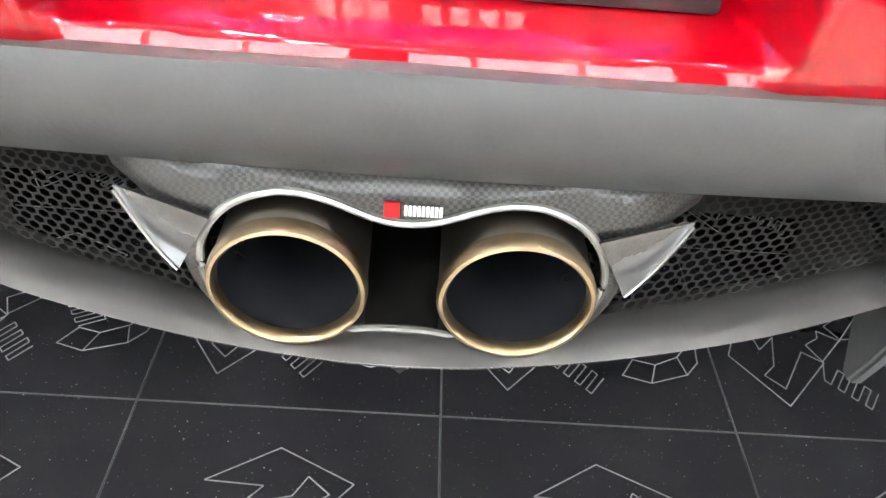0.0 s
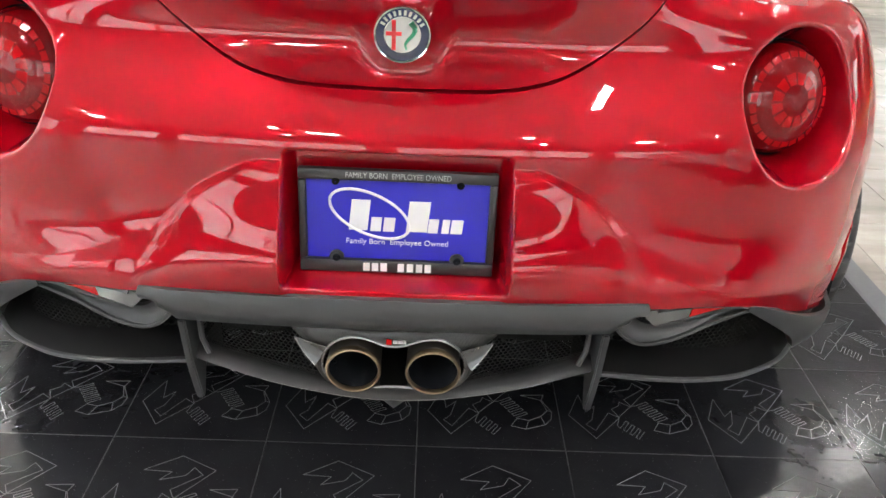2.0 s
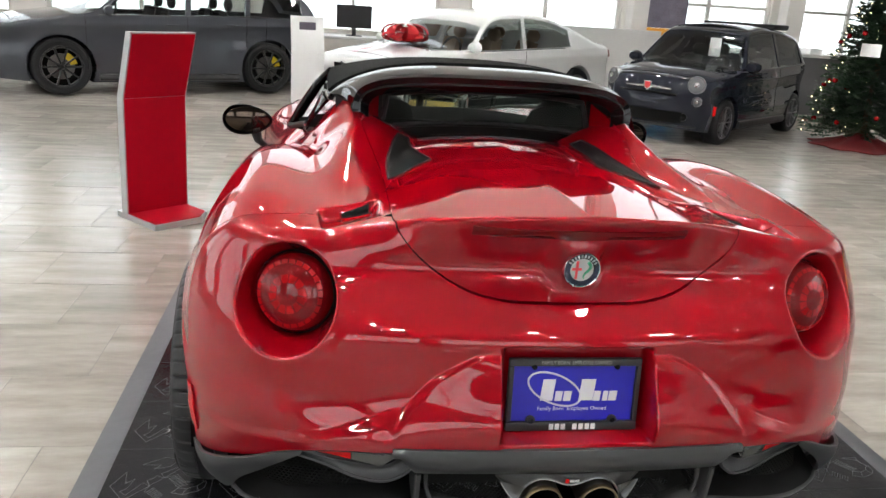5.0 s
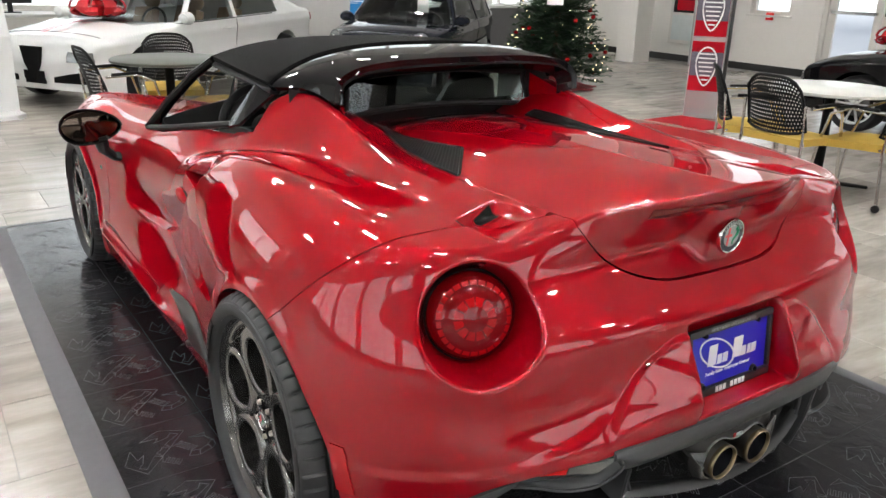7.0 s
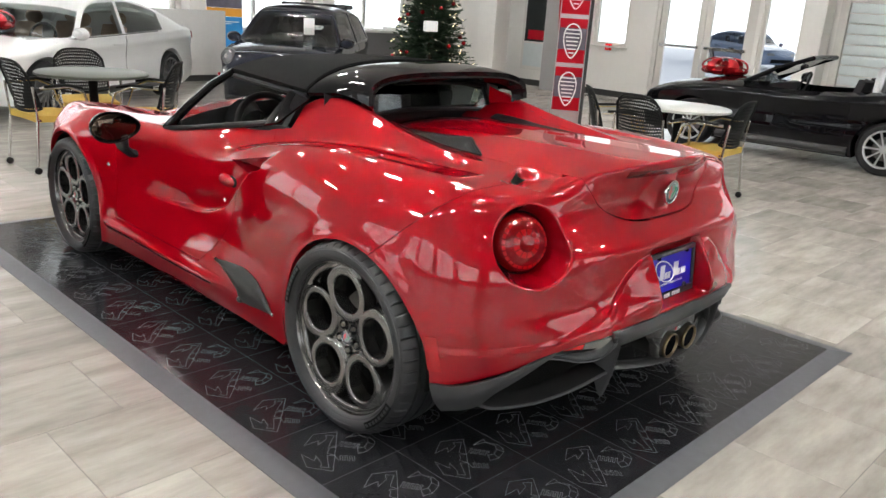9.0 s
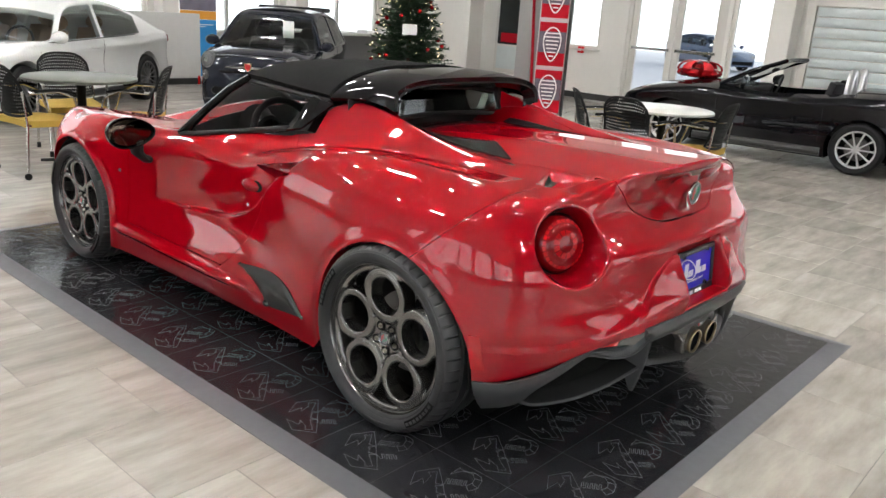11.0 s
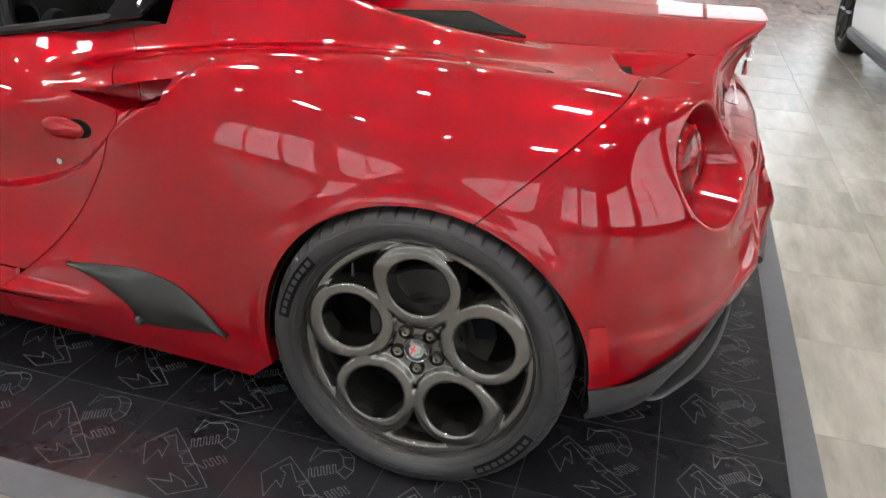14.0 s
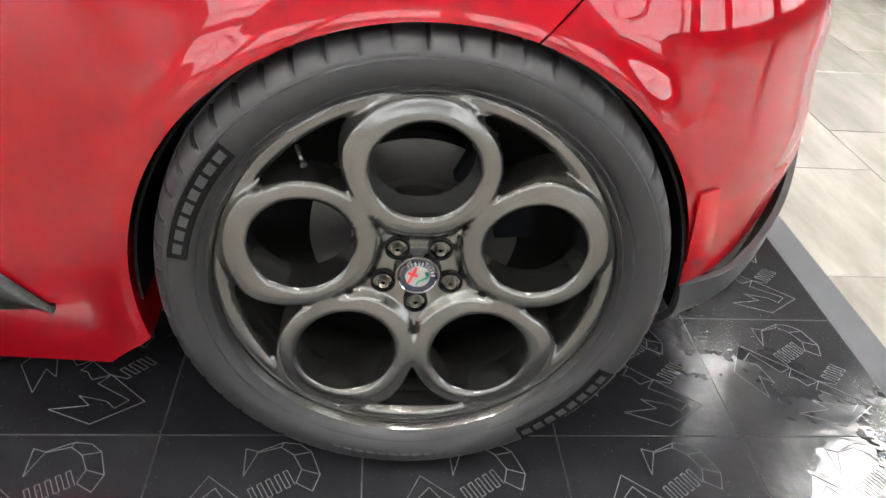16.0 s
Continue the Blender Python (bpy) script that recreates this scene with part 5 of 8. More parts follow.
def roof(car):
    def front_curve(a):
        return Vector((0.545 * a, 2.055 + 0.06 * (1 - a * a), 1.066 + 0.058 * (1 - abs(a) ** 2.8)))

    def seam_curve(a):
        b = abs(a)
        return Vector((0.582 * a * (1 - 0.06 * b**6), 1.485 + 0.03 * (1 - a * a), 1.035 + 0.110 * (1 - b**3.0)))

    def tail_curve(a):
        w = math.pi / 2 * max(-1.0, min(1.0, a))
        return Vector((math.copysign(0.458 * abs(math.sin(w)) ** 0.62, a), 1.205 - 0.012 * abs(a)**3, 1.022 + 0.106 * math.cos(w) ** 0.5))

    def top(u, v):
        a = 2 * u - 1
        p = seam_curve(a).lerp(front_curve(a), v)
        p.z += 0.010 * 4 * v * (1 - v) * (1 - 0.65 * a * a) + 0.006 * (1 - v) ** 3
        p.x *= 1 + 0.012 * 4 * v * (1 - v)
        return p
    soft = part("soft_top", sheet(top, 48, 32, -0.02), CLOTH, car, "black canvas soft top")
    for w in (0.02, 0.97):
        part("stitched_seam", tube([top(k / 40, w) + Vector((0, 0, 0.002)) for k in range(41)], 0.004, 6), CLOTH, soft)
    for s in (0, 1):
        part("window_seal", tube([top(s, k / 12) + Vector((0, 0, -0.012)) for k in range(13)], 0.011, 8), LEATHER, soft)

    def hoop(u, v):
        a = (2 * u - 1) * (1.0 + 0.035 * math.sin(math.pi * min(1, 1.3 * v)))
        p = seam_curve(a).lerp(tail_curve(a), v)
        pinch = math.sin(math.pi * v) * abs(a) ** 3
        p.z += 0.012 * 4 * v * (1 - v) - 0.004 * (1 - v) + 0.012 * pinch
        p.x *= 1 - 0.030 * pinch
        return p
    bar = part("roll_hoop_cover", sheet(hoop, 56, 16, 0.02), BLACK_GLOSS, car, "gloss black panel round the rear window")
    part("hoop_lip", sheet(lambda u, v: tail_curve(2 * u - 1) + Vector((-0.03 * v * (2 * u - 1), 0.045 * v, -0.022 * v)), 48, 4, 0.008), BLACK_GLOSS, bar)
    for a in (-0.80, 0.80):
        part("panel_joint", tube([hoop((a + 1) / 2, k / 10) + Vector((0, 0, 0.0005)) for k in range(11)], 0.0022, 6), DARK, bar)
    # rear window and the frame round it
    def pane(u, v):
        a = 2 * u - 1
        return Vector((0.375 * a * (1 - 0.06 * v), 1.395 + 0.03 * v - 0.07 * a * a, 0.968 + 0.112 * v - 0.014 * abs(a) ** 3))
    glass = part("rear_window", sheet(pane, 20, 6, 0.004), DARK_GLASS, car, "small curved rear window")
    rim = [pane(k / 16, 0) for k in range(17)] + [pane(1, k / 4) for k in range(1, 4)] + [pane(1 - k / 16, 1) for k in range(17)] + [pane(0, 1 - k / 4) for k in range(1, 4)]
    part("window_frame", tube(rim, 0.010, 8, True), LEATHER, glass)
    part("rear_shelf", sheet(lambda u, v: Vector(((2 * u - 1) * 0.46, 1.43, 0.90 + 0.07 * v)), 10, 2, 0.01), LEATHER, car)
    for s in (-1, 1):
        # the red flank of the hollow between hoop and rear window
        def flank(u, v):
            y = 1.19 + 0.150 * u
            x = 0.444 - 0.060 * u ** 1.3
            return Vector((s * x, y, 0.915 + (0.085 + 0.065 * u) * v))
        part("window_side_panel", sheet(flank, 14, 8, 0.006), RED, car, "red flank beside the rear window")
        part("window_pillar", sheet(lambda u, v: Vector((s * (0.368 + 0.16 * u), 1.345 + 0.06 * u, 0.93 + 0.15 * v - 0.03 * u * v)), 6, 6, 0.008), LEATHER, car)
        # black triangle behind the side window
        def quarter(u, v):
            lo = Vector((s * (0.626 - 0.076 * u), 1.560 - 0.105 * u, 0.915 + 0.105 * u))
            hi = Vector((s * (0.632 - 0.066 * u), 1.665 - 0.105 * u, 0.890 + 0.150 * u))
            return lo.lerp(hi, v) + Vector((s * (0.014 + 0.006 * math.sin(math.pi * v)), 0, 0.004))
        part("quarter_trim", sheet(quarter, 12, 6, 0.012), BLACK_GLOSS, car, "black trim triangle behind the window")
        # windscreen pillar
        part("windscreen_pillar", tube([(s * 0.548, 2.045, 1.072), (s * 0.60, 2.13, 1.01), (s * 0.665, 2.24, 0.90), (s * 0.722, 2.345, 0.785)], [0.020, 0.022, 0.024, 0.028], 10, flat=0.8), BLACK_GLOSS, car, "black windscreen pillar")
        part("belt_seal", tube([(s * 0.632, 1.632, 0.907), (s * 0.672, 1.85, 0.868), (s * 0.705, 2.1, 0.822), (s * 0.735, 2.33, 0.785)], 0.012, 8), LEATHER, car, "black window seal")
    part("windscreen_header", tube([front_curve(-1 + k / 10) + Vector((0, 0.012, -0.006)) for k in range(21)], 0.022, 8), BLACK_GLOSS, car)

    def screen(u, v):
        a = 2 * u - 1
        lo, hi = Vector((0.69 * a, 2.66 - 0.30 * a * a, 0.80)), front_curve(a)
        return lo.lerp(hi, v)
    part("windscreen", sheet(screen, 24, 8, 0.005), GLASS, car, "clear raked windscreen")
    side = part("side_window", sheet(lambda u, v: Vector((0.64 + 0.08 * u, 1.66 + 0.62 * u, 0.90 - 0.11 * u)).lerp(Vector((0.60 - 0.06 * u, 1.52 + 0.52 * u, 1.035 + 0.025 * u)), v), 8, 6, 0.004), GLASS, car, "raised side window with a price sheet")
    part("price_sheet", sheet(lambda u, v: Vector((0.635 + 0.012 * u, 1.70 + 0.16 * u, 0.885 - 0.028 * u)).lerp(Vector((0.598, 1.62 + 0.17 * u, 1.03)), v) + Vector((-0.006, 0, 0)), 2, 2, 0.001), LETTER, side, "white printed price sheet", smooth=False)


def cockpit(car):
    part("dashboard", sheet(lambda u, v: Vector(((2 * u - 1) * 0.69, 2.16 + (0.47 - 0.26 * (2 * u - 1) ** 2) * v + 0.05 * math.cos(math.pi * 2 * u) * (1 - v), 0.58 + (0.325 - 0.075 * (2 * u - 1) ** 2) * math.sin(math.pi / 2 * min(1, 2.2 * v)) - 0.09 * max(0, v - 0.45) / 0.55)), 24, 12, 0.02), LEATHER, car, "black dashboard")
    for s in (-1, 1):
        def card(u, v):
            y = 1.52 + 0.90 * u
            belt = 0.915 - 0.185 * max(0, (y - 1.60) / 0.75)
            return Vector((s * (0.612 + 0.10 * (y - 1.6) - 0.012 * math.sin(math.pi * v)), y, 0.26 + (belt - 0.272) * v))
        part("door_card", sheet(card, 16, 10, 0.012), LEATHER, car, "black inner door trim")
    part("cabin_floor", boxes((-0.62, 0.62, 1.5, 2.6, 0.20, 0.24), (-0.10, 0.10, 1.6, 2.4, 0.24, 0.50)), LEATHER, car, smooth=False)
    part("bulkhead", boxes((-0.60, 0.60, 1.445, 1.475, 0.24, 0.92)), LEATHER, car, smooth=False)
    m = Matrix.Translation((-0.36, 2.03, 0.80)) @ Matrix.Rotation(radians(68), 4, "X")
    wheel = part("steering_wheel", tube([m @ Vector((0.175 * math.cos(a), 0.168 * math.sin(a), 0)) for a in (2 * math.pi * k / 40 for k in range(40))], 0.017, 10, True), LEATHER, car, "black leather steering wheel")
    part("wheel_hub", lathe([(0.0005, 0.02), (0.05, 0.018), (0.062, 0.0), (0.05, -0.03)], 24, m), LEATHER, wheel)
    for a in (0.1, math.pi - 0.1, -math.pi / 2):
        part("wheel_spoke", tube([m @ Vector((0.05 * math.cos(a), 0.05 * math.sin(a), 0)), m @ Vector((0.17 * math.cos(a), 0.165 * math.sin(a), 0))], [0.022, 0.014], 8, flat=0.4), LEATHER, wheel)
    part("instrument_hood", lathe([(0.06, 0), (0.075, 0.01), (0.08, 0.08), (0.10, 0.12)], 20, Matrix.Translation((-0.36, 2.16, 0.80)) @ Matrix.Rotation(radians(-80), 4, "X")), LEATHER, car)
    for s in (-1, 1):
        x = s * 0.35

        def back(u, v):
            w = 0.20 - 0.09 * max(0, v - 0.62) / 0.38
            a = 2 * u - 1
            return Vector((x + w * a, 1.60 + 0.30 * (1 - v) + 0.05 * a * a, 0.30 + 0.72 * v - 0.03 * abs(a) ** 3))
        part("seat", sheet(back, 14, 16, 0.07), LEATHER, car, "black leather bucket seat")
        part("seat_base", boxes((x - 0.22, x + 0.22, 1.82, 2.25, 0.24, 0.36), bevel=0.04), LEATHER, car)


def mirrors_and_handles(car):
    for s in (-1, 1):
        def shell(u, v):
            a, b = 2 * math.pi * u, math.pi / 2 * v
            return Vector((s * 0.935 + s * 0.114 * math.cos(a) * math.cos(b), 2.41 + 0.11 * math.sin(b), 0.790 + 0.068 * math.sin(a) * math.cos(b) * (1 + 0.22 * math.cos(a))))
        mir = part("door_mirror", sheet(shell, 32, 10), BLACK_GLOSS, car, "gloss black door mirror")
        part("mirror_glass", lathe([(0.0005, 0.0), (0.058, 0.0), (0.0625, -0.003)], 32, Matrix.Translation((s * 0.937, 2.414, 0.790)) @ Matrix.Diagonal((1.66, 1, 1.0, 1)) @ Matrix.Rotation(math.pi / 2, 4, "X")), MIRROR, mir, "mirror glass")
        part("mirror_rim", tube([shell(k / 32, 0) + Vector((0, -0.001, 0)) for k in range(32)], 0.0035, 6, True), BLACK_GLOSS, mir)
        part("mirror_stalk", tube([(s * 0.905, 2.44, 0.75), (s * 0.89, 2.45, 0.69), (s * 0.85, 2.46, 0.655), (s * 0.80, 2.46, 0.65)], [0.042, 0.034, 0.03, 0.034], 10, flat=0.6), LEATHER, mir)
        x = side_x(1.665, 0.676)
        part("door_handle", lathe([(0.0005, 0.014), (0.5, 0.012), (0.85, 0.006), (1.0, -0.002)], 28, Matrix.Translation((s * (x + 0.004), 1.672, 0.676)) @ Matrix.Rotation(s * math.pi / 2, 4, "Y") @ Matrix.Diagonal((0.026, 0.062, 1, 1))), RED, car, "red flush door handle")
        # near-black disc laid on the door paints the shade of the handle's recess
        part("handle_cavity", lathe([(0.0005, 0.0025), (0.9, 0.0025), (1.0, -0.004)], 28, Matrix.Translation((s * (x + 0.002), 1.630, 0.679)) @ Matrix.Rotation(s * math.pi / 2, 4, "Y") @ Matrix.Diagonal((0.025, 0.040, 1, 1))), DARK, car)
        part("key_lock", lathe([(0.0005, 0.003), (0.008, 0.003), (0.009, 0.0)], 16, Matrix.Translation((s * side_x(1.706, 0.586), 1.706, 0.586)) @ Matrix.Rotation(s * math.pi / 2, 4, "Y")), CHROME, car)
        # red reflector behind the rear wheel arch, and the small side lamp on the front wing
        def reflex(u, v):
            yy, z = 0.352 + 0.040 * u + 0.020 * v - 0.008 * u * v, 0.345 + 0.110 * v
            return Vector((s * (rear_x(yy, z) + 0.0035 * math.sin(math.pi * u) * math.sin(math.pi * v) ** 0.5 + 0.0008), yy, z))
        part("side_reflector", sheet(reflex, 8, 14, -0.004 * s), SIDE_RED, car, "upright bright red side reflector")
        part("side_lamp", lathe([(0.0005, 0.006), (0.007, 0.005), (0.0105, 0.0)], 20, Matrix.Translation((s * side_x(2.69, 0.563), 2.69, 0.563)) @ Matrix.Rotation(s * math.pi / 2, 4, "Y")), CLEAR_LENS, car, "small round side lamp")
        # carbon blade ahead of the rear wheel
        over = spline([0, 0.26, 0.54, 0.75, 1.0], [[1.664, 0.355], [1.55, 0.368], [1.43, 0.369], [1.34, 0.342], [1.228, 0.247]])
        under = spline([0, 0.26, 0.42, 0.50, 0.56, 0.75, 1.0], [[1.664, 0.353], [1.55, 0.305], [1.492, 0.262], [1.478, 0.230], [1.44, 0.228], [1.34, 0.236], [1.228, 0.246]])

        def blade(u, v):
            y, z = (1 - v) * over(np.array(u)) + v * under(np.array(u))
            return Vector((s * (side_x(y, z) + 0.005 + 0.010 * math.sin(math.pi * v)), y, z))
        y, z = 1.472, 0.236
        knob = Matrix.Translation((s * (side_x(y, z) + 0.004), y, z)) @ Matrix.Rotation(s * math.pi / 2, 4, "Y")
        part("blade_knob", lathe([(0.0005, 0.016), (0.008, 0.014), (0.013, 0.007), (0.015, 0.0)], 20, knob), CARBON, car, "small rounded carbon knob")
        part("side_blade", sheet(blade, 28, 8, 0.008 * s), CARBON, car, "carbon-fibre blade on the sill")
        # wheel-arch liners, each with a near-black disc that paints the shade inside
        for (cy, cz), r in (((REAR_AXLE[0], 0.302), 0.362), (FRONT_AXLE, 0.343)):
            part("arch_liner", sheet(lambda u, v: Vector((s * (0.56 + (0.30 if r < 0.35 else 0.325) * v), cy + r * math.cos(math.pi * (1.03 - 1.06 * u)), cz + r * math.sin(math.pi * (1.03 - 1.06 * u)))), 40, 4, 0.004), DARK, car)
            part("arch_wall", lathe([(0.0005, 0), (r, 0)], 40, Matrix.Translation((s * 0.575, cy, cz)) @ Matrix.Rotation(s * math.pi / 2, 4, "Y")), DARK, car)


def road_wheel(car, s, y, z, tyre_r, face_x, rim_r):
    """Tyre, five-ring alloy, barrel, disc and caliper; local z points out of the car, local y up."""
    k = rim_r / 0.252
    m = Matrix(((0, 0, s, s * face_x), (s, 0, 0, y), (0, 1, 0, z), (0, 0, 0, 1)))
    # tyre with shoulder sipes
    prof = [(rim_r - 0.004, -0.012), (rim_r + 0.003, 0.004), (rim_r + 0.010, 0.0150), (rim_r + 0.0125, 0.0160), (rim_r + 0.014, 0.0145), (rim_r + 0.020, 0.0195), (rim_r + 0.034, 0.024), (tyre_r - 0.027, 0.0215), (tyre_r - 0.0255, 0.0185), (tyre_r - 0.0225, 0.0180), (tyre_r - 0.0205, 0.0165), (tyre_r - 0.012, 0.009), (tyre_r - 0.0055, -0.008), (tyre_r - 0.003, -0.020), (tyre_r - 0.0015, -0.034)]
    prof += [(tyre_r - 0.009, -0.036), (tyre_r - 0.009, -0.044), (tyre_r, -0.046), (tyre_r, -0.085), (tyre_r - 0.009, -0.087), (tyre_r - 0.009, -0.097), (tyre_r, -0.099), (tyre_r, -0.14), (tyre_r - 0.009, -0.142), (tyre_r - 0.009, -0.15), (tyre_r - 0.002, -0.152), (tyre_r - 0.006, -0.19), (tyre_r - 0.03, -0.212), (rim_r + 0.02, -0.215), (rim_r, -0.20)]
    n = 440
    bm = bmesh.new()
    rings = []
    for i, (r, h) in enumerate(prof):
        ring = []
        for q in range(n):
            cut = 0.006 if (q % 8 == 0 and r > tyre_r - 0.014 and h > -0.036) else 0.0
            ring.append(bm.verts.new(m @ Vector(((r - cut) * math.cos(2 * math.pi * q / n), (r - cut) * math.sin(2 * math.pi * q / n), h - 0.3 * cut))))
        rings.append(ring)
    for i in range(len(prof) - 1):
        for q in range(n):
            bm.faces.new((rings[i][q], rings[i][(q + 1) % n], rings[i + 1][(q + 1) % n], rings[i + 1][q]))
    bmesh.ops.recalc_face_normals(bm, faces=bm.faces)
    wheel = new("road_wheel")
    wheel.parent = car
    tagged(wheel, "dark five-ring alloy wheel with low-profile tyre")
    part("tyre", bm, RUBBER, wheel, "black low-profile tyre", angle=50)
    # dark bands with plain raised blocks where the sidewall carries writing
    def arc_plate(a0, a1, r0, r1, h, n=14):
        b2 = bmesh.new()
        rows2 = [[b2.verts.new(m @ Vector((r * math.cos(a0 + (a1 - a0) * q / n), r * math.sin(a0 + (a1 - a0) * q / n), hh))) for q in range(n + 1)] for r, hh in ((r0, 0.0235), (r0 + 0.001, h), (r1 - 0.001, h - 0.0012), (r1, 0.0205))]
        for i in range(3):
            for q in range(n):
                b2.faces.new((rows2[i][q], rows2[i][q + 1], rows2[i + 1][q + 1], rows2[i + 1][q]))
        return b2
    if s < 0:
        for a0, a1 in ((2.42, 2.98), (-1.00, -0.44)):
            band = part("sidewall_band", arc_plate(a0, a1, rim_r + 0.021, rim_r + 0.046, 0.0258), DARK, wheel, "dark band on the sidewall")
            for c in range(8):
                b0 = a0 + (a1 - a0) * (c + 0.28) / 8.4
                part("raised_block", arc_plate(b0, b0 + (a1 - a0) * 0.72 / 8.4, rim_r + 0.028, rim_r + 0.040, 0.0272, 3), PALE_RUBBER, band, smooth=False)
        for c in range(12):
            b0 = -1.95 + 0.058 * c
            part("raised_block", arc_plate(b0, b0 + 0.036, rim_r + 0.030, rim_r + 0.038, 0.0250, 2), FRAME_BLACK, wheel, smooth=False)

    def plane(x, y2):
        """The alloy's outline in its own plane."""
        r = np.sqrt(x * x + y2 * y2)
        d = np.maximum(np.abs(r - 0.240 * k) - 0.0105 * k, -1)
        core = r - 0.080 * k
        holes = None
        for q in range(5):
            a = math.pi / 2 + 2 * math.pi * q / 5
            cx, cy = 0.150 * k * math.cos(a), 0.150 * k * math.sin(a)
            e = np.sqrt((x - cx) ** 2 + (y2 - cy) ** 2)
            turn_a = np.arctan2(y2 - cy, x - cx) - a
            turn_a = (turn_a + math.pi) % (2 * math.pi) - math.pi
            sweep = np.exp(-(((turn_a - 1.05) / 0.55) ** 2))
            ring = np.abs(e - (0.0765 + 0.008 * sweep) * k) - (0.0130 + 0.008 * sweep) * k
            d = smin(d, ring, 0.010)
            h = e - 0.063 * k
            holes = h if holes is None else np.minimum(holes, h)
        d = smin(d, core, 0.016)
        return smax(d, -holes, 0.004)

    def face_height(x, y2):
        r = np.sqrt(x * x + y2 * y2)
        near = None
        for q in range(5):
            a = math.pi / 2 + 2 * math.pi * q / 5
            dx, dy = x - 0.150 * k * math.cos(a), y2 - 0.150 * k * math.sin(a)
            turn_a = (np.arctan2(dy, dx) - a + math.pi) % (2 * math.pi) - math.pi
            sweep = np.exp(-(((turn_a - 1.05) / 0.55) ** 2))
            e = np.abs(np.sqrt(dx * dx + dy * dy) - (0.0745 + 0.008 * sweep) * k)
            near = e if near is None else np.minimum(near, e)
        on_ring = step01(0.026, 0.014, near)
        face = -0.010 - 0.019 * np.clip(1 - r / (0.235 * k), 0, 1) ** 1.2 - 0.010 * np.exp(-((r - 0.222 * k) / 0.010) ** 2) * (1 - on_ring)
        return face + on_ring * (0.010 - 0.005 * step01(0.205 * k, 0.238 * k, r)) - 0.10 * np.minimum(near, 0.014)

    def flat(x, y2, h):
        return plane(x, y2) + 0 * h

    def front(x, y2, h):
        return h - face_height(x, y2) + np.maximum(plane(x, y2) + 0.0035, 0)

    def rear(x, y2, h):
        return face_height(x, y2) - 0.056 - h

    lim = 0.256 * k
    ob = isosurface("alloy_rim", [flat, front, rear], (-lim, -lim, -0.10), (lim, lim, 0.012), 0.0042 if s < 0 and y < 2 else 0.0065, RIM, wheel, "dark grey alloy with five round openings")
    ob.data.transform(m)
    part("rim_flange", lathe([(0.246 * k, -0.03), (0.250 * k, -0.006), (0.254 * k, 0.003), (0.2575 * k, 0.003), (0.2585 * k, -0.004), (0.256 * k, -0.02)], 96, m), RIM, wheel)
    part("barrel", lathe([(0.247 * k, -0.008), (0.238 * k, -0.035), (0.226 * k, -0.06), (0.226 * k, -0.16), (0.245 * k, -0.21)], 72, m), RIM, wheel, "grey alloy inner barrel")
    part("cap_seat", lathe([(0.0265, -0.028), (0.0265, -0.017), (0.029, -0.017), (0.032, -0.028), (0.034, -0.05)], 36, m), RIM, wheel)
    turn = Matrix.Rotation(radians(-22), 4, "Z")
    badge(wheel, m @ Matrix.Translation((0, 0, -0.017)) @ turn, 0.026)
    for q in range(5):
        a = -math.pi / 2 + 2 * math.pi * q / 5
        b = m @ Matrix.Translation((0.0465 * math.cos(a), 0.0465 * math.sin(a), -0.024))
        nut = part("wheel_bolt", lathe([(0.0040, 0.0), (0.0040, 0.006), (0.0055, 0.008), (0.0070, 0.006), (0.0078, -0.01)], 12, b), TIP_STEEL, wheel, "bright wheel bolt")
        part("bolt_socket", lathe([(0.0005, 0.002), (0.0045, 0.002)], 10, b), DARK, nut)
        part("bolt_well", lathe([(0.013, 0.0025), (0.016, 0.003), (0.016, -0.02)], 20, b), DARK, nut)
    part("brake_disc", lathe([(0.04, -0.105), (0.085, -0.105), (0.088, -0.120), (0.146, -0.120), (0.146, -0.145), (0.05, -0.145)], 64, m), DISC, wheel, "bare steel brake disc")
    cal = bmesh.new()
    rows3 = [[cal.verts.new(m @ Vector((r * math.cos(0.1 + 0.13 * q), r * math.sin(0.1 + 0.13 * q), h))) for r, h in ((0.11, -0.16), (0.11, -0.095), (0.16, -0.095), (0.16, -0.16))] for q in range(9)]
    for q in range(8):
        for i in range(4):
            cal.faces.new((rows3[q][i], rows3[q][(i + 1) % 4], rows3[q + 1][(i + 1) % 4], rows3[q + 1][i]))
    cal.faces.new(rows3[0])
    cal.faces.new(rows3[-1])
    bmesh.ops.recalc_face_normals(cal, faces=cal.faces)
    part("caliper", cal, SOOT, wheel, "dark brake caliper")
    va = math.radians(131)
    part("valve", tube([m @ Vector((0.222 * k * math.cos(va), 0.222 * k * math.sin(va), -0.03)), m @ Vector((0.208 * k * math.cos(va), 0.208 * k * math.sin(va), -0.004))], [0.0045, 0.0045], 8), CHROME, wheel, "bright tyre valve")
    # near-black disc behind the spokes paints the shade inside the wheel
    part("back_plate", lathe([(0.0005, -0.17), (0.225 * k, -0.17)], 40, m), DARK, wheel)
    return wheel


tail_details(roadster)
lower_tail(roadster)
grilles_on_deck(roadster)
roof(roadster)
cockpit(roadster)
mirrors_and_handles(roadster)
for side in (-1, 1):
    road_wheel(roadster, side, REAR_AXLE[0], REAR_AXLE[1] + 0.006, TYRE_REAR + 0.006, 0.922, 0.2605)
    road_wheel(roadster, side, FRONT_AXLE[0], FRONT_AXLE[1], TYRE_FRONT, 0.878, 0.245)


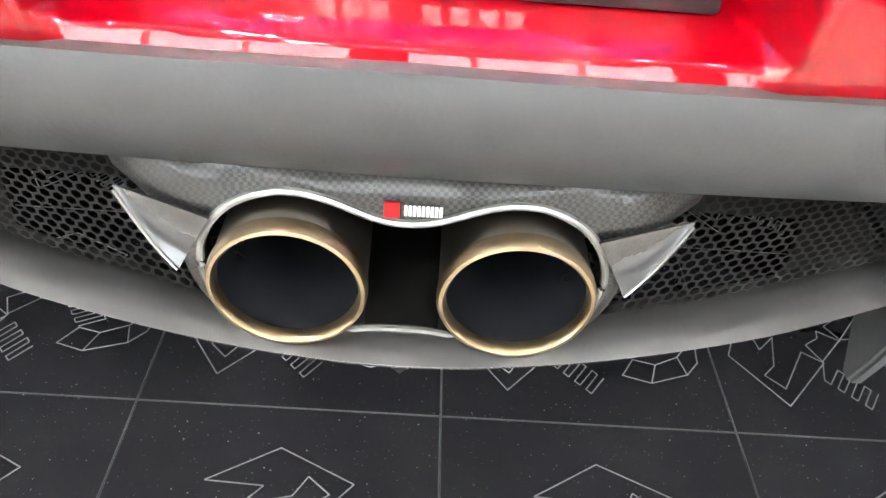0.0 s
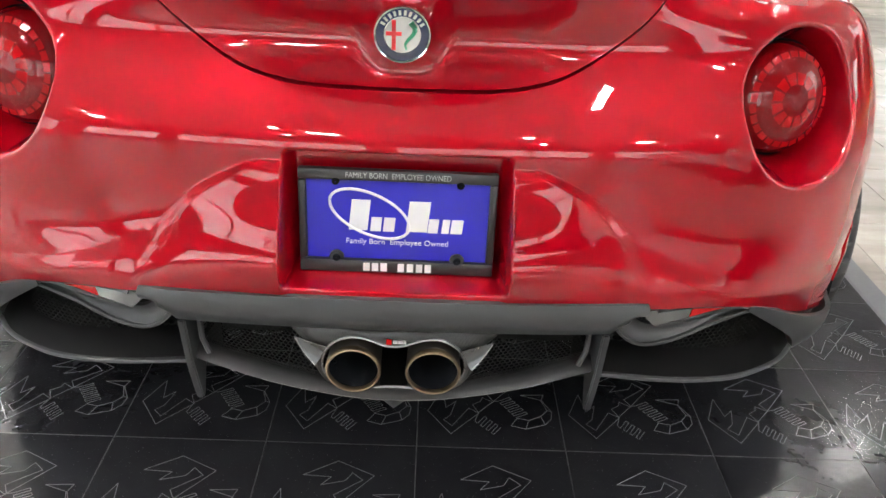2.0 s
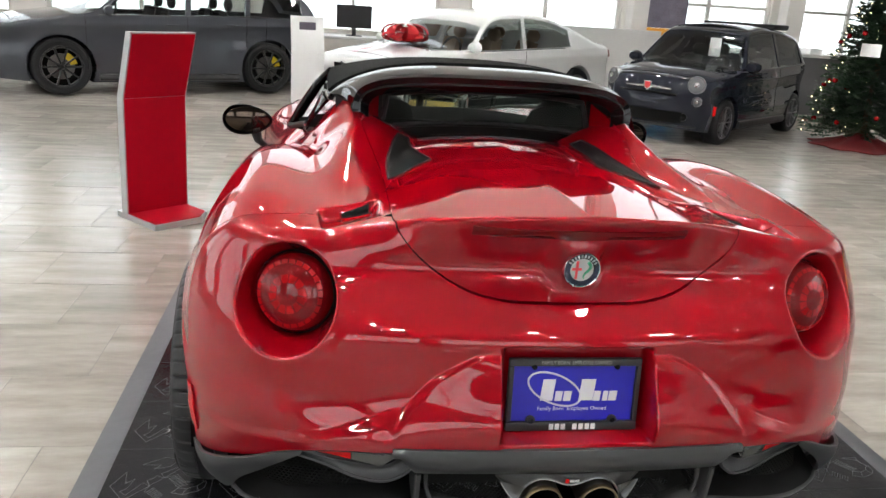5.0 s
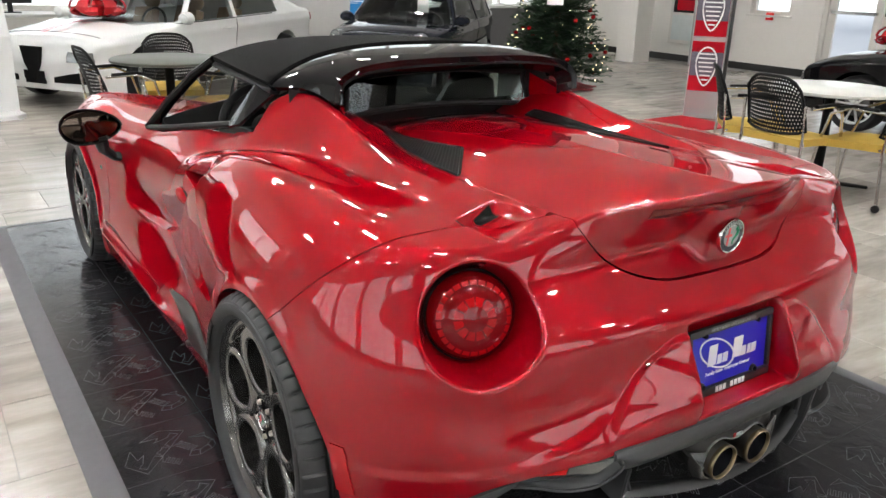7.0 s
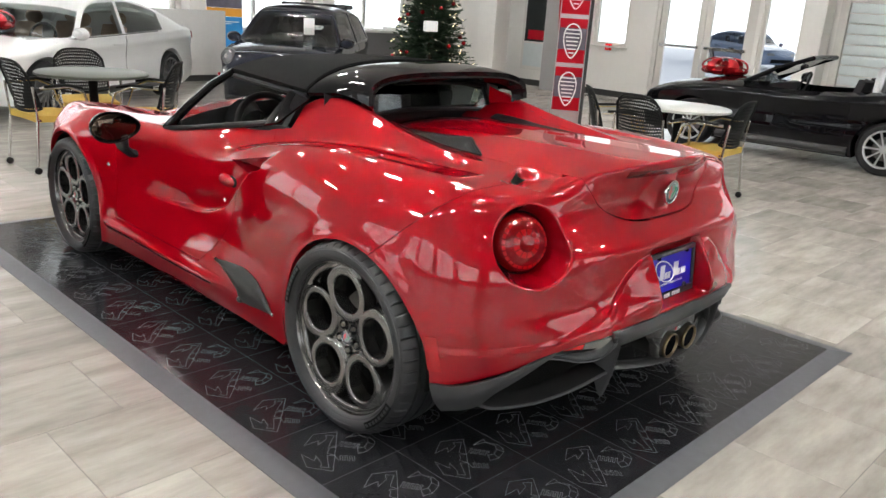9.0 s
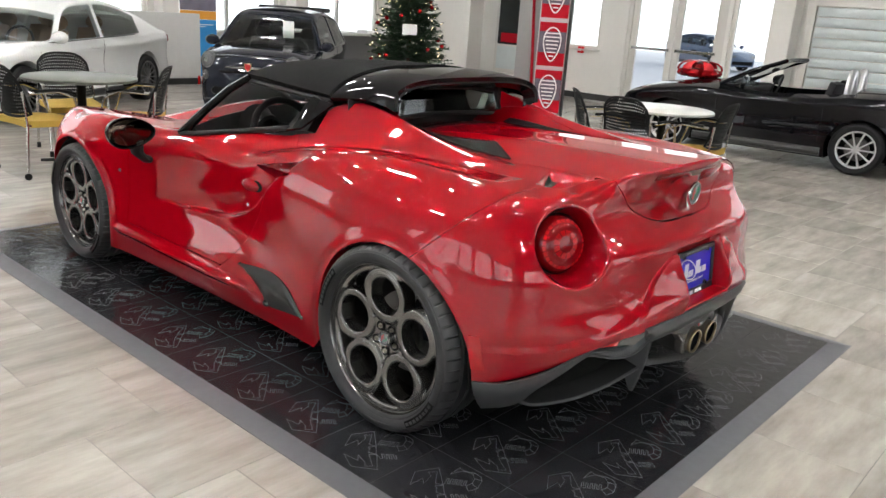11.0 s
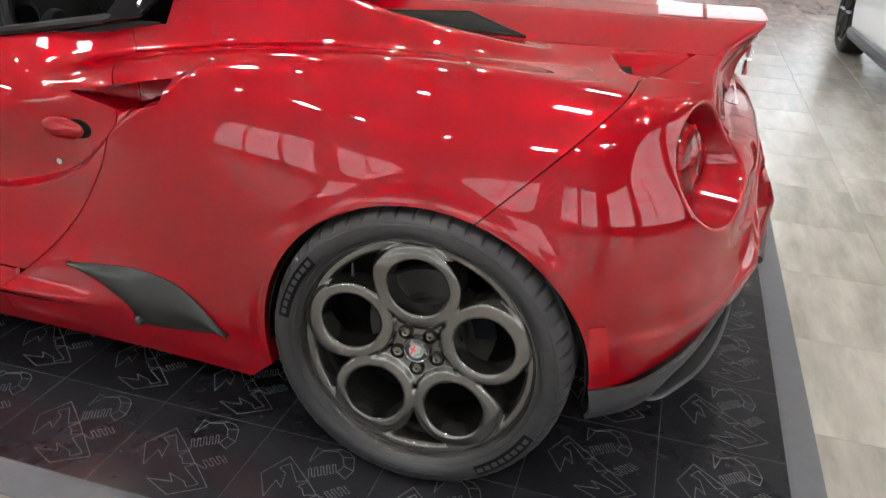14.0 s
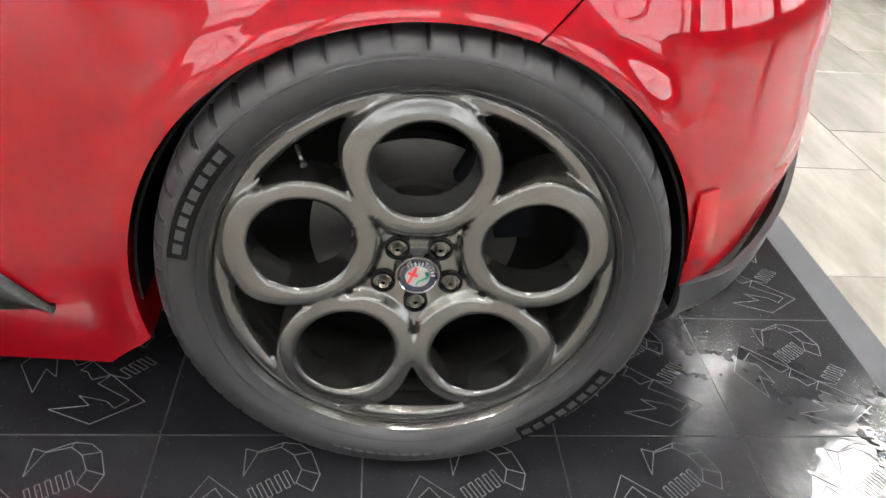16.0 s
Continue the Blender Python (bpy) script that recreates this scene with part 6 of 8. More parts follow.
# ---- parked cars ----
def parked_car(name, label, paint, at, length, width, wheelbase, front, tops, belts, roof, pillars, tyre_r, spokes, rim_mat, brake=None, open_top=False, step=0.035, intake=0.62, bow_in=0.10, seats=None, plain_lamps=True):
    """A parked car, nose along +y, its middle at the origin: tops and belts are heights along the length, roof the y range of its panel."""
    car = thing(name, label, "car", at)
    seats = seats or LEATHER
    half, nose = width / 2, length / 2
    fa, ra = nose - front, nose - front - wheelbase
    ztop = spline([nose * k for k in (-1.0, -0.93, -0.78, -0.55, -0.3, 0.0, 0.2, 0.42, 0.62, 0.85, 0.96, 1.0)], tops)
    belt = spline([-nose, -0.5 * nose, 0, 0.5 * nose, nose], belts)

    def flank(x, y, z):
        ax = np.abs(x)
        plan = half - 0.16 * np.abs(y / nose) ** 5 - 0.05 * np.abs(y / nose) ** 12
        sill = 0.05 * np.clip((0.45 - z) / 0.3, 0, 1) ** 2
        above = z - belt(y)
        # a shoulder under the windows, a waist line along the doors
        swell = 0.012 * np.exp(-(((above + 0.10) / 0.05) ** 2)) - 0.016 * np.exp(-(((above + 0.30) / 0.12) ** 2))
        return ax - (plan - sill - 0.235 * np.clip(above / 0.5, 0, 1.2) + swell)

    def crown(x, y, z):
        return (z - ztop(y) + 0.10 * (np.abs(x) / half) ** 3) * 0.8

    def hull(x, y, z):
        f = smax(flank(x, y, z), crown(x, y, z), 0.05)
        return smax(f, np.abs(y) - nose + bow_in * (np.abs(x) / half) ** 2 + 0.40 * (z - 0.58) ** 2, 0.09)

    def wells(x, y, z):
        a = np.sqrt((y - fa) ** 2 + (z - tyre_r) ** 2)
        b = np.sqrt((y - ra) ** 2 + (z - tyre_r) ** 2)
        return -np.maximum(np.minimum(a, b) - tyre_r - 0.045, half - 0.32 - np.abs(x))

    def glass_zone(x, y, z):
        lead = flank(x, y, z) - crown(x, y, z)
        side = np.maximum(0.035 - lead, belt(y) + 0.03 - z)
        side = np.maximum(side, np.maximum(roof[0] - 0.15 - y, y - roof[1] - 0.55))
        for p in pillars:
            side = np.maximum(side, 0.032 - np.abs(y - p + 0.2 * (z - 1.0)))
        front = np.maximum(np.maximum(0.035 + lead, roof[1] + 0.02 - y), np.maximum(y - roof[1] - 0.85, belt(y) + 0.03 - z))
        back = np.maximum(np.maximum(0.05 + lead, y - roof[0] + 0.02), np.maximum(roof[0] - 0.75 - y, belt(y) + 0.06 - z))
        return np.minimum(side, np.minimum(front, back))

    def glass_cut(x, y, z):
        return -np.maximum(glass_zone(x, y, z), -hull(x, y, z) - 0.07)

    def cavity(x, y, z):
        inner = np.maximum(hull(x, y, z) + 0.058, 0.36 - z)
        return -np.maximum(inner, np.maximum(roof[0] - 0.45 - y, y - roof[1] - 0.62))

    def cockpit_cut(x, y, z):
        return -np.maximum(np.maximum(roof[0] - y, y - roof[1] - 0.35), np.maximum(np.abs(x) - half + 0.20, 0.45 - z))

    lo, hi = (-half - 0.06, -nose - 0.06, 0.10), (half + 0.06, nose + 0.06, max(tops) + 0.08)
    base = [hull, wells, lambda x, y, z: 0.17 + 0.15 * np.clip(-y / nose * 4 - 3, 0, 1) + 0.05 * np.clip(y / nose * 4 - 3, 0, 1) - z + 0 * x] + ([cockpit_cut] if open_top else [glass_cut, cavity])
    body = isosurface("body", base, lo, hi, step, paint, car)
    if open_top:
        part("cabin_trim", boxes((-half + 0.24, half - 0.24, roof[0], roof[1] + 0.35, 0.42, 0.47)), LEATHER, car, smooth=False)
        for s in (-1, 1):
            part("seat", sheet(lambda u, v: Vector((s * 0.36 + (u - 0.5) * 0.44, roof[0] + 0.35 - 0.16 * v + 0.06 * (2 * u - 1) ** 2, 0.5 + 0.56 * v)), 8, 8, 0.10), LEATHER, car)
            hoop_pts = [(s * 0.36 + 0.16 * math.cos(a), roof[0] + 0.12, 0.88 + 0.33 * math.sin(a)) for a in (math.pi * k / 12 for k in range(13))]
            part("roll_hoop", tube(hoop_pts, 0.048, 8), SILVER_RIM, car, "bright roll-over hoop")
            part("screen_pillar", tube([(s * (half - 0.16), roof[1] + 0.66, 0.93), (s * (half - 0.22), roof[1] + 0.30, 1.13), (s * (half - 0.30), roof[1] - 0.10, max(tops) + 0.27)], 0.028, 8), paint, car)
        part("screen_header", tube([((half - 0.30) * k / 5, roof[1] - 0.10 + 0.05 * (1 - (k / 5) ** 2), max(tops) + 0.27) for k in range(-5, 6)], 0.03, 8), paint, car)
        part("windscreen", sheet(lambda u, v: Vector(((2 * u - 1) * (half - 0.17 - 0.13 * v), roof[1] + 0.66 - 0.76 * v + 0.10 * (1 - (2 * u - 1) ** 2) * (1 - v), 0.93 + (max(tops) - 0.66) * v)), 10, 4, 0.005), TINTED, car)
    else:
        isosurface("window_glass", [lambda x, y, z: hull(x, y, z) + 0.010, lambda x, y, z: glass_zone(x, y, z) - 0.012, lambda x, y, z: -hull(x, y, z) - 0.30], lo, hi, step, PANE_GLASS, car, "clear greenish car window glass", only=0)
        # the cabin: floor, dashboard, wheel and seats
        bz = float(belt(np.array(roof[1])))
        part("cabin_floor", boxes((-half + 0.16, half - 0.16, roof[0] - 0.1, roof[1] + 0.6, 0.30, 0.36)), LEATHER, car, smooth=False)
        part("dashboard", boxes((-half + 0.17, half - 0.17, roof[1] + 0.28, roof[1] + 0.55, 0.55, bz + 0.0), bevel=0.04), LEATHER, car)
        ring = [(-0.36 + 0.18 * math.cos(a), roof[1] + 0.18 - 0.05 * math.sin(a), bz - 0.01 + 0.17 * math.sin(a)) for a in (2 * math.pi * k / 24 for k in range(24))]
        part("steering_wheel", tube(ring, 0.016, 8, True), LEATHER, car)
        rows_of_seats = [roof[1] - 0.42] + ([roof[1] - 1.25] if length > 4 else [roof[1] - 1.15])
        for yy in rows_of_seats:
            for xx in (-0.36, 0.36):
                part("seat", sheet(lambda u, v: Vector((xx + (u - 0.5) * (0.48 - 0.10 * v), yy - 0.20 * v + 0.07 * (2 * u - 1) ** 2, 0.40 + (bz - 0.30) * v)), 8, 8, 0.10), seats, car)
                part("headrest", lathe([(0.0005, 0.10), (0.08, 0.09), (0.125, 0.03), (0.125, -0.03), (0.08, -0.09), (0.0005, -0.10)], 16, Matrix.Translation((xx, yy - 0.22, bz + 0.20)) @ Matrix.Diagonal((1, 0.45, 0.9, 1))), seats, car)
    for s in (-1, 1):
        for y in (fa, ra):
            m = Matrix(((0, 0, s, s * (half - 0.03)), (s, 0, 0, y), (0, 1, 0, tyre_r), (0, 0, 0, 1)))
            wheel = part("wheel", lathe([(tyre_r * 0.70, -0.02), (tyre_r * 0.74, 0.008), (tyre_r * 0.88, 0.012), (tyre_r * 0.97, -0.01), (tyre_r, -0.04), (tyre_r, -0.19), (tyre_r * 0.9, -0.22)], 48, m), DARK_TYRE, car, "black tyre on an alloy rim")
            r = tyre_r * 0.72
            part("rim", lathe([(r * 0.90, -0.03), (r * 0.93, 0.0), (r, 0.004), (r, -0.02)], 40, m), rim_mat, wheel)
            for q in range(spokes):
                a = 2 * math.pi * q / spokes
                sm = m @ Matrix.Rotation(a, 4, "Z")
                b = bmesh.new()
                w0, w1 = 0.5 * r * 2.1 / spokes, 0.5 * r * 1.5 / spokes
                tube([sm @ Vector((0.10 * r, 0, -0.01)), sm @ Vector((0.5 * r, 0, -0.008)), sm @ Vector((0.95 * r, 0, -0.004))], [w0, w1, w0], 6, flat=0.6, bm=b)
                part("spoke", b, rim_mat, wheel)
            part("hub", lathe([(0.0005, 0.0), (0.16 * r, 0.0), (0.22 * r, -0.02)], 20, m), rim_mat, wheel)
            part("disc", lathe([(0.0005, -0.07), (0.62 * r, -0.07), (0.63 * r, -0.09)], 32, m), DISC, wheel)
            # flat near-black disc stands in for the shade behind the spokes
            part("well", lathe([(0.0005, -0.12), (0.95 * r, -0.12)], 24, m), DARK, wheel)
            if brake:
                c = bmesh.new()
                rows = [[c.verts.new(m @ Vector((rr * r * math.cos(0.2 + 0.12 * q), rr * r * math.sin(0.2 + 0.12 * q), h))) for rr, h in ((0.42, -0.075), (0.42, -0.035), (0.74, -0.035), (0.74, -0.075))] for q in range(9)]
                for q in range(8):
                    for i in range(4):
                        c.faces.new((rows[q][i], rows[q][(i + 1) % 4], rows[q + 1][(i + 1) % 4], rows[q + 1][i]))
                c.faces.new(rows[0])
                c.faces.new(rows[-1])
                part("caliper", c, brake, wheel, "yellow brake caliper")
        part("mirror", lathe([(0.0005, 0.10), (0.07, 0.085), (0.10, 0.04), (0.105, 0.0), (0.0005, -0.002)], 20, Matrix.Translation((s * (half + 0.05), roof[1] + 0.30, float(belt(np.array(roof[1]))) + 0.07)) @ Matrix.Diagonal((1, 1, 0.72, 1)) @ Matrix.Rotation(-math.pi / 2, 4, "X")), paint if not open_top else BLACK_GLOSS, car, "door mirror")
        for y in pillars:
            yy = y + 0.12
            part("door_handle", tube([(s * (half + 0.004), yy, float(belt(np.array(yy))) - 0.10), (s * (half + 0.012), yy + 0.09, float(belt(np.array(yy))) - 0.098), (s * (half + 0.004), yy + 0.18, float(belt(np.array(yy))) - 0.097)], 0.013, 6), paint, car)
        # lamps
        def face_y(xx, z, sign):
            ys = np.linspace(0, nose + 0.05, 160)
            f = hull(np.full(160, xx), sign * ys, np.full(160, z))
            return float(ys[np.argmax(f > 0)])
        def lamp(u, v, z0, z1, xa, xb, sign):
            xx, z = xa + (xb - xa) * u, z0 + (z1 - z0) * v
            return Vector((s * xx, sign * (face_y(xx, z, sign) + 0.008), z))
        hz = tops[-2] - 0.10
        if plain_lamps:
            part("headlamp", sheet(lambda u, v: lamp(u, v, hz - 0.09, hz + 0.02, half - 0.46, half - 0.16, 1), 8, 4, 0.01), HEADLAMP, car, "clear headlamp")
        tz = tops[1] - 0.12
        part("tail_lamp", sheet(lambda u, v: lamp(u, v, tz - 0.07, tz + 0.03, half - 0.48, half - 0.14, -1), 8, 4, 0.01), LENS, car, "red tail lamp")
    ys = lambda xx, z: float(np.linspace(0, nose + 0.05, 160)[np.argmax(hull(np.full(160, xx), np.linspace(0, nose + 0.05, 160), np.full(160, z)) > 0)])
    part("lower_grille", sheet(lambda u, v: Vector(((2 * u - 1) * half * intake, ys((2 * u - 1) * half * intake, 0.28 + 0.14 * v) + 0.006, 0.28 + 0.14 * v)), 14, 4, 0.01), DARK, car, "black lower grille")
    # seams of the doors and a black sill strip
    def flank_x(y, z):
        xs = np.linspace(half * 0.5, half + 0.05, 90)
        return float(xs[np.argmax(hull(xs, np.full(90, y), np.full(90, z)) > 0)])
    if open_top:
        for s in (-1, 1):
            part("tail_lamp", sheet(lambda u, v: Vector((s * (flank_x(-nose * (0.80 + 0.15 * u), tz - 0.06 + 0.02 * u + (0.05 + 0.06 * u) * v) + 0.006), -nose * (0.80 + 0.15 * u), tz - 0.06 + 0.02 * u + (0.05 + 0.06 * u) * v)), 8, 4, 0.008), LENS, car, "red tail lamp")
        ring = [(0.36 + 0.18 * math.cos(a), roof[1] + 0.20 - 0.06 * math.sin(a), 0.90 + 0.17 * math.sin(a)) for a in (2 * math.pi * k / 24 for k in range(24))]
        part("steering_wheel", tube(ring, 0.017, 8, True), LEATHER, car)
        part("dashboard", boxes((-half + 0.22, half - 0.22, roof[1] + 0.30, roof[1] + 0.62, 0.74, 0.93), bevel=0.04), LEATHER, car)
    doors = [roof[1] + 0.62] + list(pillars) + ([roof[0] + 0.45] if len(pillars) > 1 else [])
    for s in (-1, 1):
        for y in doors:
            bz = float(belt(np.array(y)))
            part("door_seam", tube([(s * (flank_x(y, 0.36 + (bz - 0.36) * k / 7) - 0.001), y, 0.36 + (bz - 0.36) * k / 7) for k in range(8)], 0.003, 5), DARK, car)
        part("sill_strip", tube([(s * (flank_x(ra + tyre_r + 0.08 + (wheelbase - 2 * tyre_r - 0.16) * k / 8, 0.26) - 0.004), ra + tyre_r + 0.08 + (wheelbase - 2 * tyre_r - 0.16) * k / 8, 0.24) for k in range(9)], 0.045, 8, flat=1.2), FRAME_BLACK, car, "black sill strip")
        if not open_top:
            part("window_trim", tube([(s * (flank_x(y, float(belt(np.array(y))) + 0.02) + 0.001), y, float(belt(np.array(y))) + 0.02) for y in [roof[0] + (roof[1] + 0.45 - roof[0]) * k / 14 for k in range(15)]], 0.007, 5), FRAME_BLACK, car)
    part("bonnet_seam", tube([(half * 0.72 * k / 6, nose * 0.86, float(ztop(np.array(nose * 0.86))) - 0.10 * (0.72 * abs(k) / 6) ** 3) for k in range(-6, 7)], 0.005, 6), DARK, car)
    return car, ys


TINTED = glass_material("tinted_screen", (0.22, 0.24, 0.24))
PANE_GLASS = thin_glass("greenish_car_glass", (0.84, 0.89, 0.87))
CAR_GLASS = material("dark_car_glass", (0.014, 0.017, 0.017), 0.05, 0, 0.0, 0.0, spec=0.5)
HEADLAMP = material("headlamp_glass", (0.20, 0.205, 0.21), 0.12, 0.3, 0.6, 0.2, 30)
GREY_PAINT = material("dark_grey_metallic", (0.05, 0.053, 0.062), 0.35, 0.25, 1.0, 0.03, 300, spec=0.0)
SLATE_PAINT = material("slate_grey_paint", (0.014, 0.016, 0.024), 0.3, 0.0, 1.0, 0.03, 300, spec=0.0)
WHITE_PAINT = material("pearl_white_paint", (0.70, 0.71, 0.71), 0.3, 0.0, 1.0, 0.02, 300)
BLACK_PAINT = material("deep_black_paint", (0.003, 0.003, 0.004), 0.2, 0.0, 0.7, 0.02, 300, spec=0.0)
DARK_TYRE = material("clean_black_tyre", (0.010, 0.010, 0.011), 0.6, 0, 0, 0.12, 60, 0.03, spec=0.25)
YELLOW = material("yellow_caliper", (0.70, 0.50, 0.01), 0.4)
DARK_RIM = material("black_alloy", (0.03, 0.03, 0.03), 0.3, 0.6, 0.5)
GREY_RIM = material("satin_grey_alloy", (0.16, 0.16, 0.165), 0.35, 0.8, 0.3)
TAN = material("tan_leather", (0.30, 0.20, 0.13), 0.6, 0, 0, 0.08, 60)
SILVER_RIM = material("silver_alloy", (0.62, 0.62, 0.63), 0.3, 0.8, 0.3)
BOW_RED = material("red_foil_ribbon", (0.50, 0.008, 0.015), 0.25, 0.2, 0.6, 0.1, 30)


def heading(x, y, dx, dy, size=1.0):
    """A pose on the floor at the middle of a car whose nose points along (dx, dy)."""
    return Matrix.Translation((x, y, FLOOR_Z)) @ Matrix.Rotation(math.atan2(dy, dx) - math.pi / 2, 4, "Z") @ Matrix.Scale(size, 4)


suv, _ = parked_car("parked_suv", "dark grey sport utility car with yellow brake calipers", GREY_PAINT, heading(-2.85, 10.1, -0.906, -0.424, 0.915), 4.69, 1.90, 2.82, 0.86,
                    [0.95, 1.22, 1.50, 1.64, 1.67, 1.66, 1.60, 1.20, 1.08, 0.98, 0.88, 0.70], [1.06, 1.08, 1.05, 1.02, 0.95], (-1.75, 0.55), (-0.15, -1.0), 0.37, 10, DARK_RIM, YELLOW)
saloon, s_y = parked_car("parked_saloon", "white four-door saloon with a red bow on its bonnet", WHITE_PAINT, heading(1.33, 9.24, -0.828, -0.561, 0.91), 4.64, 1.86, 2.82, 0.83,
                         [0.90, 1.02, 1.10, 1.27, 1.41, 1.43, 1.36, 1.00, 0.92, 0.82, 0.72, 0.58], [0.97, 0.95, 0.91, 0.87, 0.80], (-0.95, 0.60), (-0.12,), 0.335, 15, GREY_RIM, intake=0.16, seats=TAN, step=0.03)
hatch, h_y = parked_car("parked_hatchback", "small dark grey hatchback with a folded canvas roof", SLATE_PAINT, heading(4.21, 8.2, -0.778, -0.628, 0.88), 3.62, 1.63, 2.30, 0.72,
                        [0.80, 1.08, 1.34, 1.45, 1.49, 1.49, 1.41, 1.04, 0.97, 0.87, 0.76, 0.58], [1.00, 0.97, 0.93, 0.90, 0.82], (-1.15, 0.36), (-0.40,), 0.29, 12, GREY_RIM, intake=0.60, bow_in=0.24, step=0.028, plain_lamps=False)
convertible, _ = parked_car("parked_convertible", "black open convertible with silver roll-over hoops", BLACK_PAINT, heading(7.29, 2.45, -0.105, 0.994, 0.877), 4.10, 1.78, 2.43, 0.82,
                            [0.80, 0.94, 1.01, 1.02, 0.97, 0.94, 0.95, 0.96, 0.91, 0.80, 0.68, 0.55], [0.95, 0.93, 0.90, 0.88, 0.80], (-1.05, -0.05), (-0.75,), 0.32, 10, SILVER_RIM, None, True)
white_suv, _ = parked_car("parked_crossover", "white crossover with grey alloy wheels", WHITE_PAINT, heading(4.25, -2.05, 1.0, 0.02), 4.85, 1.94, 3.12, 0.86,
                          [0.95, 1.22, 1.50, 1.64, 1.70, 1.70, 1.62, 1.20, 1.08, 0.98, 0.88, 0.70], [1.06, 1.08, 1.05, 1.02, 0.95], (-1.75, 0.55), (-0.15, -1.0), 0.36, 10, DARK_RIM)
pickup, _ = parked_car("parked_pickup", "red car parked in the snow outside the window", RED, Matrix.Translation((0, 0, -0.195)) @ heading(14.2, -0.9, -0.9, -0.3), 4.7, 1.85, 2.9, 0.85,
                       [0.95, 1.22, 1.50, 1.64, 1.70, 1.70, 1.62, 1.20, 1.08, 0.98, 0.88, 0.70], [1.06, 1.08, 1.05, 1.02, 0.95], (-1.75, 0.55), (-0.15, -1.0), 0.36, 10, SILVER_RIM, step=0.06)
blue_car, _ = parked_car("parked_compact", "blue car parked in the snow beyond the doors", material("blue_paint", (0.10, 0.14, 0.22), 0.3, 0.3, 1.0), Matrix.Translation((0, 0, -0.195)) @ heading(31.0, 14.0, -0.4, -0.9), 4.2, 1.75, 2.6, 0.8,
                         [0.92, 1.04, 1.13, 1.32, 1.42, 1.43, 1.37, 1.02, 0.94, 0.84, 0.74, 0.60], [0.98, 0.97, 0.93, 0.88, 0.80], (-1.10, 0.60), (-0.10,), 0.32, 10, SILVER_RIM, step=0.06)
# faces of the two cars that look at the camera
part("folded_roof", boxes((-0.55, 0.55, -1.15, -0.62, 1.455, 1.53), bevel=0.03), LEATHER, hatch, "black folded canvas roof")
part("roof_canvas", sheet(lambda u, v: Vector(((2 * u - 1) * 0.52, -0.62 + 0.85 * v, 1.497 - 0.05 * (2 * u - 1) ** 2 - 0.045 * max(0, v - 0.6) ** 2)), 8, 8, 0.012), LEATHER, hatch, "black canvas roof panel")
part("chrome_bar", tube([(x, h_y(x, 0.70) + 0.010, 0.70 - 0.03 * abs(x)) for x in (k * 0.04 for k in range(-8, 9))], [0.010 + 0.012 * (1 - abs(k) / 8) for k in range(-8, 9)], 8), CHROME, hatch, "chrome whisker bar on the nose")
crest = part("nose_badge", outline_plate([(-0.055, 0.055), (0.055, 0.055), (0.05, -0.03), (0.0, -0.065), (-0.05, -0.03)], 0.016, Matrix.Translation((0, h_y(0, 0.71) + 0.012, 0.71)) @ Matrix.Rotation(-math.pi / 2, 4, "X") @ Matrix.Diagonal((1, -1, 1, 1))), CHROME, hatch, "chrome shield badge")
part("badge_field", outline_plate([(-0.040, 0.042), (0.040, 0.042), (0.036, -0.022), (0.0, -0.048), (-0.036, -0.022)], 0.006, Matrix.Translation((0, h_y(0, 0.71) + 0.028, 0.71)) @ Matrix.Rotation(-math.pi / 2, 4, "X") @ Matrix.Diagonal((1, -1, 1, 1))), CROSS, crest)
part("upper_slot", tube([(x, h_y(x, 0.635) + 0.002, 0.635 - 0.02 * abs(x)) for x in (k * 0.05 for k in range(-8, 9))], 0.016, 6), DARK, hatch, "black slot under the bar")
part("bumper_lip", tube([(x, h_y(x, 0.25) - 0.02, 0.235) for x in (k * 0.08 for k in range(-8, 9))], 0.028, 8, flat=0.6), FRAME_BLACK, hatch, "black bumper lip")
for s in (-1, 1):
    for x, z, r in ((0.60, 0.765, 0.105), (0.63, 0.565, 0.062), (0.50, 0.36, 0.05)):
        way = Vector((s * 0.50, 1, 0.18 if z > 0.7 else 0.0)).normalized()
        at = Matrix.Translation((s * x, h_y(x, z) - 0.012, z)) @ way.to_track_quat("Z", "Y").to_matrix().to_4x4()
        lamp_bowl = part("round_lamp", lathe([(r * 0.80, -0.004), (r * 0.90, 0.012), (r, 0.014), (r * 1.06, 0.0), (r * 1.06, -0.06)], 32, at), GREY_RIM if z > 0.5 else FRAME_BLACK, hatch, "round chrome-ringed lamp")
        part("lamp_glass", lathe([(0.0005, 0.034), (r * 0.5, 0.028), (r * 0.84, 0.010)], 28, at), HEADLAMP if z > 0.5 else DARK, lamp_bowl)
        part("lamp_core", lathe([(0.0005, 0.042), (r * 0.30, 0.036), (r * 0.36, 0.020)], 20, at), CHROME if z > 0.5 else DARK, lamp_bowl)
    part("side_marker", boxes((s * 0.795 - 0.006, s * 0.795 + 0.006, 1.43, 1.50, 0.40, 0.52), bevel=0.003), REFLECTOR, hatch, "red side marker")
    part("sill_trim", tube([(s * 0.80, -0.75, 0.265), (s * 0.80, 0.70, 0.265)], 0.012, 6), CHROME, hatch, "silver strip along the sill")
    part("wiper", tube([(s * 0.10 - 0.25, 0.98, 0.995), (s * 0.10 + 0.28, 0.93, 1.035)], 0.008, 6), FRAME_BLACK, hatch, "black windscreen wiper")
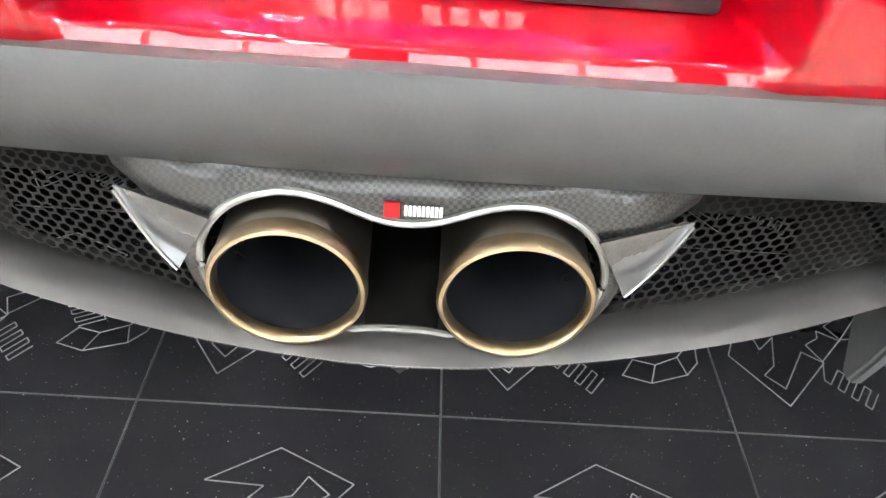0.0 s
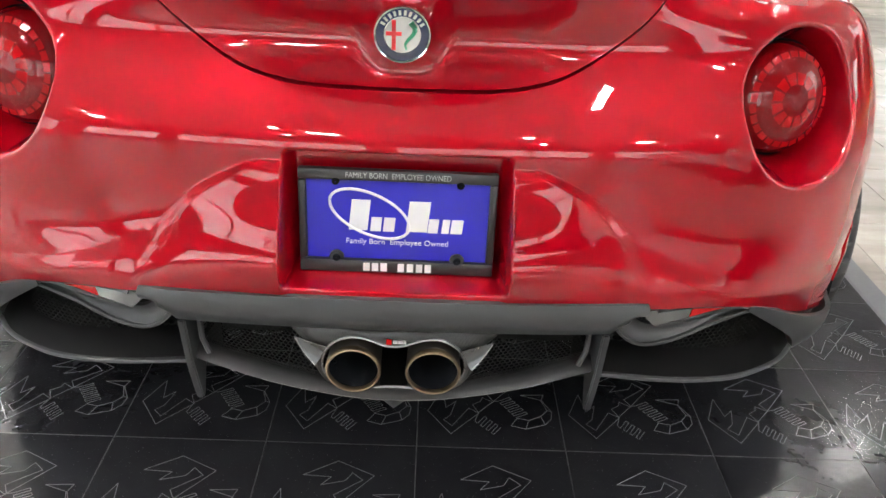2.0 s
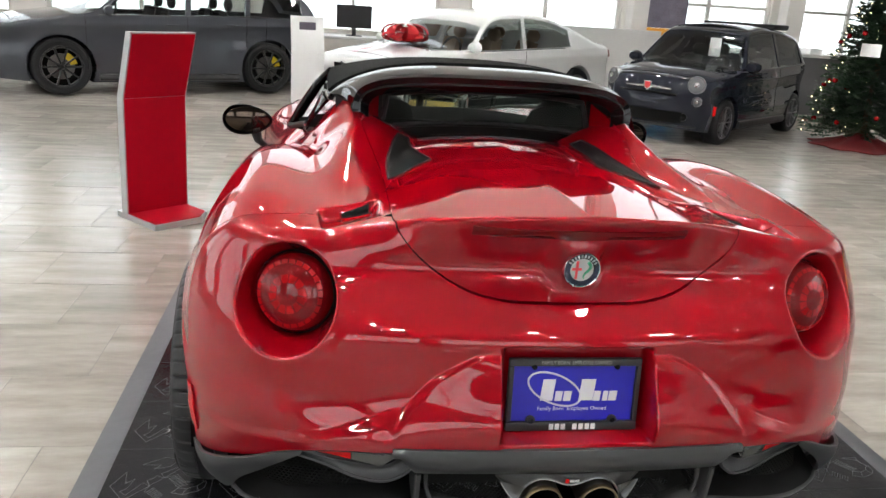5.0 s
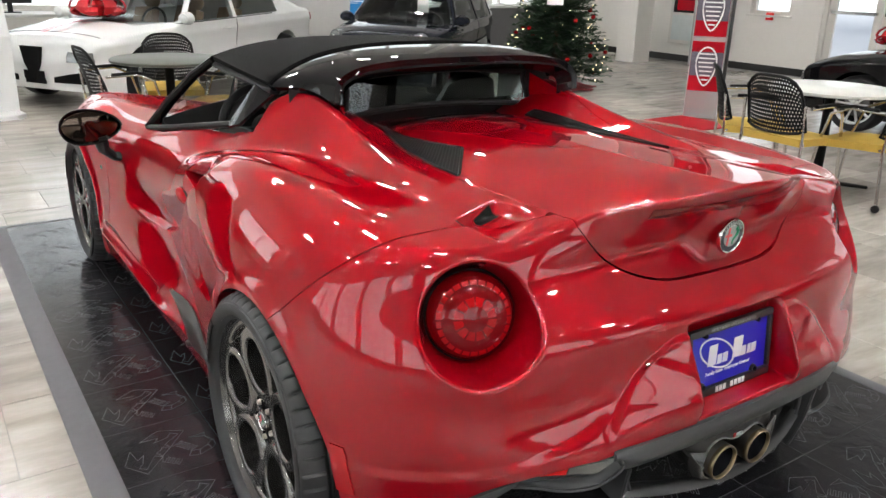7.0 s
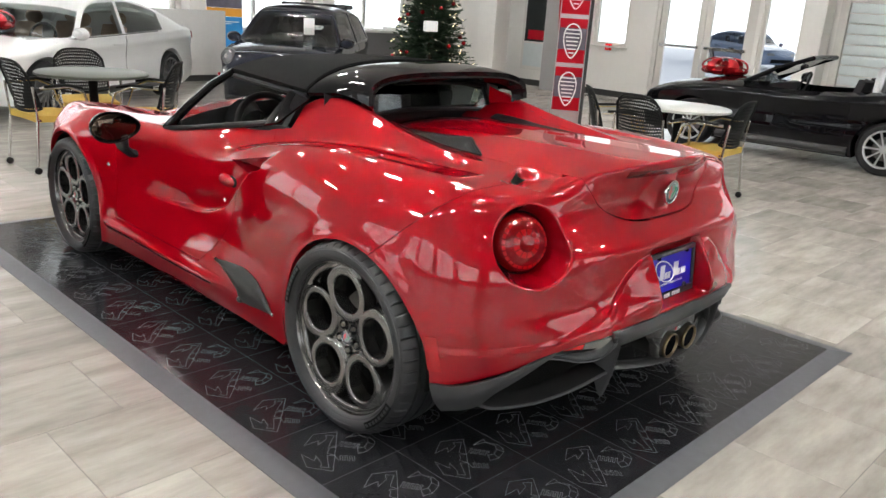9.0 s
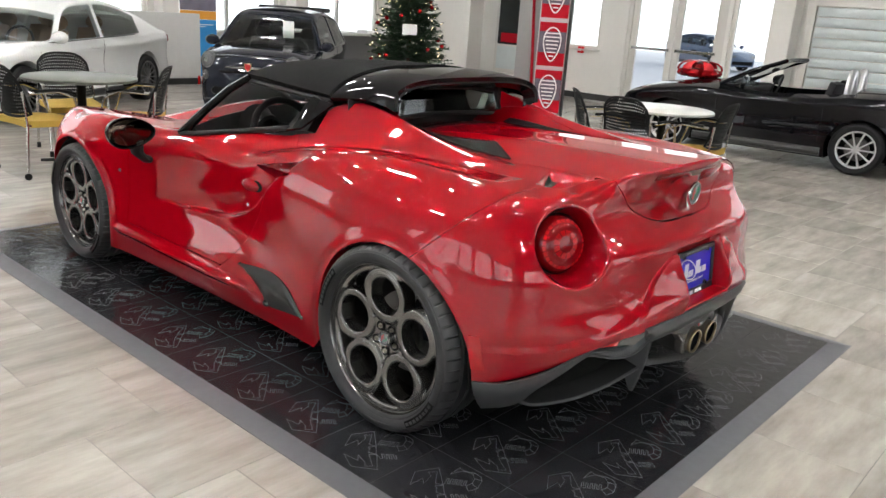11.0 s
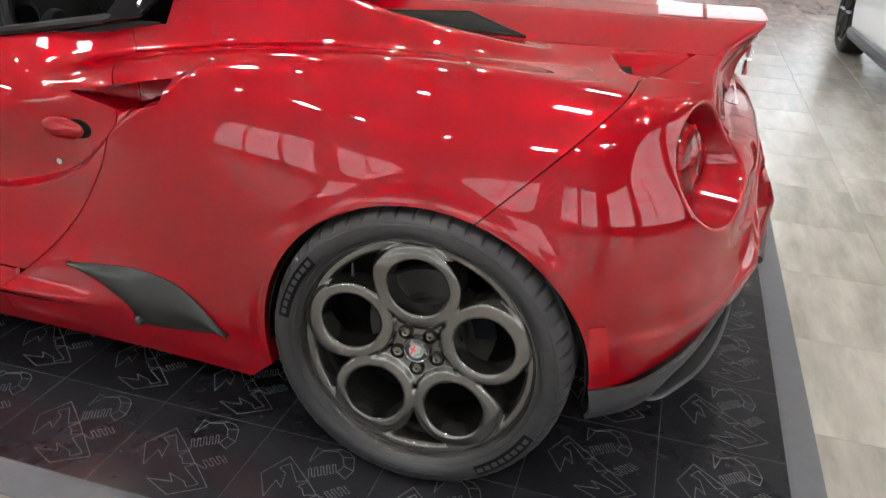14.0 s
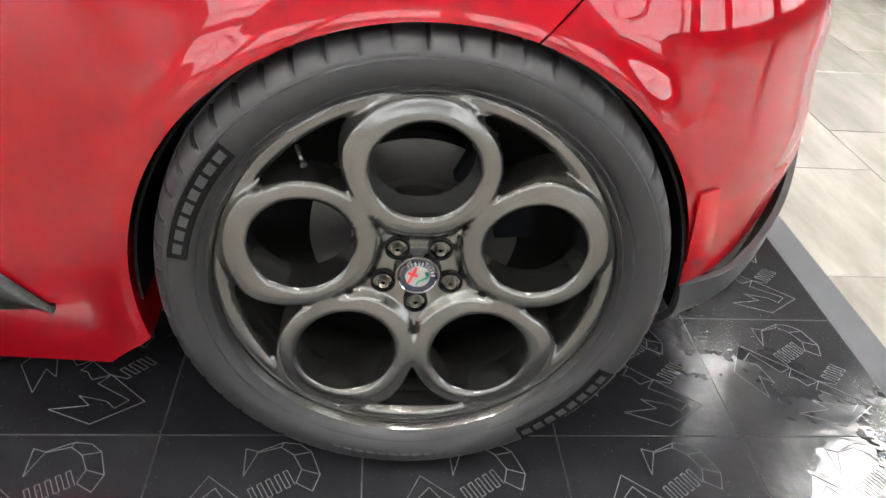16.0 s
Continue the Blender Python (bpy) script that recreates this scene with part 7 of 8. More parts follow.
part("number_sheet", boxes((-0.34, -0.18, 0.58, 0.584, 1.08, 1.32)), LETTER, hatch, "white price sheet behind the windscreen", smooth=False)
shield = outline_plate([(-0.16, 0.16), (0.16, 0.16), (0.12, -0.02), (0.0, -0.22), (-0.12, -0.02)], 0.02, Matrix.Translation((0, s_y(0, 0.50) - 0.012, 0.52)) @ Matrix.Rotation(-math.pi / 2, 4, "X") @ Matrix.Diagonal((1, -1, 1, 1)))
part("shield_grille", shield, DARK, saloon, "black shield-shaped grille")
for s in (-1, 1):
    part("side_intake", sheet(lambda u, v: Vector((s * (0.26 + 0.42 * u), s_y(0.26 + 0.42 * u, 0.30 + (0.06 + 0.08 * u) * v) + 0.006, 0.30 + (0.06 + 0.08 * u) * v)), 8, 4, 0.01), DARK, saloon, "black side intake")


def ribbon_bow(at, size):
    """A big red bow of looped ribbon."""
    bow = thing("gift_bow", "large red foil ribbon bow lying on a bonnet", "bow", at, "gift bows")
    for k in range(12):
        a = 2 * math.pi * k / 12 + (0.2 if k % 2 else 0)
        lift = 0.55 if k % 2 else 0.30
        pts = []
        for q in range(9):
            t = math.pi * q / 8
            pts.append(Vector((math.cos(a) * size * 0.5 * math.sin(t) ** 0.8, math.sin(a) * size * 0.5 * math.sin(t) ** 0.8, size * lift * (0.5 - 0.5 * math.cos(t)) * 0.7 + 0.01)))
        part("loop", tube(pts, [size * (0.05 + 0.07 * math.sin(math.pi * q / 8)) for q in range(9)], 6, flat=0.25, up=(math.cos(a), math.sin(a), 0.2)), BOW_RED, bow)
    part("knot", lathe([(0.0005, size * 0.34), (size * 0.10, size * 0.30), (size * 0.13, size * 0.15), (size * 0.06, 0.0)], 12), BOW_RED, bow)
    return bow


bow = ribbon_bow(saloon.matrix_world @ Matrix.Translation((0, 1.30, 0.945)), 0.62)
part("tail", sheet(lambda u, v: Vector((-0.05 + 0.10 * u, 0.1 + 0.75 * v, -0.02 - 0.10 * v * v)), 2, 10, 0.003), BOW_RED, bow, "ribbon tail down the bonnet")
ribbon_bow(convertible.matrix_world @ Matrix.Translation((0, 1.15, 0.935)), 0.62)


# ---- display stands, poster tower, banner, counters ----
RED_PANEL = material("red_display_panel", (0.36, 0.002, 0.012), 0.5, 0, 0, 0.04, 20, spec=0.12)
WHITE_PANEL = material("white_display_panel", (0.72, 0.72, 0.72), 0.4, 0, 0, 0.03, 20)
SILVER_PANEL = material("brushed_silver_panel", (0.50, 0.50, 0.50), 0.4, 0.5, 0, 0.05, 60)
BLUE_BANNER = material("blue_banner", (0.01, 0.22, 0.55), 0.6, 0, 0, 0.04, 10)
ORANGE = material("orange_band", (0.70, 0.30, 0.02), 0.6)
PRINT = material("dark_print", (0.10, 0.09, 0.12), 0.6, 0, 0, 0.5, 90)
COUNTER = material("dark_grey_counter", (0.09, 0.09, 0.092), 0.5, 0, 0, 0.08, 14)
PALE_COUNTER = material("pale_grey_counter", (0.50, 0.50, 0.49), 0.5, 0, 0, 0.05, 14)


def bent_stand(name, label, at, face_mat, edge_mat, height, kink, lean, width):
    """A totem with a kink at two thirds of its height and a foot that reaches forward."""
    st = thing(name, label, "display stand", at)
    z1, h = height * 0.655, width / 2
    m = Matrix(((0, 0, 1, -h), (1, 0, 0, 0), (0, 1, 0, 0), (0, 0, 0, 1)))
    part("core", outline_plate([(0.0, 0.0), (kink, z1), (lean, height), (lean + 0.058, height), (kink + 0.064, z1), (0.065, 0.0)], width, m), edge_mat, st, smooth=False)
    fm = Matrix(((0, 0, 1, -h + 0.008), (1, 0, 0, 0), (0, 1, 0, 0), (0, 0, 0, 1)))
    part("lower_panel", outline_plate([(-0.004, 0.03), (kink - 0.004, z1), (kink + 0.005, z1), (0.004, 0.03)], width - 0.016, fm), face_mat, st, "coloured lower panel", smooth=False)
    part("upper_panel", outline_plate([(kink - 0.0045, z1 + 0.002), (lean - 0.004, height - 0.010), (lean + 0.006, height - 0.010), (kink + 0.005, z1 + 0.002)], width - 0.016, fm), face_mat, st, "coloured upper panel", smooth=False)
    part("foot", outline_plate([(-h, -0.31), (h - 0.10, -0.31), (h, -0.21), (h, 0.12), (-h, 0.12)], 0.035), edge_mat, st)
    part("foot_panel", outline_plate([(-h + 0.010, -0.30), (h - 0.105, -0.30), (h - 0.010, -0.205), (h - 0.010, -0.004), (-h + 0.010, -0.004)], 0.004, Matrix.Translation((0, 0, 0.0355))), face_mat, st)
    return st


stand = bent_stand("display_stand", "red bent display totem with silver edges on the tiles", Matrix.Translation((-1.603, 3.567, FLOOR_Z)) @ Matrix.Rotation(radians(42), 4, "Z"), RED_PANEL, SILVER_PANEL, 1.122, -0.02, -0.155, 0.415)
kiosk = bent_stand("display_stand", "white bent display totem with a small picture", Matrix.Translation((-0.80, 7.75, FLOOR_Z)) @ Matrix.Rotation(radians(8), 4, "Z"), WHITE_PANEL, WHITE_PANEL, 1.12, -0.015, 0.10, 0.36)
part("picture", boxes((-0.09, 0.09, 0.055, 0.062, 0.93, 1.06)), PRINT, kiosk, "small printed picture", smooth=False)

# poster tower: three red panels, each with a plain shield-shaped grille of bars
tower = thing("poster_tower", "tall silver display tower with three red posters", "display tower", Matrix.Translation((5.65, 4.70, FLOOR_Z)) @ Matrix.Rotation(radians(-54), 4, "Z"))
part("tower_body", boxes((-0.175, 0.175, 0.0, 0.30, 0.0, 2.7), bevel=0.012), SILVER_PANEL, tower)
part("tower_post", boxes((0.18, 0.215, 0.02, 0.28, 0.0, 2.7)), SKIRT, tower, smooth=False)
for k, z in enumerate((0.55, 1.12, 1.69, 2.2)):
    poster = part("poster", boxes((-0.165, 0.165, -0.012, -0.002, z - 0.26, z + 0.26)), RED_PANEL, tower, "red poster with a pale grille shape", smooth=False)
    part("poster_shade", boxes((-0.163, 0.163, -0.0135, -0.0125, z - 0.10, z + 0.15)), PRINT, poster, smooth=False)
    outline = [(0.115 * math.sin(a) * (1 - 0.45 * (0.5 - 0.5 * math.cos(a)) ** 2), -0.016, z + 0.20 * math.cos(a)) for a in (2 * math.pi * q / 28 for q in range(28))]
    part("grille_outline", tube(outline, 0.009, 6, True), LETTER, poster)
    for q in range(7):
        zz = z - 0.14 + 0.045 * q
        w = 0.095 * (0.35 + 0.65 * (q / 6) ** 0.6)
        part("grille_bar", boxes((-w, w, -0.020, -0.014, zz - 0.007, zz + 0.007)), LETTER, poster, smooth=False)
tagged(mesh_object("door_mat", boxes((4.95, 5.55, 4.15, 4.85, FLOOR_Z, FLOOR_Z + 0.012), bevel=0.004), RED_PANEL, smooth=False), "small red carpet mat lying by the poster tower", "mat")

banner = thing("roll_up_banner", "blue and orange roll-up banner before the windows", "banner", Matrix.Translation((4.85, 11.35, FLOOR_Z)) @ Matrix.Rotation(radians(-20), 4, "Z"))
part("foot", boxes((-0.32, 0.32, -0.12, 0.12, 0.0, 0.08), bevel=0.02), SILVER_PANEL, banner)
part("sheet", boxes((-0.30, 0.30, -0.004, 0.004, 0.08, 1.02)), BLUE_BANNER, banner, "blue printed sheet", smooth=False)
part("band", boxes((-0.30, 0.30, -0.006, 0.006, 1.022, 1.16)), ORANGE, banner, "orange band", smooth=False)
part("picture", boxes((-0.30, 0.30, -0.005, 0.005, 1.162, 1.80)), PRINT, banner, "printed pictures", smooth=False)
part("writing_bar", boxes((-0.24, 0.24, -0.0062, -0.0045, 0.93, 0.945), (-0.24, 0.12, -0.0062, -0.0045, 0.90, 0.912)), LETTER, banner, "plain bars of small writing", smooth=False)

desk = thing("reception_desk", "dark grey reception desk with papers before the windows", "desk", Matrix.Translation((7.2, 10.6, FLOOR_Z)) @ Matrix.Rotation(radians(-6), 4, "Z"))
part("desk_body", boxes((-1.5, 1.5, -0.35, 0.35, 0.0, 0.88), bevel=0.008), COUNTER, desk, smooth=False)
part("desk_top", boxes((-1.54, 1.54, -0.39, 0.39, 0.884, 0.925), bevel=0.006), PALE_COUNTER, desk, smooth=False)
for k in range(6):
    x = -1.2 + 0.45 * k
    tagged(mesh_object("paper_stack", boxes((7.2 + x, 7.2 + x + 0.22, 10.42 - 0.1 * x, 10.72 - 0.1 * x, FLOOR_Z + 0.926, FLOOR_Z + 0.95 + 0.03 * (k % 3))), LETTER, smooth=False), "stack of white papers lying on the desk", "papers")
monitor = thing("computer_monitor", "black flat computer monitor standing on a desk", "monitor", Matrix.Translation((-0.2, 11.3, FLOOR_Z + 0.76)))
part("screen", boxes((-0.27, 0.27, -0.02, 0.02, 0.12, 0.46), bevel=0.008), LEATHER, monitor, smooth=False)
part("stand", boxes((-0.03, 0.03, -0.01, 0.03, 0.012, 0.14), (-0.12, 0.12, -0.08, 0.10, 0.0, 0.012)), LEATHER, monitor, smooth=False)
office = thing("office_desk", "pale office desk standing along the window wall", "desk", Matrix.Translation((-0.4, 11.35, FLOOR_Z)))
part("desk_top", boxes((-0.9, 0.9, -0.38, 0.38, 0.72, 0.76), bevel=0.006), PALE_COUNTER, office, smooth=False)
for x in (-0.86, 0.86):
    part("desk_side", boxes((x - 0.02, x + 0.02, -0.36, 0.36, 0.0, 0.72)), PALE_COUNTER, office, smooth=False)
partition = thing("low_partition", "pale grey waist-high partition beside the white saloon", "partition", Matrix.Translation((3.75, 10.95, FLOOR_Z)))
part("panel", boxes((-0.85, 0.85, -0.06, 0.06, 0.10, 1.12), bevel=0.01), PALE_COUNTER, partition, smooth=False)
part("plinth", boxes((-0.85, 0.85, -0.05, 0.05, 0.0, 0.10)), SKIRT, partition, smooth=False)
skis = thing("red_pole", "red pole leaning against the grey column", "pole", Matrix.Translation((9.95, 8.1, FLOOR_Z)))
part("shaft", tube([(-0.25, -0.25, 0.0), (-0.12, -0.10, 0.9), (-0.02, 0.04, 1.75)], 0.03, 8), RED_PANEL, skis)
alarm = thing("alarm_box", "small red alarm call point on the wall", "alarm", Matrix.Translation((ROOM_X1, 7.35, 0.88)))
part("box", boxes((-0.05, 0.0, -0.06, 0.06, -0.06, 0.06), bevel=0.008), REFLECTOR, alarm)
part("plate", boxes((-0.056, -0.051, -0.03, 0.03, -0.02, 0.02)), LETTER, alarm, smooth=False)
extinguisher = thing("wall_cabinet", "white glazed wall cabinet with red things inside", "cabinet", Matrix.Translation((ROOM_X1, 8.9, 0.95)))
part("case", boxes((-0.12, 0.0, -0.45, 0.45, -0.65, 0.85), bevel=0.01), ALU, extinguisher, smooth=False)
part("pane", boxes((-0.125, -0.121, -0.38, 0.38, -0.1, 0.78)), CAR_GLASS, extinguisher, smooth=False)
part("red_board", boxes((-0.128, -0.126, -0.30, 0.30, -0.06, 0.12)), RED_PANEL, extinguisher, smooth=False)
part("shelf_front", boxes((-0.128, -0.121, -0.38, 0.38, -0.58, -0.14)), SLAT, extinguisher, smooth=False)


# ---- cafe tables and chairs ----
YELLOW_SEAT = material("yellow_seat_cloth", (0.50, 0.33, 0.06), 0.85, 0, 0, 0.15, 200, 0.15)
TABLE_TOP = material("pale_laminate", (0.62, 0.63, 0.60), 0.25, 0, 0, 0.04, 20)
TABLE_DARK = material("dark_laminate", (0.075, 0.08, 0.065), 0.45, 0, 0, 0.06, 20)


def cafe_chair():
    """A stacking chair on castors: pierced black back, yellow seat, bent steel frame with arms; it faces +y."""
    c = thing("cafe_chair", "black-backed stacking chair with yellow cloth seat", "chair", group="chairs round the tables")
    def back(u, v):
        a = 2 * u - 1
        return Vector((0.225 * a * (1 - 0.10 * v), -0.23 - 0.09 * v + 0.05 * a * a, 0.46 + 0.38 * v - 0.085 * abs(a) ** 4 * v * v + 0.03 * abs(a) ** 3 * (1 - v)))
    pierced = part("backrest", lattice(lambda u, v: back(min(max(u, 0), 1), min(max(v, 0), 1)) if -0.05 < u < 1.05 and -0.05 < v < 1.05 else None, 22, 14, 0.42), MESH_BLACK, c, "black pierced plastic back")
    edge = [back(k / 10, 0) for k in range(11)] + [back(1, k / 6) for k in range(1, 6)] + [back(1 - k / 10, 1) for k in range(11)] + [back(0, 1 - k / 6) for k in range(1, 6)]
    part("back_rim", tube(edge, 0.011, 6, True), MESH_BLACK, c)
    part("seat", sheet(lambda u, v: Vector(((2 * u - 1) * 0.225, -0.22 + 0.44 * v, 0.44 + 0.03 * math.sin(math.pi * u) * math.sin(math.pi * v) - 0.02 * v)), 10, 10, 0.05), YELLOW_SEAT, c, "yellow upholstered seat")
    for s in (-1, 1):
        part("leg", tube([(s * 0.235, -0.24, 0.66), (s * 0.24, -0.22, 0.40), (s * 0.25, -0.25, 0.06)], 0.011, 8), STEEL, c)
        part("leg", tube([(s * 0.25, 0.24, 0.06), (s * 0.245, 0.20, 0.40), (s * 0.26, 0.14, 0.60), (s * 0.27, 0.02, 0.655), (s * 0.255, -0.20, 0.645)], 0.011, 8), STEEL, c)
        part("armrest", tube([(s * 0.27, 0.12, 0.645), (s * 0.272, 0.0, 0.668), (s * 0.262, -0.16, 0.66)], 0.016, 8, flat=0.7), MESH_BLACK, c, "black armrest")
        for y in (-0.25, 0.24):
            part("castor", lathe([(0.0005, 0.014), (0.022, 0.014), (0.026, 0.008), (0.026, -0.008), (0.022, -0.014), (0.0005, -0.014)], 16, Matrix.Translation((s * 0.25, y, 0.027)) @ Matrix.Rotation(math.pi / 2, 4, "Y")), MESH_BLACK, c, "black castor")
    part("stretcher", tube([(-0.24, -0.2, 0.405), (0.24, -0.2, 0.405)], 0.010, 8), STEEL, c)
    return c


def cafe_table(at, top_mat, label):
    t = thing("cafe_table", label, "table", at, "cafe tables")
    part("tabletop", lathe([(0.0005, 0.73), (0.42, 0.73), (0.435, 0.722), (0.435, 0.705), (0.42, 0.70), (0.0005, 0.70)], 56), top_mat, t)
    part("pedestal", tube([(0, 0, 0.04), (0, 0, 0.70)], 0.035, 14), MESH_BLACK, t, "black steel column")
    for k in range(4):
        a = math.pi / 4 + math.pi / 2 * k
        part("foot", tube([(0, 0, 0.05), (0.36 * math.cos(a), 0.36 * math.sin(a), 0.022)], [0.03, 0.018], 8, flat=0.7), MESH_BLACK, t)
    return t


cafe_table(Matrix.Translation((0.23, 5.53, FLOOR_Z)), TABLE_DARK, "round cafe table with dark glossy top")
cafe_table(Matrix.Translation((3.95, 2.26, FLOOR_Z)), TABLE_TOP, "round cafe table with pale top")
chair = cafe_chair()
spots = [(-0.14, 5.44, -85), (0.42, 6.15, 170), (0.52, 5.27, 50), (3.66, 2.66, -137), (3.56, 2.27, -92), (3.88, 1.92, 6)]
for k, (x, y, r) in enumerate(spots):
    if k:
        copy_thing(chair, pose(x, y, FLOOR_Z, 0, 0, r))
    else:
        chair.matrix_world = pose(x, y, FLOOR_Z, 0, 0, r)


# ---- Christmas tree ----
NEEDLE = material("fir_needles", (0.020, 0.050, 0.022), 0.6, 0, 0, 0.35, 25)
BARK = material("fir_bark", (0.09, 0.06, 0.04), 0.9, 0, 0, 0.3, 30, 0.3)
FAIRY = material("fairy_light", (0.9, 0.8, 0.6), 0.4, vary=0, emit=(1, 0.80, 0.45), emit_strength=5)
BAUBLE = material("red_bauble", (0.45, 0.008, 0.012), 0.15, 0.4, 1.0, 0)
TREE_AT = Vector((5.80, 7.30, FLOOR_Z))
tree = thing("christmas_tree", "decorated green Christmas tree with lights and red baubles", "tree", Matrix.Translation(TREE_AT))
part("trunk", tube([(0, 0, 0), (0.01, 0, 1.0), (0, 0.01, 2.3)], [0.05, 0.035, 0.01], 10), BARK, tree, "thin brown trunk")
rng = random.Random(7)
crown = bmesh.new()
bulbs, balls = bmesh.new(), bmesh.new()
for k in range(620):
    h = 0.24 + 2.1 * (k / 620) ** 1.15
    reach = 0.72 * (1 - (h - 0.28) / 2.12) ** 0.85 * rng.uniform(0.78, 1.08) + 0.03
    a = k * 2.39996 + rng.uniform(-0.2, 0.2)
    tip = Vector((reach * math.cos(a), reach * math.sin(a), h - 0.10 * reach + rng.uniform(-0.03, 0.05)))
    base = Vector((0.02 * math.cos(a), 0.02 * math.sin(a), h + 0.02))
    along = tip - base
    side = Vector((-math.sin(a), math.cos(a), 0))
    for q in range(11):
        t = 0.25 + 0.75 * q / 10
        p = base + along * t + Vector((0, 0, -0.05 * math.sin(math.pi * t)))
        for s in (-1, 1):
            tip2 = p + side * s * rng.uniform(0.05, 0.10) * (1.15 - 0.6 * t) + along.normalized() * rng.uniform(0.02, 0.06) + Vector((0, 0, rng.uniform(-0.02, 0.04)))
            w = Vector((0, 0, 0.013)) + along.normalized() * 0.026
            vs = [crown.verts.new(v) for v in (p - w, p + w, tip2)]
            crown.faces.new(vs)
        lift = p + Vector((0, 0, rng.uniform(0.03, 0.07))) + along.normalized() * 0.03
        vs = [crown.verts.new(v) for v in (p - side * 0.008, p + side * 0.008, lift)]
        crown.faces.new(vs)
    if k % 3 == 0:
        bmesh.ops.create_icosphere(bulbs, subdivisions=1, radius=0.008, matrix=Matrix.Translation(tip * 0.97 + Vector((0, 0, h * 0.03))))
    if k % 16 == 0:
        bmesh.ops.create_icosphere(balls, subdivisions=2, radius=0.032, matrix=Matrix.Translation(tip + Vector((0, 0, -0.03))))
tagged(part("crown", crown, NEEDLE, tree, "dense green needled branches", smooth=False), kind="stuff")
tagged(part("fairy_lights", bulbs, FAIRY, tree, "small warm lights"), kind="stuff")
tagged(part("baubles", balls, BAUBLE, tree, "shiny red baubles"), kind="stuff")
part("card", boxes((-0.10, 0.10, -0.004, 0.004, 0, 0.14)), LETTER, tree, "white card hung on the branches", smooth=False).matrix_local = Matrix.Translation((-0.42, -0.42, 1.08)) @ Matrix.Rotation(radians(-38), 4, "Z")
part("skirt", sheet(lambda u, v: Vector(((0.06 + (0.50 + 0.05 * math.sin(9 * 2 * math.pi * u)) * v) * math.cos(2 * math.pi * u), (0.06 + (0.50 + 0.05 * math.sin(9 * 2 * math.pi * u)) * v) * math.sin(2 * math.pi * u), 0.16 * (1 - v) ** 1.6 + 0.012)), 54, 8, 0.008), material("dark_red_plaid", (0.16, 0.01, 0.012), 0.9, 0, 0, 0.4, 60), tree, "dark red tree skirt")


# ---- display mats: interlocking tiles with an embossed scorpion ----
mat_root = thing("display_mat", "glossy black interlocking display mats with grey ramped edge", "mat")


def scorpion_lines():
    """The embossed outline on each tile, from corner to corner, x and y from 0 to 1."""
    claw_a = [(0.74, 0.72), (0.50, 0.84), (0.29, 0.71), (0.47, 0.70), (0.41, 0.63), (0.56, 0.67), (0.60, 0.74), (0.67, 0.68), (0.50, 0.55), (0.54, 0.48), (0.74, 0.72)]
    claw_b = [(0.43, 0.35), (0.36, 0.4), (0.24, 0.21), (0.18, 0.27), (0.23, 0.32), (0.27, 0.47), (0.2, 0.4), (0.17, 0.59), (0.07, 0.36), (0.23, 0.13), (0.43, 0.35)]
    body = [(0.54, 0.48), (0.43, 0.36)]
    chest = [(0.54, 0.47), (0.46, 0.52), (0.45, 0.48), (0.39, 0.44), (0.43, 0.35)]
    outer = [(0.65, 0.23), (0.75, 0.20), (0.89, 0.25), (0.94, 0.31), (0.95, 0.39), (0.89, 0.51), (0.91, 0.57), (0.74, 0.56), (0.885, 0.51)]
    inner = [(0.65, 0.23), (0.70, 0.31), (0.78, 0.29), (0.87, 0.335), (0.92, 0.40), (0.885, 0.51)]
    lines = [claw_a, claw_b, body, chest, outer, inner]
    lines += [[(0.75, 0.20), (0.78, 0.29)], [(0.89, 0.25), (0.87, 0.335)], [(0.95, 0.39), (0.92, 0.40)]]
    upper, lower = [(0.54, 0.48)], [(0.43, 0.36)]
    for k in range(5):
        x, y = 0.575 + 0.026 * k, 0.485 - 0.038 * k
        upper += [(x, y), (x + 0.085, y + 0.045), (x + 0.098, y + 0.027), (x + 0.013, y - 0.018)]
    for k in range(4):
        x, y = 0.400 + 0.036 * k, 0.262 - 0.036 * k
        lower += [(x, y), (x + 0.017, y - 0.018), (x + 0.070, y + 0.055), (x + 0.086, y + 0.036)]
    return lines + [upper, lower[:-1]]


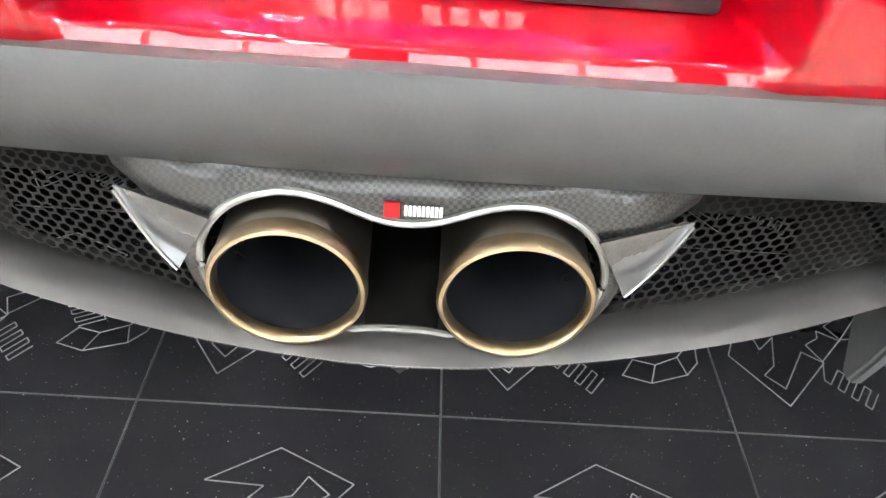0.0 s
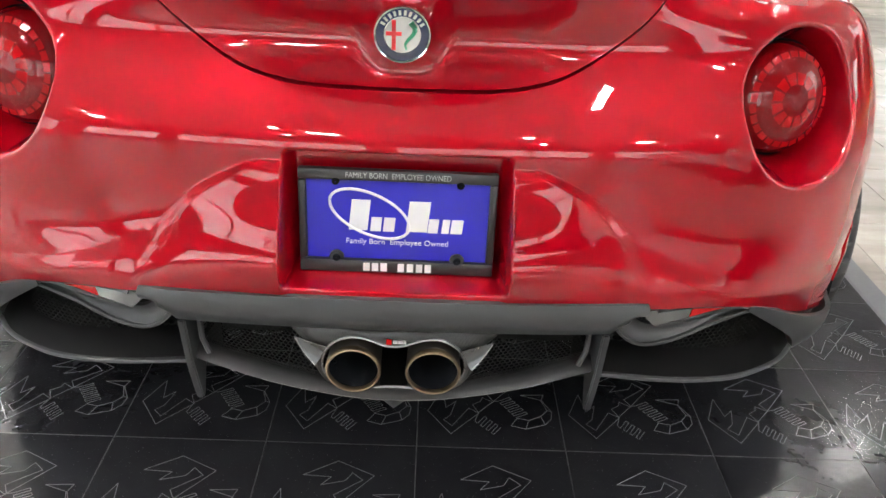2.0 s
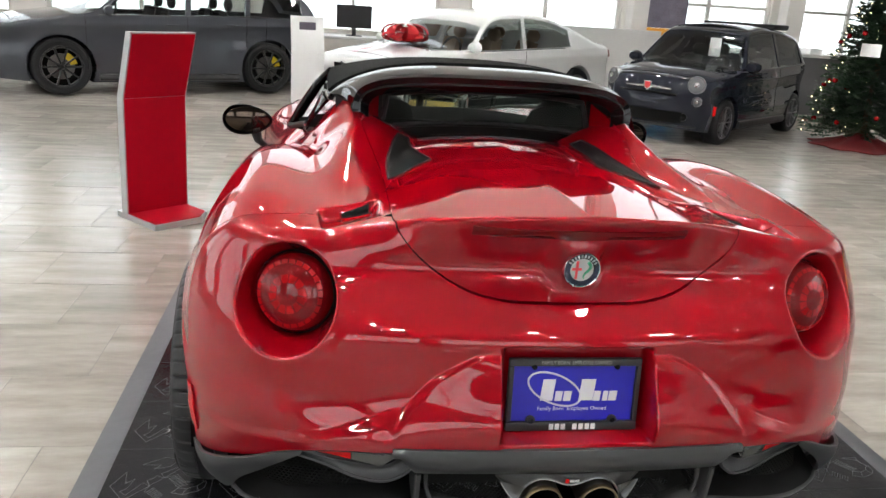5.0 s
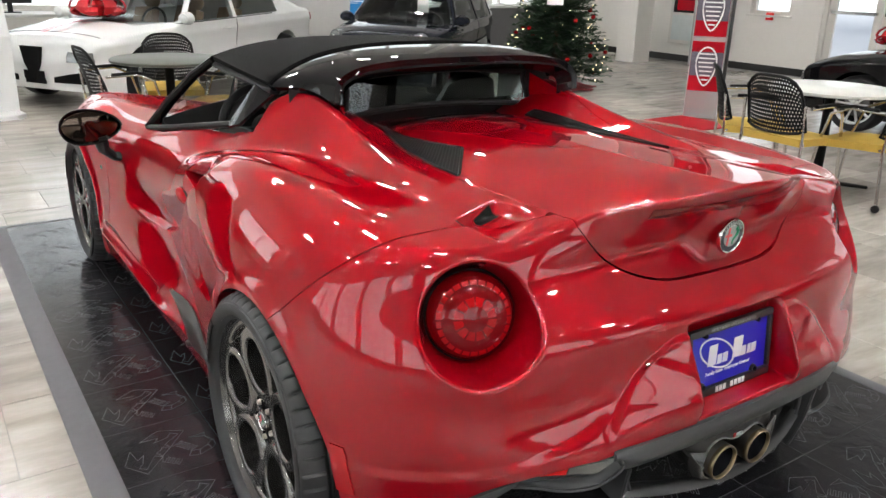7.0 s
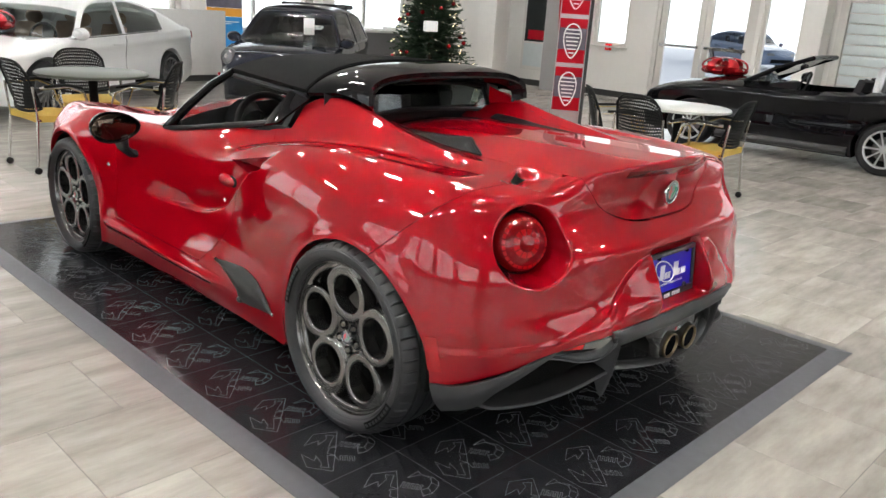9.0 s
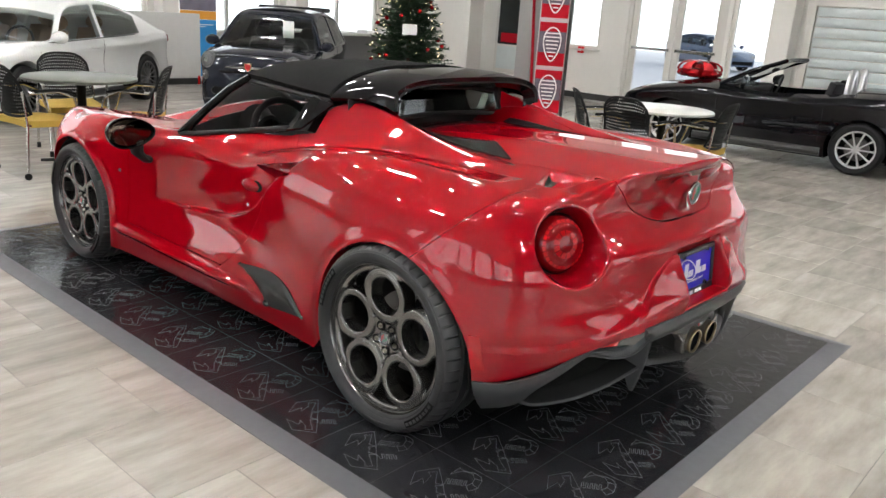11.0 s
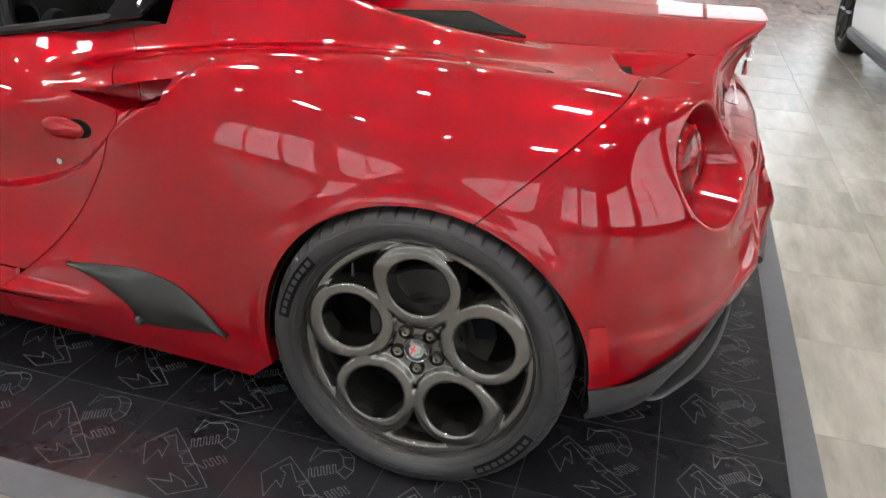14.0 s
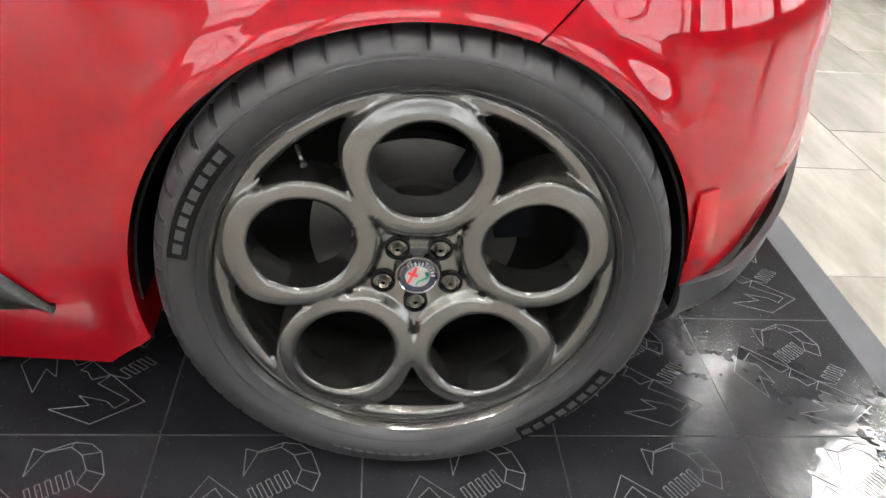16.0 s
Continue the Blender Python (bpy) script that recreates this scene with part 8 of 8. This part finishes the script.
def mat_tile_mesh():
    bm = bmesh.new()
    box(bm, 0.0003, 0.3047, 0.0003, 0.3047, FLOOR_Z + 0.0003, 0.0, bevel=0.0009)
    for f in bm.faces:
        if f.calc_area() < 0.001:
            f.material_index = 2
    for line in scorpion_lines():
        pts = [(0.305 * u, 0.305 * v, 0.0) for u, v in line]
        for (xa, ya, _), (xb, yb, _) in zip(pts, pts[1:]):
            d = Vector((xb - xa, yb - ya, 0))
            n = Vector((-d.y, d.x, 0)).normalized() * 0.0007
            a, b = Vector((xa, ya, 0.0002)), Vector((xb, yb, 0.0002))
            v = [bm.verts.new(p) for p in (a + n, a - n, b - n, b + n)]
            t = [bm.verts.new(p + Vector((0, 0, 0.0007))) for p in ((a + 0.4 * n), (a - 0.4 * n), (b - 0.4 * n), (b + 0.4 * n))]
            bm.faces.new(t).material_index = 1
            for k in range(4):
                bm.faces.new((v[k], v[(k + 1) % 4], t[(k + 1) % 4], t[k])).material_index = 1
    bmesh.ops.recalc_face_normals(bm, faces=bm.faces)
    me = bpy.data.meshes.new("mat_tile")
    bm.to_mesh(me)
    bm.free()
    me.materials.append(MAT)
    me.materials.append(MAT_LINE)
    me.materials.append(MAT_JOINT)
    return me


tile_mesh = mat_tile_mesh()
for x in MAT_X[:-1]:
    for y in MAT_Y[:-1]:
        t = new("mat_tile", tile_mesh)
        t.parent = mat_root
        t.location = (x, y, 0)


def ramp(a, b, out):
    """A sloping edge piece between two top corners, falling away along out."""
    bm = bmesh.new()
    a, b, out = Vector(a), Vector(b), Vector(out)
    d = (b - a).normalized()
    ring = []
    for p, s in ((a, -1), (b, 1)):
        foot = p + out + s * d * out.length
        ring.append([bm.verts.new(q) for q in (Vector((p.x, p.y, FLOOR_Z + 0.0003)), Vector((p.x, p.y, -0.001)), Vector((p.x, p.y, -0.001)) + 0.12 * (foot - p), Vector((foot.x, foot.y, FLOOR_Z + 0.003)), Vector((foot.x, foot.y, FLOOR_Z + 0.0003)))])
    for k in range(5):
        bm.faces.new((ring[0][k], ring[0][(k + 1) % 5], ring[1][(k + 1) % 5], ring[1][k]))
    bm.faces.new(ring[0])
    bm.faces.new(ring[1])
    bmesh.ops.recalc_face_normals(bm, faces=bm.faces)
    part("edge_ramp", bm, EDGE, mat_root, "grey rubber ramp edge", smooth=False)


X0, X1, Y0, Y1, RW = MAT_X[0], MAT_X[-1], MAT_Y[0], MAT_Y[-1], 0.085
ramp((X0, Y0, 0), (X1, Y0, 0), (0, -RW, 0))
ramp((X0, Y1, 0), (X1, Y1, 0), (0, RW, 0))
ramp((X0, Y0, 0), (X0, Y1, 0), (-RW, 0, 0))
ramp((X1, Y0, 0), (X1, Y1, 0), (RW, 0, 0))


# ---- floor tiles ----
TX, TY = 0.515, 0.48


def slab(bm, x0, x1, y0, y1):
    e = 0.0016
    low = [bm.verts.new((x, y, FLOOR_Z - 0.004)) for x, y in ((x0, y0), (x1, y0), (x1, y1), (x0, y1))]
    mid = [bm.verts.new((x, y, FLOOR_Z - 0.0006)) for x, y in ((x0, y0), (x1, y0), (x1, y1), (x0, y1))]
    top = [bm.verts.new((x, y, FLOOR_Z)) for x, y in ((x0 + e, y0 + e), (x1 - e, y0 + e), (x1 - e, y1 - e), (x0 + e, y1 - e))]
    bm.faces.new(top)
    for k in range(4):
        bm.faces.new((low[k], low[(k + 1) % 4], mid[(k + 1) % 4], mid[k]))
        bm.faces.new((mid[k], mid[(k + 1) % 4], top[(k + 1) % 4], top[k]))


one = bmesh.new()
slab(one, 0.0015, TX - 0.0015, 0.0015, TY - 0.0015)
floor_tile = bpy.data.meshes.new("floor_tile")
one.to_mesh(floor_tile)
one.free()
floor_tile.materials.append(TILE)
rest = bmesh.new()
count = 0
for j in range(-14, 27):
    y = -0.57 + TY * j
    for i in range(-19, 21):
        x = 0.125 + TX * (i + 0.5 * (j % 2))
        if not (ROOM_X0 < x and x + TX < ROOM_X1 + 0.02 and ROOM_Y0 < y and y + TY < ROOM_Y1 + 0.02):
            continue
        if X0 < x and x + TX < X1 and Y0 < y and y + TY < Y1:
            continue
        if -3.2 < x < 4.0 and -1.8 < y < 6.2 and count < 300:
            t = new("floor_tile", floor_tile)
            t.parent = floor
            t.location = (x, y, 0)
            count += 1
        else:
            slab(rest, x + 0.0015, x + TX - 0.0015, y + 0.0015, y + TY - 0.0015)
tagged(mesh_object("far_tiles", rest, TILE_FAR, floor, smooth=False), kind="stuff")
